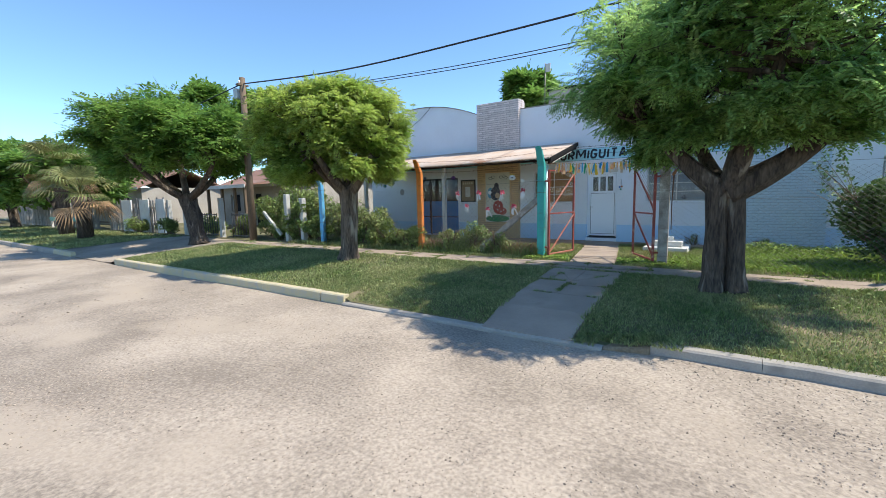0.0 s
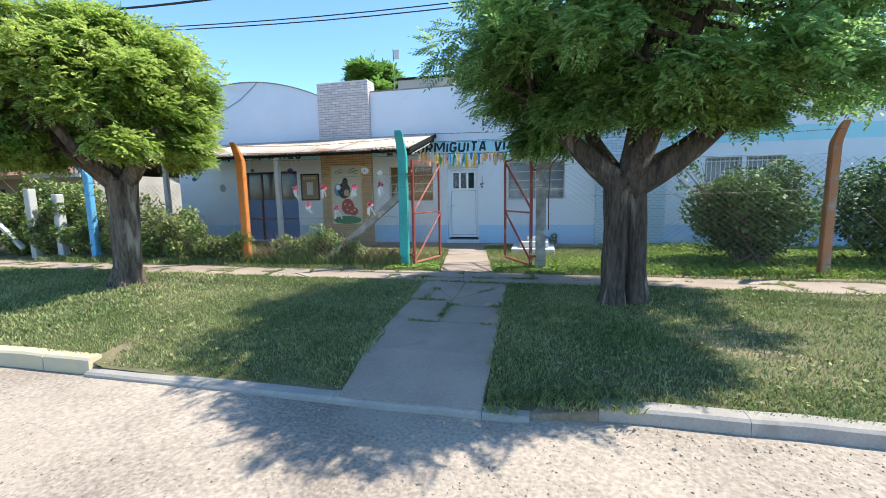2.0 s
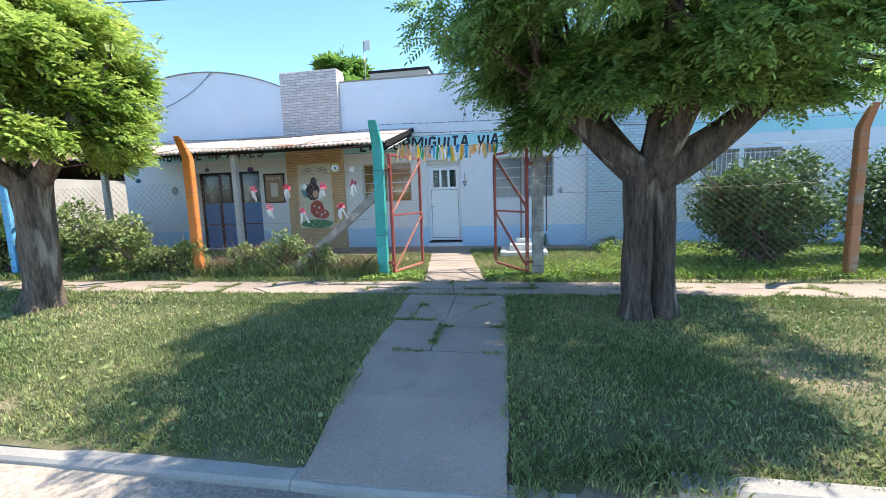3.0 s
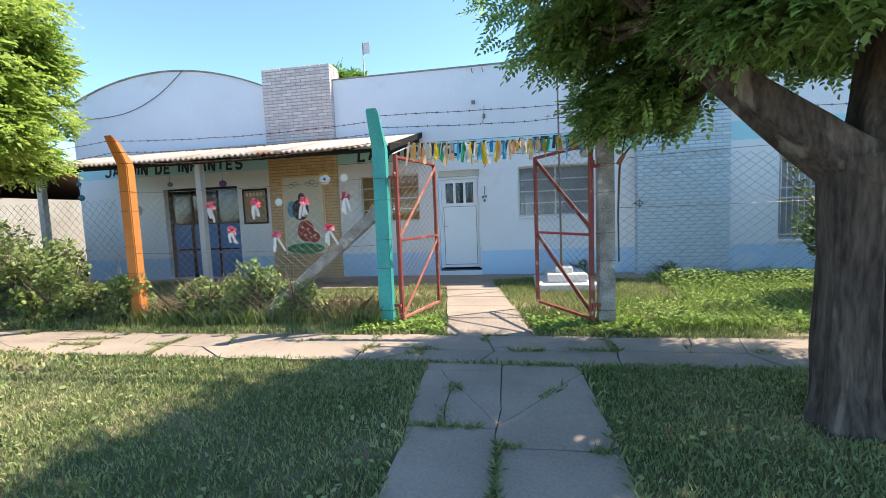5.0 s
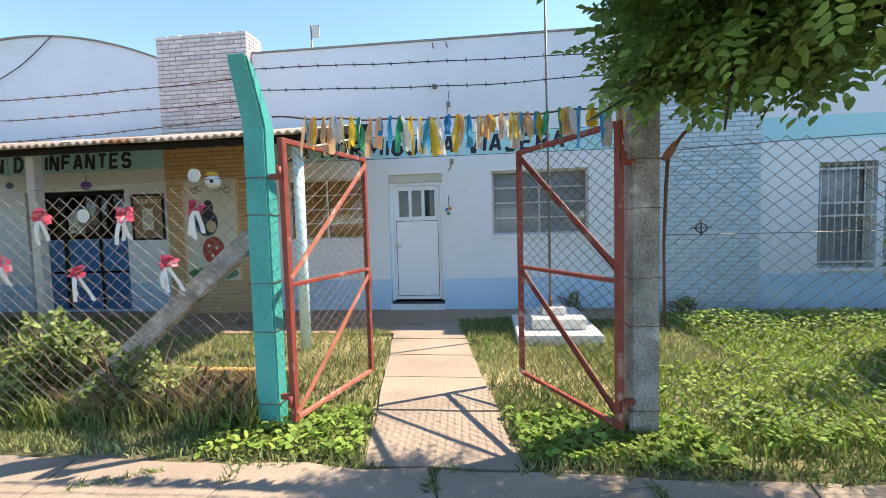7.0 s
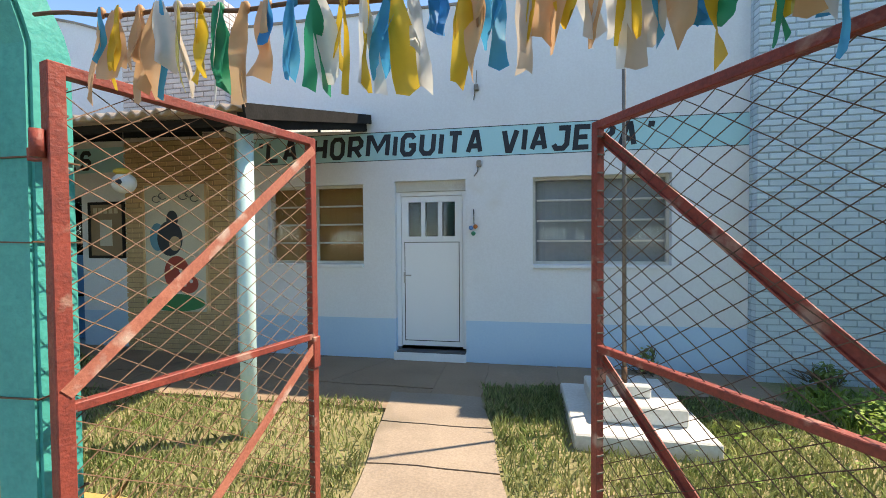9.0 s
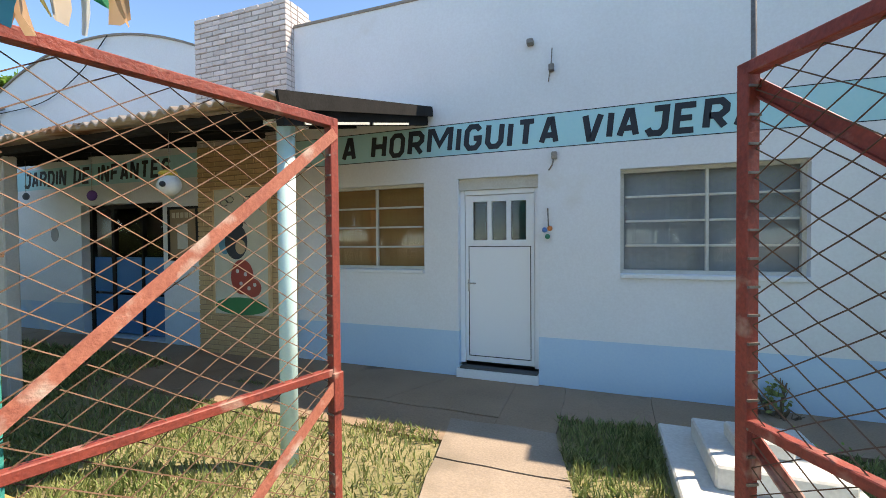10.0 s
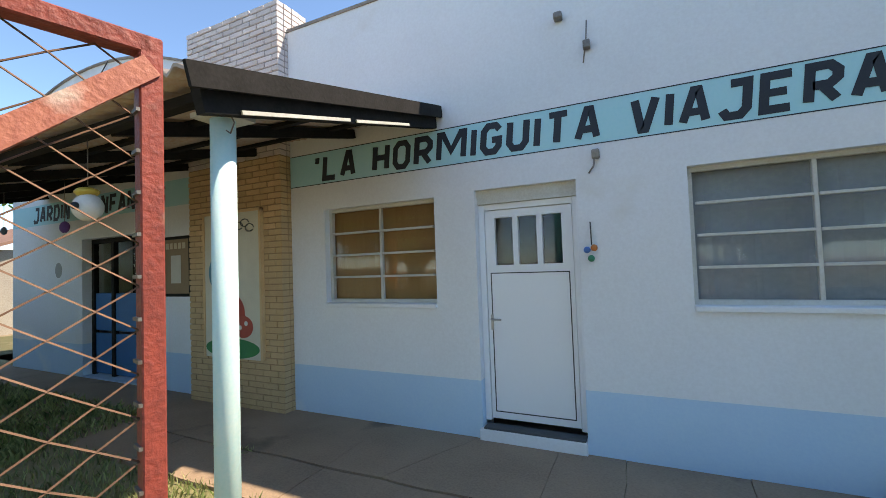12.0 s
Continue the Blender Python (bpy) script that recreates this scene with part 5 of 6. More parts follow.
rod = thing("iron_rod", "bent iron rod wired to the gate post", "rod")
part("rod", tube(bmesh.new(), [(-0.90, FY - 0.02, 0.75), (-0.905, FY - 0.02, 1.3), (-0.895, FY - 0.02, 1.65), (-0.885, FY - 0.03, 1.88), (-0.80, FY - 0.05, 2.0), (-0.66, FY - 0.08, 2.12)], [0.009, 0.01, 0.012, 0.013, 0.012, 0.01], 8, wob=0.1), M["wirerust"], rod)
part("wrapping", tube(bmesh.new(), [(-0.91, FY - 0.025, 1.84), (-0.885, FY - 0.03, 1.88), (-0.84, FY - 0.04, 1.95)], [0.02, 0.027, 0.018], 8, wob=0.3), M["rustorange"], rod)


def chain_link(p0, p1, z0, z1, pitch, rise, r, material, parent, sag=0.02, seed=0.0, lean=0.0):
    """Woven diamond mesh: zigzag strands between two ground points."""
    a, b = Vector((*p0, 0)), Vector((*p1, 0))
    L = (b - a).length
    t = (b - a) / L
    nrm = Vector((-t.y, t.x, 0))
    top = z1(0.5) if callable(z1) else z1
    nv = int(round((top - z0) / rise))
    ns = max(1, round(L / pitch))
    pitch = L / ns
    V, F = [], []
    tri = [(math.cos(k * 2.094), math.sin(k * 2.094)) for k in range(3)]
    for s in range(ns):
        base = None
        for j in range(nv + 1):
            u = (s + (j + s) % 2) * pitch
            u = min(u, L)
            f = j / nv
            zt = z1(u / L) if callable(z1) else z1
            z = z0 + (zt - z0) * f
            q = Vector((u * 0.8 + seed, z * 1.3, 0))
            off = (0.6 if j % 2 else -0.6) * r * 1.4 + sag * noise.noise(q) + lean * f
            c = a + t * (u + 0.008 * noise.noise(q * 3)) + nrm * off
            c.z = z + 0.008 * noise.noise(q * 3 + Vector((9, 9, 9)))
            i0 = len(V)
            for cx, cy in tri:
                V.append(c + Vector((0, 0, cx * r)) + nrm * (cy * r))
            if base is not None:
                for k in range(3):
                    F.append((base + k, base + (k + 1) % 3, i0 + (k + 1) % 3, i0 + k))
            base = i0
    me = bpy.data.meshes.new("wire_mesh")
    me.from_pydata(V, [], F)
    me.materials.append(material)
    ob = part("wire_mesh", me, material, parent)
    return tagged(ob, "diamond chain-link wire", kind="stuff")


def wire_run(bm, p, q, r, sag=0.03, barbs=False, n=14, kinks=0.0):
    p, q = Vector(p), Vector(q)
    pts = []
    for i in range(n + 1):
        s = i / n
        c = p.lerp(q, s)
        c.z -= sag * 4 * s * (1 - s)
        c += Vector((0, noise.noise(c * 2.1), noise.noise(c * 1.7 + Vector((4, 4, 4))))) * kinks
        pts.append(c)
    tube(bm, pts, r, 5)
    if barbs:
        m = int((q - p).length / 0.12)
        for k in range(1, m):
            c = pts[min(n, int(k / m * n))].lerp(pts[min(n, int(k / m * n) + 1)], (k / m * n) % 1)
            for sgn in (1, -1):
                bar(bm, c + Vector((0.004 * sgn, 0.012 * sgn, 0.012)), c - Vector((0.004 * sgn, 0.012 * sgn, 0.012)), 0.003)
    return bm


# this stretch takes the lighter wire, so its glint is painted on
fn = thing("fence", "sagging chain-link fence in sunlit wire colour between coloured posts", "fence", group="chain-link fences")
chain_link((-7.2, FY - 0.08), (-3.78, FY - 0.08), 0.12, lambda u: 1.80 - 0.06 * math.sin(math.pi * u), 0.058, 0.05, 0.0023, M["wirelit"], fn, 0.06)
for z in (0.14, 1.0, 1.82):
    part("line_wire", wire_run(bmesh.new(), (-7.2, FY - 0.085, z), (-3.75, FY - 0.085, z + 0.02), 0.0025, 0.03), M["wire"], fn)
fn = thing("fence", "overgrown chain-link fence beyond the orange post", "fence", group="chain-link fences")
chain_link((-11.42, FY - 0.08), (-7.38, FY - 0.08), 0.12, 1.75, 0.06, 0.06, 0.0026, M["wire"], fn, 0.06, 5)
fn = thing("fence", "taut grey chain-link fence beside the gate", "fence", group="chain-link fences")
chain_link((-0.9, FY - 0.02), (3.3, FY - 0.02), 0.05, lambda u: 1.90 + 0.07 * math.sin(math.pi * min(1, u * 3.3)) * 0.9, 0.06, 0.046, 0.0025, M["wire"], fn, 0.05, 9)
part("line_wire", wire_run(bmesh.new(), (-0.9, FY - 0.02, 1.9), (3.3, FY - 0.02, 1.95), 0.003, -0.04), M["wire"], fn)
part("line_wire", wire_run(bmesh.new(), (-0.9, FY - 0.02, 1.36), (3.3, FY - 0.02, 1.4), 0.003, 0.02), M["wire"], fn)
fn = thing("fence", "chain-link fence behind the shrubs", "fence", group="chain-link fences")
chain_link((3.5, FY - 0.02), (7.5, FY - 0.02), 0.05, 1.9, 0.07, 0.065, 0.0022, M["wire"], fn, 0.05, 14)
tie = thing("wire_loop", "small dark wire loop twisted on the fence", "wire")
bm = bmesh.new()
tube(bm, [(-0.69 + 0.035 * math.cos(k * 0.7), FY - 0.05, 1.4 + 0.03 * math.sin(k * 0.7)) for k in range(10)], 0.005, 5)
tube(bm, [(-0.76, FY - 0.05, 1.4), (-0.62, FY - 0.05, 1.4)], 0.004, 5)
tube(bm, [(-0.69, FY - 0.05, 1.45), (-0.69, FY - 0.05, 1.35)], 0.005, 5)
part("loop", bm, M["trimdark"], tie)

for i, (p, q, s) in enumerate((((-3.66, FY - 0.10, 2.56), (-1.04, FY - 0.05, 2.52), 0.0), ((-3.66, FY - 0.06, 2.43), (-1.04, FY - 0.05, 2.40), 0.03),
                               ((-7.3, FY - 0.22, 2.50), (-3.68, FY - 0.12, 2.50), 0.06), ((-7.3, FY - 0.16, 2.36), (-3.68, FY - 0.08, 2.36), 0.05), ((-7.28, FY - 0.1, 2.22), (-3.68, FY - 0.05, 2.26), 0.07),
                               ((-11.5, FY - 0.2, 2.28), (-7.3, FY - 0.22, 2.5), 0.06), ((-11.5, FY - 0.1, 2.1), (-7.3, FY - 0.16, 2.36), 0.06),
                               ((-0.95, FY - 0.05, 2.4), (3.4, FY - 0.2, 2.3), 0.05))):
    w = thing("barbed_wire", "rusty barbed wire strung along the fence tops", "barbed wire", group="barbed wires")
    part("strand", wire_run(bmesh.new(), p, q, 0.0035, s, True, 26, 0.015), M["wirerust"] if i > 1 else M["darkwire"], w)


# ---- gate ----
def gate_leaf(hinge, free, label, bracing):
    g = thing("gate", label, "gate", group="gate leaves")
    h, f = Vector((*hinge, 0)), Vector((*free, 0))
    at = lambda p, z: Vector((p.x, p.y, z))
    zb, zm, zt = 0.11, 1.07, 2.09
    up = (f - h).normalized().cross(Vector((0, 0, 1)))
    part("stile", bar(bmesh.new(), at(h, zb - 0.02), at(h, zt), 0.045, 0.045, up, 0.003), M["redpaint"], g)
    part("stile", bar(bmesh.new(), at(f, zb), at(f, zt), 0.04, 0.04, up, 0.003), M["redpaint"], g)
    part("rail", bar(bmesh.new(), at(h, zt - 0.018), at(f, zt - 0.018), 0.036, 0.04, up, 0.003), M["redpaint"], g)
    part("rail", bar(bmesh.new(), at(h, zm), at(f, zm), 0.03, 0.035, up, 0.003), M["redpaint"], g)
    part("rail", bar(bmesh.new(), at(h, zb), at(f, zb), 0.032, 0.036, up, 0.003), bracing, g)
    n = up * 0.03
    for p, q in ((at(f, zt - 0.06), at(h, zm + 0.05)), (at(f, zm - 0.04), at(h, zb + 0.04))):
        bm = bar(bmesh.new(), p + n * 0.75, q + n * 0.75, 0.042, 0.006, up)
        lower = (q - p).normalized().cross(up) * 0.018
        lower *= -1 if lower.z > 0 else 1
        bar(bm, p + n * 0.45 + lower, q + n * 0.45 + lower, 0.006, 0.016, up)
        part("diagonal", bm, bracing, g)
    part("latch", bar(bmesh.new(), at(f, zm - 0.16) + n * 0.5, at(f, zm + 0.0) + n * 0.5, 0.05, 0.03, up, 0.004), M["redpaint"], g)
    for z in (0.25, 1.85):
        part("hinge", tube(bmesh.new(), [at(h, z - 0.04) - (f - h).normalized() * 0.04, at(h, z + 0.04) - (f - h).normalized() * 0.04], 0.018, 8), M["redpaint"], g)
    for p in (h, f):
        d = (f - h).normalized() * (0.024 if p == h else -0.022)
        for k in range(24):
            b = bmesh.new()
            c = at(p, 0.18 + k * 0.08) + d
            bar(b, c - n * 0.6, c + n * 0.6, 0.007)
            part("pin", b, M["wire"], g)
    u = (f - h).normalized()
    a, b = h + u * 0.024, f - u * 0.022
    chain_link(a[:2], b[:2], zb + 0.02, zt - 0.04, 0.062, 0.041, 0.0024, M["wirerust"], g, 0.012, hinge[0])
    return g


# the left leaf's bracing gets the lightened red, its sunlight painted in
gate_leaf((-3.44, 9.58), (-3.165, 10.58), "open red iron gate leaf hung on the teal post", M["redlit"])
gate_leaf((-1.21, 9.58), (-1.76, 10.57), "open red iron gate leaf hung on the grey post", M["redpaint"])
for x, w in ((-3.44, 0.13), (-1.21, 0.10)):
    for z in (0.27, 1.83):
        s = thing("hinge_strap", "rusty iron strap holding the gate to its post", "strap", group="hinge straps")
        part("strap", boxed(min(x, x - 0.1 if x < -2 else x + 0.1), max(x, x - 0.1 if x < -2 else x + 0.1), 9.575, 9.6, z - 0.02, z + 0.02, bevel=0.003), M["redpaint"], s)

# ---- garland of ribbons over the gate ----
gar = thing("garland", "garland of coloured cloth and plastic ribbons over the gate", "garland")
G0, G1 = Vector((-3.5, FY - 0.1, 2.235)), Vector((-1.1, FY - 0.1, 2.19))


def cord_at(s):
    c = G0.lerp(G1, s)
    c.z -= 0.05 * 4 * s * (1 - s) - 0.006 * math.sin(s * 40)
    return c


part("cord", tube(bmesh.new(), [cord_at(i / 40) for i in range(41)], 0.006, 6), M["wirerust"], gar)
RIB = [plain("ribbon_blue", (0.02, 0.26, 0.62)), plain("ribbon_yellow", (0.78, 0.52, 0.05)), plain("ribbon_peach", (0.74, 0.46, 0.26)), plain("ribbon_green", (0.02, 0.33, 0.17)),
       plain("ribbon_white", (0.76, 0.76, 0.74)), plain("ribbon_pale_yellow", (0.72, 0.64, 0.22)), plain("ribbon_sky", (0.06, 0.42, 0.72)), plain("ribbon_cream", (0.66, 0.56, 0.46))]
for m in RIB:
    m.node_tree.nodes["Principled BSDF"].inputs["Roughness"].default_value = 0.45
    nt = m.node_tree
    tr = nt.nodes.new("ShaderNodeBsdfTranslucent")
    tr.inputs[0].default_value = nt.nodes["Mix"].inputs[6].default_value
    ms_ = nt.nodes.new("ShaderNodeMixShader")
    ms_.inputs[0].default_value = 0.4
    nt.links.new(nt.nodes["Principled BSDF"].outputs[0], ms_.inputs[1])
    nt.links.new(tr.outputs[0], ms_.inputs[2])
    nt.links.new(ms_.outputs[0], nt.nodes["Material Output"].inputs[0])
rr = random.Random(8)
s = 0.10
while s < 0.97:
    c = cord_at(s)
    mt = RIB[rr.choice((0, 1, 1, 2, 2, 2, 3, 4, 4, 5, 6, 6, 7))]
    for tail in range(rr.choice((2, 3, 3, 4))):
        bm = bmesh.new()
        L, w = rr.uniform(0.12, 0.27), rr.choice((0.018, 0.035, 0.045, 0.055, 0.062))
        ang, yaw, ph = rr.uniform(-0.16, 0.16), rr.uniform(-0.9, 0.9), rr.uniform(0, 6)
        rows = []
        for i in range(9):
            f = i / 8
            ww = w * (0.3 + 0.7 * min(1, f * 2.6))
            px = c.x + rr.uniform(-0.001, 0.001) + math.sin(ang) * L * f + (tail - 0.8) * 0.012
            py = c.y - 0.008 * tail + 0.018 * math.sin(f * 5 + ph) * f - 0.006
            pz = c.z + 0.012 - L * f
            ya = yaw + 1.1 * math.sin(f * 2.5 + ph) * f
            dx, dy = math.cos(ya) * ww / 2, math.sin(ya) * ww / 2
            rows.append((bm.verts.new((px - dx, py - dy, pz)), bm.verts.new((px, py + 0.35 * ww * math.sin(ph), pz - 0.004)), bm.verts.new((px + dx, py + dy, pz + (0.015 if i == 8 else 0) * math.sin(ph)))))
        for a, b in zip(rows, rows[1:]):
            for q in (0, 1):
                f_ = bm.faces.new((a[q], a[q + 1], b[q + 1], b[q]))
                f_.smooth = True
        part("ribbon", bm, mt if tail < 2 else RIB[rr.choice((0, 1, 1, 2, 4, 4, 5, 6))], gar)
    bm = ball(0.013, 8)
    kn = part("knot", bm, mt, gar)
    kn.location, kn.scale = c + Vector((0, -0.004, 0.004)), (1, 0.8, 1.3)
    s += rr.uniform(0.021, 0.032)

# ---- pink plastic flowers tied on the fence ----
PINK, PINKW = plain("pink_plastic", (0.62, 0.10, 0.16), 0.4), plain("white_plastic_strip", (0.76, 0.74, 0.72), 0.4)
PALEPINK = plain("pale_pink_plastic", (0.70, 0.34, 0.36), 0.4)
for i, (fx, fz) in enumerate(((-6.0, 1.6), (-5.36, 1.6), (-4.69, 1.6), (-4.14, 1.64), (-5.72, 1.27), (-5.09, 1.19), (-4.38, 1.25))):
    fl = thing("plastic_flower", "pink plastic flower with white tails tied on the fence", "flower", at=(fx + 0.06, FY - 0.12, fz), group="flowers on the fence")
    fr_ = random.Random(i)
    for k in range(22):
        d = Vector((fr_.gauss(0, 1), fr_.gauss(0, 0.6) - 0.5, fr_.gauss(0, 1))).normalized()
        sd = d.orthogonal().normalized()
        bm = bmesh.new()
        r = fr_.uniform(0.055, 0.085)
        v = [bm.verts.new(p) for p in (d * 0.01, d * r * 0.6 + sd * 0.026, d * r + Vector((0, 0, -0.006)), d * r * 0.6 - sd * 0.026)]
        bm.faces.new(v)
        part("petal", bm, PINK if fr_.random() < 0.8 else PALEPINK, fl)
    for k in range(3):
        bm = bmesh.new()
        L, sway = fr_.uniform(0.13, 0.2), fr_.uniform(-0.35, 0.5)
        rows = []
        for j in range(6):
            f = j / 5
            px = (k - 1) * 0.022 + sway * L * f
            rows.append([bm.verts.new((px + e * 0.017, -0.02 - 0.015 * math.sin(3 * f + k), -0.03 - L * f)) for e in (-1, 1)])
        for a, b in zip(rows, rows[1:]):
            bm.faces.new((a[0], a[1], b[1], b[0]))
        part("tail", bm, PINKW, fl)
for i, (fx, fz, c) in enumerate(((-4.99, 1.6, (0.55, 0.58, 0.55)), (-4.1, 1.86, (0.62, 0.60, 0.52)))):
    dd = thing("paper_disc", "small pale round tag tied on the fence", "tag", group="tags on the fence")
    part("disc", disc(fx, fz, 0.048, 0.048, FY - 0.1), plain("tag", c), dd)


# ---- utility pole and cables ----
up_ = thing("utility_pole", "weathered wooden utility pole with grey box", "utility pole", at=(-15.25, 9.4, 0))
part("shaft", tube(bmesh.new(), [(0, 0, -0.3), (0.02, 0, 3.0), (0.05, 0, 6.1)], [0.14, 0.125, 0.10], 14, wob=0.05), M["wood"], up_)
part("box", boxed(-0.32, -0.1, -0.18, 0.02, 5.35, 5.72, bevel=0.02), plain("grey_box", (0.55, 0.55, 0.53)), up_)
part("insulator", tube(bmesh.new(), [(0.05, -0.13, 5.86), (0.05, -0.13, 5.98)], 0.04, 8), M["plaster"], up_)
part("cross_bar", boxed(-0.05, 0.12, -0.22, 0.2, 5.80, 5.86, bevel=0.006), M["wood"], up_)
up2 = copy_thing(up_, pose(20.0, 9.4, 0))
up3 = copy_thing(up_, pose(-52.0, 9.6, 0))
for lab, pts_, r in (("thick dark power cable along the street", [(-15.2, 9.4, 5.88), (-9.9, 9.4, 5.42), (-5.2, 9.4, 5.31), (-1.0, 9.4, 5.30), (6, 9.4, 5.4), (20, 9.4, 5.95)], 0.022),
                     ("thin dark cable along the street", [(-15.2, 9.4, 5.45), (-8.9, 9.4, 4.95), (-3.0, 9.4, 4.72), (4, 9.4, 4.8), (20, 9.4, 5.5)], 0.010),
                     ("thin dark cable along the street", [(-15.2, 9.35, 5.42), (-8.9, 9.35, 4.87), (-3.0, 9.35, 4.62), (4, 9.35, 4.72), (20, 9.35, 5.45)], 0.010),
                     ("dark power cable running on up the street", [(-15.3, 9.4, 5.88), (-26, 9.45, 5.1), (-38, 9.5, 5.1), (-52, 9.6, 5.9)], 0.02),
                     ("thin service cable from pole to gable", [(-15.2, 9.4, 5.6), (-13.9, 11, 4.6), (-12.85, FACE - 0.05, 4.05)], 0.008),
                     ("thin cable looping across the gable", [(-12.85, FACE - 0.05, 4.05), (-11.4, FACE - 0.05, 4.10), (-10.4, FACE - 0.04, 4.45), (-9.65, FACE - 0.03, 4.98)], 0.008)):
    cb = thing("cable", lab, "cable", group="overhead cables")
    P = [Vector(p) for p in pts_]
    fine_ = []
    for i in range(len(P) - 1):
        a, b, c, d_ = P[max(i - 1, 0)], P[i], P[i + 1], P[min(i + 2, len(P) - 1)]
        for k in range(6):
            u = k / 6
            fine_.append(0.5 * ((2 * b) + (c - a) * u + (2 * a - 5 * b + 4 * c - d_) * u * u + (3 * b - a - 3 * c + d_) * u ** 3))
    fine_.append(P[-1])
    part("cable", tube(bmesh.new(), fine_, r, 6), M["darkwire"], cb)
an = thing("bracket", "iron service bracket at the corner of the gable", "bracket")
part("arm", tube(bmesh.new(), [(-12.86, FACE + 0.02, 3.8), (-12.86, FACE - 0.05, 4.1), (-12.6, FACE - 0.05, 4.12)], 0.02, 6), M["wire"], an)
an = thing("antenna", "thin roof antenna with small flag-like plate", "antenna")
part("mast", tube(bmesh.new(), [(-7.05, 19, 4.15), (-7.05, 19, 7.4)], 0.022, 6), M["wire"], an)
part("plate", boxed(-7.03, -6.8, 18.99, 19.01, 7.0, 7.36), M["framepaint"], an)
tk = thing("roof_box", "low grey rendered tank housing on the roof", "tank housing")
part("housing", boxed(-6.95, -4.6, 19.2, 21.4, 4.15, 6.2, bevel=0.02), M["stucco"], tk)
part("lid", boxed(-7.0, -4.55, 19.15, 21.45, 6.2, 6.28, bevel=0.01), M["darkwood"], tk)


# ---- neighbouring houses and fences up the street ----
def house(x0, x1, y0, y1, eave, ridge, label, wallm, roofm, wins):
    h = thing("house", label, "house")
    holes = [(a, b, c, d_) for a, b, c, d_ in wins]
    part("wall", walls("wall", [x0, x1], [-0.1, eave], y0, y0 + 0.25, holes, lambda a, b: 0, (wallm,)), wallm, h)
    for a, b, c, d_ in ((x0, x0 + 0.25, y0 + 0.25, y1), (x1 - 0.25, x1, y0 + 0.25, y1), (x0 + 0.25, x1 - 0.25, y1 - 0.25, y1)):
        part("wall", boxed(a, b, c, d_, -0.1, eave), wallm, h)
    for a, b, c, d_ in holes:
        # openings filled with near-black slabs, their inner shade painted in
        w = part("window" if c > 0.5 else "door", boxed(a, b, y0 + 0.14, y0 + 0.17, c, d_), M["unlit"], h)
        part("frame", boxed(a + 0.03, a + 0.09, y0 + 0.1, y0 + 0.139, c, d_), M["framepaint"], w)
        part("frame", boxed(b - 0.09, b - 0.03, y0 + 0.1, y0 + 0.139, c, d_), M["framepaint"], w)
    ym = (y0 + y1) / 2
    bm = bmesh.new()
    o = 0.35
    for s, (ya, za, yb, zb_) in enumerate(((y0 - o, eave - 0.08, ym, ridge), (y1 + o, eave - 0.08, ym, ridge))):
        v = [bm.verts.new(p) for p in ((x0 - o, ya, za), (x1 + o, ya, za), (x1 + o, yb, zb_), (x0 - o, yb, zb_), (x0 - o, ya, za + 0.1), (x1 + o, ya, za + 0.1), (x1 + o, yb, zb_ + 0.1), (x0 - o, yb, zb_ + 0.1))]
        for q in ((0, 1, 2, 3), (4, 5, 6, 7), (0, 1, 5, 4), (1, 2, 6, 5), (3, 0, 4, 7)):
            bm.faces.new([v[i] for i in q])
    bmesh.ops.recalc_face_normals(bm, faces=bm.faces)
    part("roof", bm, roofm, h)
    part("fascia", boxed(x0 - o, x1 + o, y0 - o - 0.03, y0 - o - 0.005, eave - 0.14, eave + 0.02), M["plaster"], h)
    return h


house(-28.5, -19.6, 15.6, 21.0, 2.55, 3.7, "low old house with red-brown roof and stucco walls", M["stucco"], M["rooftile"], [(-27.6, -26.5, 0.9, 2.0), (-25.0, -24.1, 0.0, 2.0), (-22.6, -21.4, 0.9, 2.0)])
house(-27, -21, 27, 32, 2.5, 3.2, "small low house far behind the yard", M["stucco"], M["tin"], [(-25.6, -24.6, 0.9, 1.9), (-23, -22.2, 0.0, 2.0)])
house(-36, -29.5, 22.5, 28, 3.9, 5.0, "white house behind the low one", M["plaster"], M["tin"], [(-35, -34, 2.2, 3.2), (-32, -31, 2.2, 3.2)])
house(-46, -35, 13.2, 19, 2.7, 4.0, "pale rendered house farther up the street", M["stucco"], M["rooftile"], [(-44.5, -43.2, 0.9, 2.0), (-41.5, -40.6, 0.0, 2.05), (-38.5, -37.3, 0.9, 2.0)])
house(-70, -54, 12.5, 19, 2.9, 4.2, "far house at the end of the street", M["stucco"], M["rooftile"], [(-67, -65.6, 0.9, 2.0), (-62, -61.1, 0.0, 2.05), (-58, -56.6, 0.9, 2.0)])
# porch of the low house
po = thing("porch", "lean-to porch with weathered wooden posts", "porch")
bm = bmesh.new()
v = [bm.verts.new(p) for p in ((-25.6, 12.9, 2.35), (-21.4, 12.9, 2.35), (-21.4, 15.22, 2.75), (-25.6, 15.22, 2.75), (-25.6, 12.9, 2.42), (-21.4, 12.9, 2.42), (-21.4, 15.22, 2.82), (-25.6, 15.22, 2.82))]
for q in ((3, 2, 1, 0), (4, 5, 6, 7), (0, 1, 5, 4), (1, 2, 6, 5), (2, 3, 7, 6), (3, 0, 4, 7)):
    bm.faces.new([v[i] for i in q])
part("roof", bm, M["rooftile"], po)
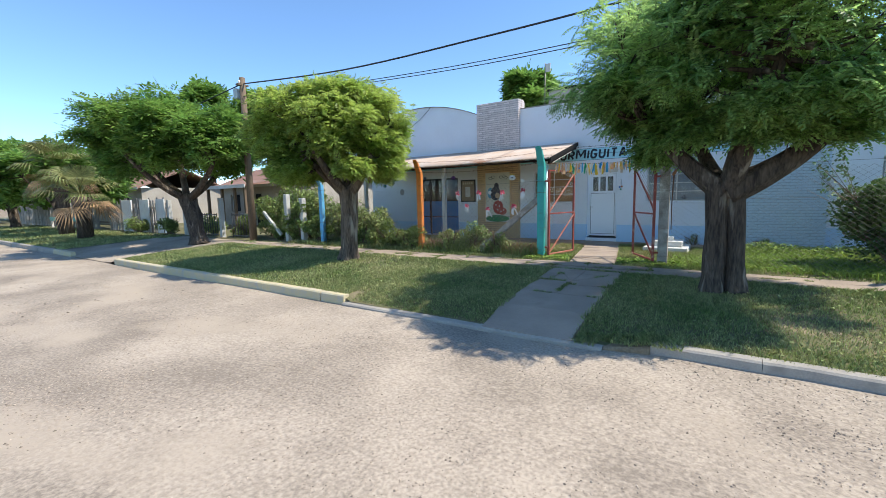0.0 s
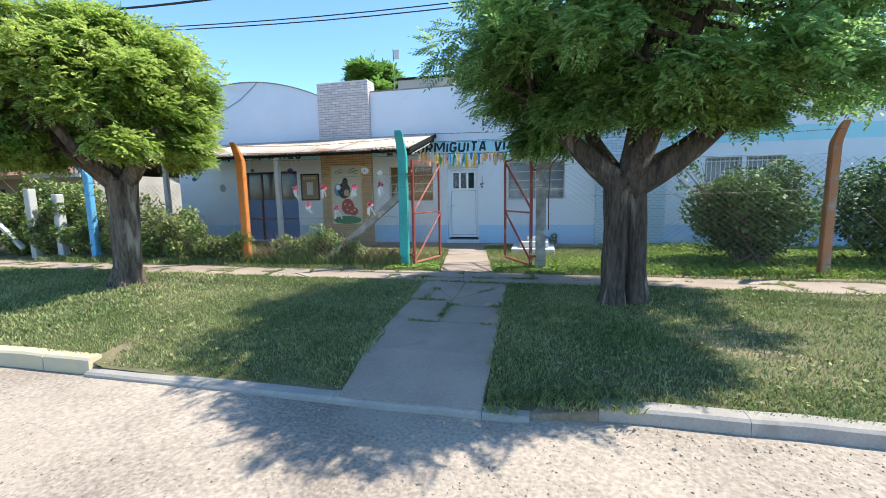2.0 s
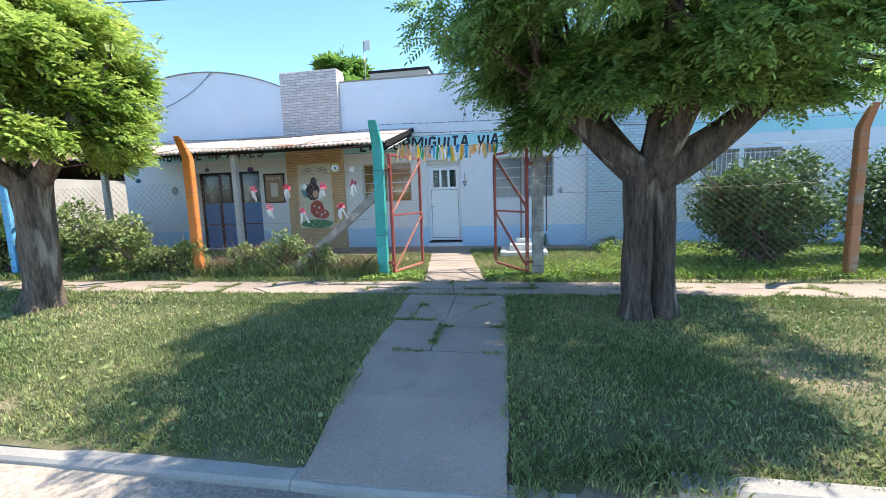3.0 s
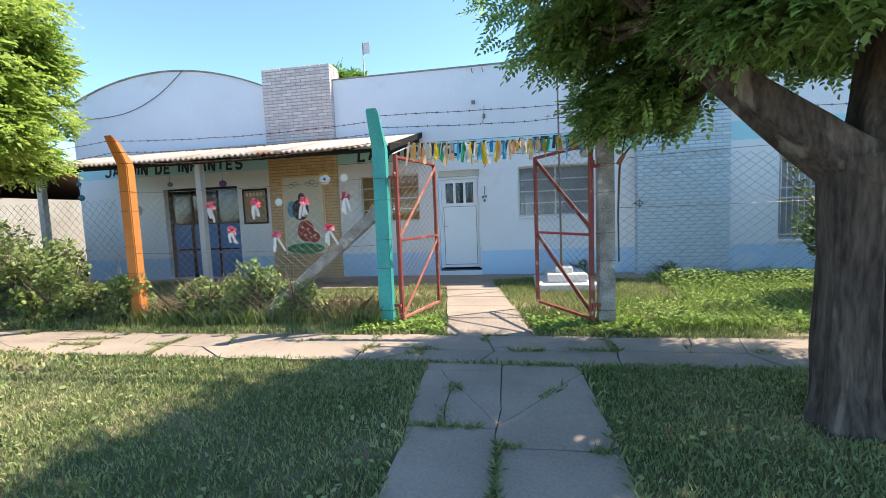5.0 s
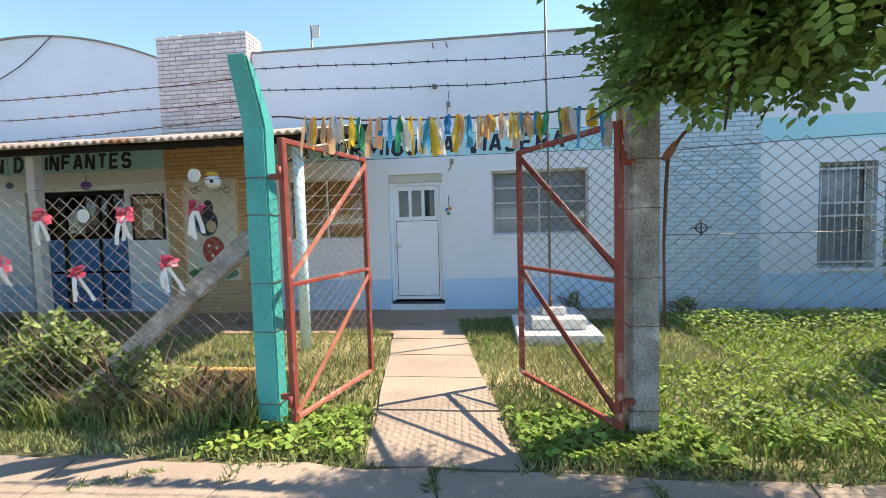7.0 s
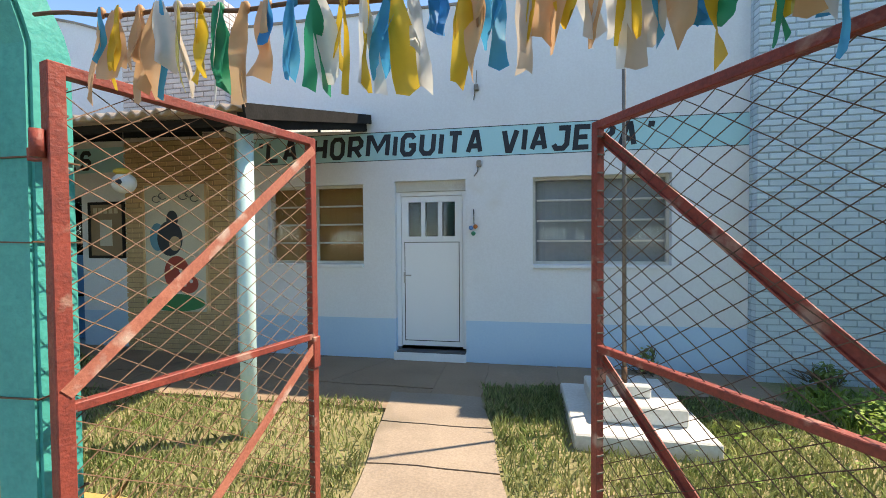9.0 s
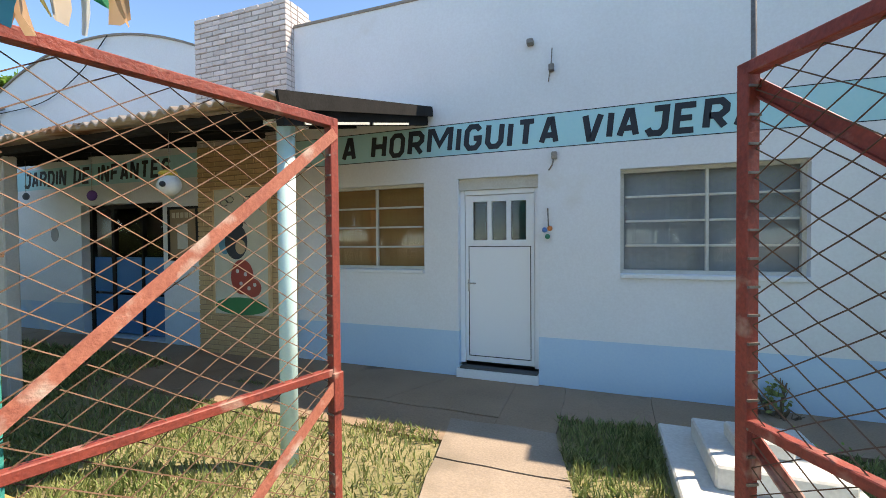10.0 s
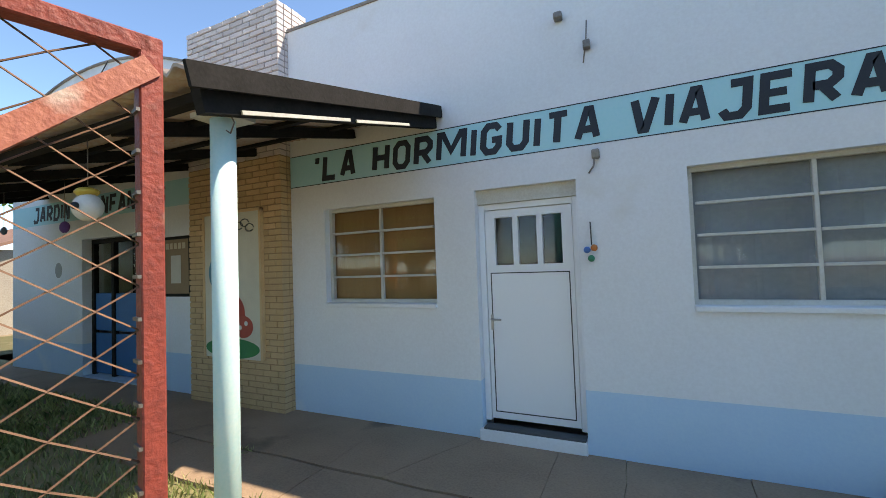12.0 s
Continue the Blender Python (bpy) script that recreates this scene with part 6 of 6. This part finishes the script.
part("fascia", boxed(-25.65, -21.35, 12.86, 12.895, 2.28, 2.46), M["plaster"], po)
for x in (-25.4, -23.9, -22.6, -21.6):
    part("post", boxed(x - 0.07, x + 0.07, 12.95, 13.09, -0.1, 2.352, bevel=0.01), M["wood"], po)

# paling fence and whitewashed panels along the verge
pf = thing("paling_fence", "old grey paling fence with uneven boards", "fence")
rp = random.Random(21)
pal = [mesh_from("board", boxed(-0.075, 0.075, -0.012, 0.012, -0.2, h, bevel=0.006), M["greywood"]) for h in (1.55, 1.7, 1.85)]
x = -52.0
while x < -23.4:
    if not -33.2 < x < -31.4:
        b = part("board", rp.choice(pal), M["greywood"], pf)
        b.location = (x, 10.0 + rp.uniform(-0.02, 0.02), 0)
        b.rotation_euler = (0, rp.uniform(-0.03, 0.03), 0)
    x += rp.uniform(0.17, 0.26)
for z in (0.45, 1.3):
    part("rail", boxed(-52, -23.4, 10.03, 10.09, z - 0.04, z + 0.04), M["wood"], pf)
for i, (x, w) in enumerate(((-29.0, 1.3), (-26.6, 1.1), (-24.6, 0.9))):
    pn = thing("hoarding", "whitewashed sheet hoarding leaning in the fence", "hoarding", group="whitewashed hoardings")
    part("sheet", boxed(x, x + w, 9.86, 9.93, -0.1, 1.75, bevel=0.01), M["plaster"], pn)
for x, h in ((-23.0, 1.7), (-21.4, 1.9), (-13.6, 1.75), (-12.7, 1.6), (-18.2, 1.7)):
    fp = thing("fence_post", "pale weathered concrete fence post in the hedge", "fence post", group="old fence posts")
    part("shaft", boxed(x - 0.09, x + 0.09, 9.72, 9.9, -0.2, h, bevel=0.015), M["postgrey"], fp)
bb = thing("fence_brace", "pale slanting brace in the hedge", "brace")
part("shaft", bar(bmesh.new(), (-15.0, 9.75, 1.1), (-13.9, 9.7, 0.25), 0.1, 0.1, bevel=0.01), M["postgrey"], bb)
for i, x in enumerate((-19.6, -17.2)):
    gt = thing("metal_gate", "dark low iron gate beside the driveway", "gate", group="driveway gates")
    for k in range(7):
        part("bar", tube(bmesh.new(), [(x + k * 0.2, 9.7, 0.05), (x + k * 0.2, 9.7, 1.05)], 0.014, 6), M["trimdark"], gt)
    for z in (0.12, 0.98):
        part("rail", boxed(x - 0.02, x + 1.22, 9.69, 9.71, z - 0.02, z + 0.02), M["trimdark"], gt)
tr_ = thing("teal_rail", "faded teal low wall rail by the far houses", "rail")
part("rail", boxed(-40, -33.4, 9.2, 9.3, 0.5, 0.75, bevel=0.02), M["teal"], tr_)
for x in (-39.6, -37.6, -35.6, -33.7):
    part("post", boxed(x - 0.08, x + 0.08, 9.2, 9.3, -0.1, 0.5), M["plaster"], tr_)



# ---- grass, ground cover, shrubs ----
def scatter(rng, n, x0, x1, y0, y1, keep):
    p = np.stack([rng.uniform(x0, x1, n), rng.uniform(y0, y1, n)], 1)
    return p[[keep(a, b) for a, b in p]]


def blades(name, label, pts, zf, h, w, material, rng, lean=0.7, parent=None):
    n = len(pts)
    z = np.array([zf(a, b) for a, b in pts])
    base = np.column_stack([pts, z - 0.006])
    ang = rng.uniform(0, 2 * math.pi, n)
    side = np.column_stack([np.cos(ang), np.sin(ang), np.zeros(n)])
    ld = rng.uniform(0, 2 * math.pi, n)
    hh = h * rng.uniform(0.5, 1.3, n)
    tipo = np.column_stack([np.cos(ld), np.sin(ld), np.zeros(n)]) * (hh * lean * rng.uniform(0.2, 1.2, n))[:, None]
    ww = (w * rng.uniform(0.7, 1.3, n))[:, None]
    up = np.array([0, 0, 1.0])
    mid = base + tipo * 0.35 + up * (hh * 0.62)[:, None]
    tip = base + tipo + up * hh[:, None]
    q = np.stack([base - side * ww / 2, base + side * ww / 2, mid + side * ww * 0.4, mid - side * ww * 0.4], 1)
    V = np.concatenate([q, tip[:, None]], 1)
    # five-cornered blades: base, middle, tip
    V = V[:, [0, 1, 2, 4, 3]]
    return tagged(new(name, quads_mesh(name, V, 5, material)), label, "grass", kind="stuff")


rng = np.random.default_rng(5)


def in_path(a, b):
    return edge_l(b) - 0.01 < a < edge_r(b) + 0.02 if b < 8.3 else False


def lawn_keep(a, b):
    if in_path(a, b):
        return False
    v = noise.noise(Vector((a * 0.55, b * 0.8, 21)))
    bare = 0.75 if (a > 0.6 and 5.4 < b < 7.6) else 1.0
    if a > 0.8 and noise.noise(Vector((a * 0.9, b * 1.6, 51))) > 0.12:
        bare = 0.42
    return random.random() < (0.85 + 0.6 * v) * bare


near = scatter(rng, 165000, -6.5, 4.5, 4.95, 8.36, lawn_keep)
blades("grass", "short mown grass of the verge", near, verge_z, 0.042, 0.010, M["grass"], rng)
far_ = scatter(rng, 46000, -15.2, -6.5, 5.0, 8.36, lawn_keep)
blades("grass", "short mown grass of the verge under the trees", far_, verge_z, 0.05, 0.021, M["grass"], rng)
rt = scatter(rng, 16000, 4.5, 11, 5.0, 8.36, lawn_keep)
blades("grass", "short mown grass of the verge beside the road", rt, verge_z, 0.06, 0.013, M["grass"], rng)
lf = scatter(rng, 16000, -45, -20.8, 5.0, 9.3, lambda a, b: True)
blades("grass", "mown grass of the verge up the street", lf, verge_z, 0.08, 0.04, M["grass"], rng)
tuft = scatter(rng, 5200, -15, 9, 4.98, 5.10, lambda a, b: not in_path(a, b) and noise.noise(Vector((a * 2, 0, 4))) > -0.15)
blades("grass_fringe", "longer grass hanging over the kerb", tuft, verge_z, 0.055, 0.010, M["grass"], rng, 1.1)
bank = scatter(rng, 1300, -1.42, -0.3, 4.80, 5.2, lambda a, b: noise.noise(Vector((a * 3, b * 3, 14))) > -0.25)
blades("grass_fringe", "long grass and weeds over the broken kerb end", bank, lambda a, b: -0.235 + 0.2 * min(max(a + 1.15, 0), 0.5) + 0.06 * (b - 4.8), 0.055, 0.010, M["grass"], rng, 1.1)
lap = scatter(rng, 9000, -3.4, -1.2, 4.95, 8.3, lambda a, b: min(abs(a - edge_l(b)), abs(a - edge_r(b))) < 0.015 + 0.055 * max(0, noise.noise(Vector((a * 0.5, b * 2.6, 17)))) * 2)
blades("grass_fringe", "ragged grass creeping over the edges of the path", lap, path_z, 0.06, 0.011, M["grass"], rng, 1.2)
def along_cracks(keep):
    out = []
    for (ax, ay), (bx, by) in CRACKS:
        for _ in range(int(260 * math.hypot(bx - ax, by - ay))):
            k = random.random()
            px, py = ax + (bx - ax) * k, ay + (by - ay) * k
            if keep(px, py):
                w = 0.008 + 0.035 * max(0, noise.noise(Vector((px * 2.2, py * 2.2, 12))))
                out.append((px + random.gauss(0, w), py + random.gauss(0, w)))
    return np.array(out)


crack = along_cracks(lambda a, b: b < 8.3 and edge_l(b) + 0.05 < a < edge_r(b) - 0.05 and noise.noise(Vector((a * 2.4, b * 2.4, 12))) > 0.08)
blades("weed_fringe", "grass growing in the cracks of the path", crack, lambda a, b: path_z(a, b) - 0.01, 0.045, 0.01, M["grass"], rng, 1.3)
crack = along_cracks(lambda a, b: 8.3 <= b < 9.3 and noise.noise(Vector((a * 1.9, b * 2.4, 15))) > 0.1)
blades("weed_fringe", "weeds growing in the cracks of the footpath", crack, lambda a, b: 0.005, 0.05, 0.011, M["grass"], rng, 1.3)
fr2 = scatter(rng, 14000, -15, 9, 8.28, 9.3, lambda a, b: (b < 8.37 or b > 9.12) and not (-2.8 < a < -1.9 and b > 9.1) and noise.noise(Vector((a * 1.5, b * 3, 8))) > -0.1)
blades("weed_fringe", "grass growing in the joints of the footpath", fr2, lambda a, b: 0.0, 0.07, 0.012, M["grass"], rng, 0.9)


def yard_keep(a, b):
    if gl(b) - 0.02 < a < gr(b) + 0.02 or b > (12.22 if a < -3.3 else 12.92):
        return False
    if -1.74 < a < -0.7 and 11.7 < b < 12.9:
        return False
    v = noise.noise(Vector((a * 0.7, b * 0.9, 31)))
    return random.random() < 0.8 + 0.7 * v - (0.4 if a < -3.3 and b > 11.2 else 0)


yl = scatter(rng, 76000, -7.4, 0.6, 9.2, 12.95, yard_keep)
blades("grass", "uneven grass of the front yard", yl, yard_z, 0.075, 0.010, M["grass"], rng)
yl = scatter(rng, 9000, -4.0, 0.2, 12.15, 12.95, lambda a, b: not (gl(b) < a < gr(b)) and (b < 12.3 or a > -2.6) and noise.noise(Vector((a * 1.5, b, 2))) > 0.05 and not (-1.74 < a < -0.7))
blades("grass", "grass tufts at the edge of the apron", yl, yard_z, 0.09, 0.011, M["grass"], rng)
yd = scatter(rng, 16000, -13, -7.4, 9.3, 13.0, lambda a, b: True)
blades("grass", "rough grass beyond the orange post", yd, yard_z, 0.12, 0.02, M["grass"], rng)


OVAL = np.array([[(0, 0, 0), (0.35, 0.3, 0.05), (0.75, 0.27, 0.03), (1, 0, -0.06), (0.75, -0.27, 0.03), (0.35, -0.3, 0.05)]])


def leafy(name, label, cat, pos, size, material, rng, flat=0.5, parent=None, tpl=OVAL):
    n = len(pos)
    d = rand_unit(rng, n)
    d[:, 2] *= flat
    up = np.tile([0, 0, 1.0], (n, 1)) + rand_unit(rng, n) * 0.6
    q = place_leaves(tpl, pos, d, up, rng.uniform(size * 0.6, size * 1.35, n))
    me = quads_mesh(name, q, tpl.shape[1], material)
    if parent:
        return tagged(part(name, me, material, parent), kind="stuff")
    return tagged(new(name, me), label, cat, kind="stuff")


jt = scatter(rng, 1500, -7.0, -2.9, 12.7, 12.79, lambda a, b: noise.noise(Vector((a * 1.3, 0, 61))) > 0.05)
blades("weed_fringe", "grass growing in the long joint of the apron", jt, lambda a, b: 0.02, 0.035, 0.008, M["grass"], rng, 1.3)


def cover_h(a, b):
    m = 0.10 + 0.07 * noise.noise(Vector((a * 1.1, b * 1.1, 40)))
    # low mounds near the wall
    for cx, cy, rx, ry, h in ((0.9, 12.3, 0.75, 0.5, 0.30), (2.3, 12.4, 0.95, 0.55, 0.26), (3.6, 12.2, 0.8, 0.5, 0.2)):
        m = max(m, h * max(0, 1 - ((a - cx) / rx) ** 2 - ((b - cy) / ry) ** 2) ** 0.5)
    return m


def cover_keep(a, b):
    dens = 0.3 if a < -0.4 else 0.9
    if a < 0.4 and b > 10.9:
        dens = 0.03
    return random.random() < dens


pts = scatter(rng, 44000, -0.95, 9.5, 9.45, 13.2, cover_keep)
pos = np.array([(a, b, 0.01 + cover_h(a, b) * random.uniform(0.35, 1.0)) for a, b in pts])
mixed = scatter(rng, 15000, -0.95, 7.0, 9.4, 13.2, lambda a, b: not (a < 0.4 and b > 10.9))
blades("tall_grass", "uncut grass among the ground cover", mixed, yard_z, 0.15, 0.010, M["cover"], rng, 0.8)
leafy("ground_cover", "dense bright green ground-cover plants in the yard", "ground cover", pos, 0.046, M["cover"], rng, 0.35)
pts = scatter(rng, 5200, -4.0, -0.6, 9.25, 9.9, lambda a, b: not gl(b) - 0.05 < a < gr(b) + 0.05 and random.random() < 0.8)
pos = np.array([(a, b, 0.02 + random.uniform(0, 0.07)) for a, b in pts])
leafy("ground_cover", "low broad-leaved weeds round the gate posts", "weeds", pos, 0.055, M["cover"], rng, 0.4)
pts = scatter(rng, 4200, -6.4, 6.0, 5.05, 8.3, lambda a, b: not in_path(a, b) and noise.noise(Vector((a, b, 17))) > 0.0)
pos = np.array([(a, b, verge_z(a, b) + random.uniform(0.005, 0.04)) for a, b in pts])
leafy("lawn_weeds", "small broad-leaved weeds among the grass", "weeds", pos, 0.045, M["grass"], rng, 0.35)


def shrub(name, label, x, y, rx, ry, z0, z1, n, size, material, seed, stems=14, lumps=18, flat=0.9, reach=()):
    r = np.random.default_rng(seed)
    t = thing(name, label, "shrub")
    c = np.array((x, y, (z0 + z1) / 2))
    R = np.array((rx, ry, (z1 - z0) / 2))
    u = rand_unit(r, lumps)
    cc = c + u * R * r.uniform(0.45, 0.8, lumps)[:, None]
    rad = r.uniform(0.28, 0.45, lumps) * R.mean()
    k = r.integers(0, lumps, n)
    if reach:
        cc = np.vstack([cc, [e[:3] for e in reach]])
        rad = np.concatenate([rad, [e[3] for e in reach]])
        far = r.uniform(0, 1, n) < 0.012
        k = np.where(far, r.integers(lumps, len(cc), n), k)
    v = rand_unit(r, n)
    p = cc[k] + v * (rad[k] * r.uniform(0.5, 1, n) ** 0.5)[:, None]
    p[:, 2] = np.maximum(p[:, 2], z0 + r.uniform(0, 0.3, n))
    bm = bmesh.new()
    for i in range(stems):
        e = Vector(cc[-1 - i % len(cc)]) + Vector(r.normal(size=3)) * 0.15
        b = Vector((x + r.normal() * 0.12 * rx, y + r.normal() * 0.12 * ry, -0.05))
        tube(bm, [b, b.lerp(e, 0.5) + Vector((0, 0, 0.1)), e], [0.02, 0.014, 0.005], 5, cap=False)
        for q in range(5):
            tube(bm, [b.lerp(e, 0.6), e + Vector(r.normal(size=3)) * 0.22 * float(R.mean())], [0.008, 0.003], 3, cap=False)
    tagged(part("stem_mass", bm, M["wood"], t), kind="stuff")
    leafy("foliage", "", "", p, size, material, r, flat, t)
    return t


shrub("shrub", "large dense dark green shrub behind the fence", 2.8, 10.75, 1.15, 0.85, 0.0, 2.0, 19000, 0.068, M["shrub"], 71, 40, 44, reach=((1.7, 10.7, 1.6, 0.28), (1.62, 10.75, 1.95, 0.25)))
shrub("shrub", "large loose green shrub beyond the faded post", 5.3, 10.9, 1.5, 0.9, 0.0, 2.05, 13000, 0.075, M["shrub"], 72, 26, 40)
for i, (x, y, rx, z1, n) in enumerate(((-12.6, 10.5, 0.95, 1.95, 3800), (-14.3, 10.7, 1.1, 2.1, 4200), (-11.0, 10.4, 0.85, 1.6, 3200), (-9.8, 10.3, 0.8, 1.25, 2600), (-16.0, 10.9, 1.1, 1.9, 3400))):
    shrub("shrub", "overgrown green bush behind the fence", x, y, rx, 0.7, 0.0, z1, n, 0.085, M["weed"], 120 + i, 18, 22, 1.0)
shrub("shrub", "tall shrub at the end of the yard", 9.0, 11.0, 1.6, 1.0, 0.1, 2.3, 5000, 0.09, M["shrub"], 73)
for i, (x, y, rx, z1, n, m) in enumerate(((-4.9, 9.85, 0.5, 0.55, 1500, "weed"), (-5.75, 9.85, 0.62, 0.78, 2300, "weed"), (-6.4, 9.9, 0.45, 0.6, 1600, "weed"), (-7.6, 9.75, 0.6, 0.75, 2200, "weed"), (-8.5, 9.75, 0.7, 0.95, 2600, "weed"),
                                         (-9.6, 9.8, 0.75, 1.05, 2800, "weed"), (-10.6, 9.8, 0.7, 1.0, 2600, "weed"), (-11.9, 9.9, 0.8, 1.2, 2800, "weed"), (-13.1, 10.0, 0.9, 1.6, 3400, "weed"), (-14.4, 10.1, 0.8, 1.3, 2600, "weed"), (-13.8, 10.9, 1.0, 2.2, 2600, "weed"),
                                         (-17.5, 10.2, 0.8, 0.9, 1600, "weed"), (-20.0, 10.3, 0.9, 0.9, 1600, "weed"), (-22.4, 9.4, 0.7, 0.9, 1400, "weed"), (-26, 9.5, 0.8, 0.9, 1400, "weed"))):
    shrub("weeds", "tangled green weeds growing along the fence", x, y, rx, 0.3 if x > -12 else 0.5, 0.0, z1, int(n * 1.5), 0.055 if x > -9 else 0.075, M[m], 80 + i, 16, 12, 1.2)
shrub("weeds", "small weed at the foot of the facade", -0.68, 13.6, 0.12, 0.08, 0.02, 0.26, 90, 0.05, M["weed"], 140, 6, 6)
shrub("weeds", "small weed at the foot of the brick pier", 0.9, 13.3, 0.25, 0.12, 0.0, 0.3, 160, 0.05, M["weed"], 141, 6, 6)
# dry grass under the fence
dp = scatter(rng, 2600, -7.3, -3.8, 9.6, 10.0, lambda a, b: noise.noise(Vector((a * 1.4, b, 6))) > -0.1)
blades("dry_grass", "dry straw-coloured grass along the fence foot", dp, yard_z, 0.32, 0.008, M["dry"], rng, 0.8)
dp = scatter(rng, 2600, -7.3, -3.7, 9.5, 10.1, lambda a, b: True)
blades("tall_grass", "tall uncut grass along the fence foot", dp, yard_z, 0.26, 0.011, M["weed"], rng, 0.7)
dp = scatter(rng, 3800, -5.3, -3.85, 9.78, 10.4, lambda a, b: noise.noise(Vector((a * 2.2, b * 2.2, 66))) > -0.15)
blades("dry_grass", "matted reddish dry grass behind the brace", dp, yard_z, 0.2, 0.009, M["dry"], rng, 1.4)
# a low yellow kerb in the yard
yk = thing("yard_edging", "low ochre painted concrete edging in the yard", "edging")
part("edging", boxed(-7.1, -3.9, 10.42, 10.5, -0.1, 0.16, bevel=0.01), plain("ochre_edging", (0.52, 0.36, 0.12), 0.9), yk)


# ---- loose stones and litter on the road ----
def pebbles(n, x0, x1, y0, y1, lo, hi, seed):
    r = np.random.default_rng(seed)
    xy = np.column_stack([r.uniform(x0, x1, n), r.uniform(y0, y1, n)])
    xy = xy[[0.35 + 1.1 * noise.noise(Vector((a * 0.5, b * 0.8, 77))) > k for (a, b), k in zip(xy, r.uniform(0, 1, n))]]
    n = len(xy)
    s = lo + (hi - lo) * r.uniform(0, 1, n) ** 3
    z = np.array([road_z(a, b) for a, b in xy]) + s * 0.15
    oct_ = np.array([(1, 0, 0), (0, 1, 0), (-1, 0, 0), (0, -1, 0), (0, 0, 0.7), (0, 0, -0.6)])
    ang = r.uniform(0, 6.28, n)
    c, sn = np.cos(ang), np.sin(ang)
    P = oct_[None] * r.uniform(0.6, 1.3, (n, 6, 1)) * s[:, None, None]
    V = np.stack([P[..., 0] * c[:, None] - P[..., 1] * sn[:, None], P[..., 0] * sn[:, None] + P[..., 1] * c[:, None], P[..., 2]], -1)
    V += np.column_stack([xy, z])[:, None, :]
    F0 = np.array([(0, 1, 4), (1, 2, 4), (2, 3, 4), (3, 0, 4)])
    F = (np.arange(n)[:, None, None] * 6 + F0[None]).reshape(-1, 3)
    me = bpy.data.meshes.new("pebbles")
    me.from_pydata(V.reshape(-1, 3).tolist(), [], F.tolist())
    me.materials.append(M["pebble"])
    return me


tagged(new("gravel", pebbles(100000, -9, 7, -0.5, 4.8, 0.003, 0.012, 3)), "loose pale gravel stones on the road", "gravel", kind="stuff")
tagged(new("gravel", pebbles(9000, -26, -9, -3, 4.75, 0.006, 0.025, 4)), "loose gravel stones farther along the road", "gravel", kind="stuff")
lt = thing("paper_scrap", "small white paper scrap on the road", "litter")
part("scrap", boxed(-0.78, -0.70, 0.72, 0.80, -0.265, -0.26), plain("scrap", (0.75, 0.75, 0.75)), lt)
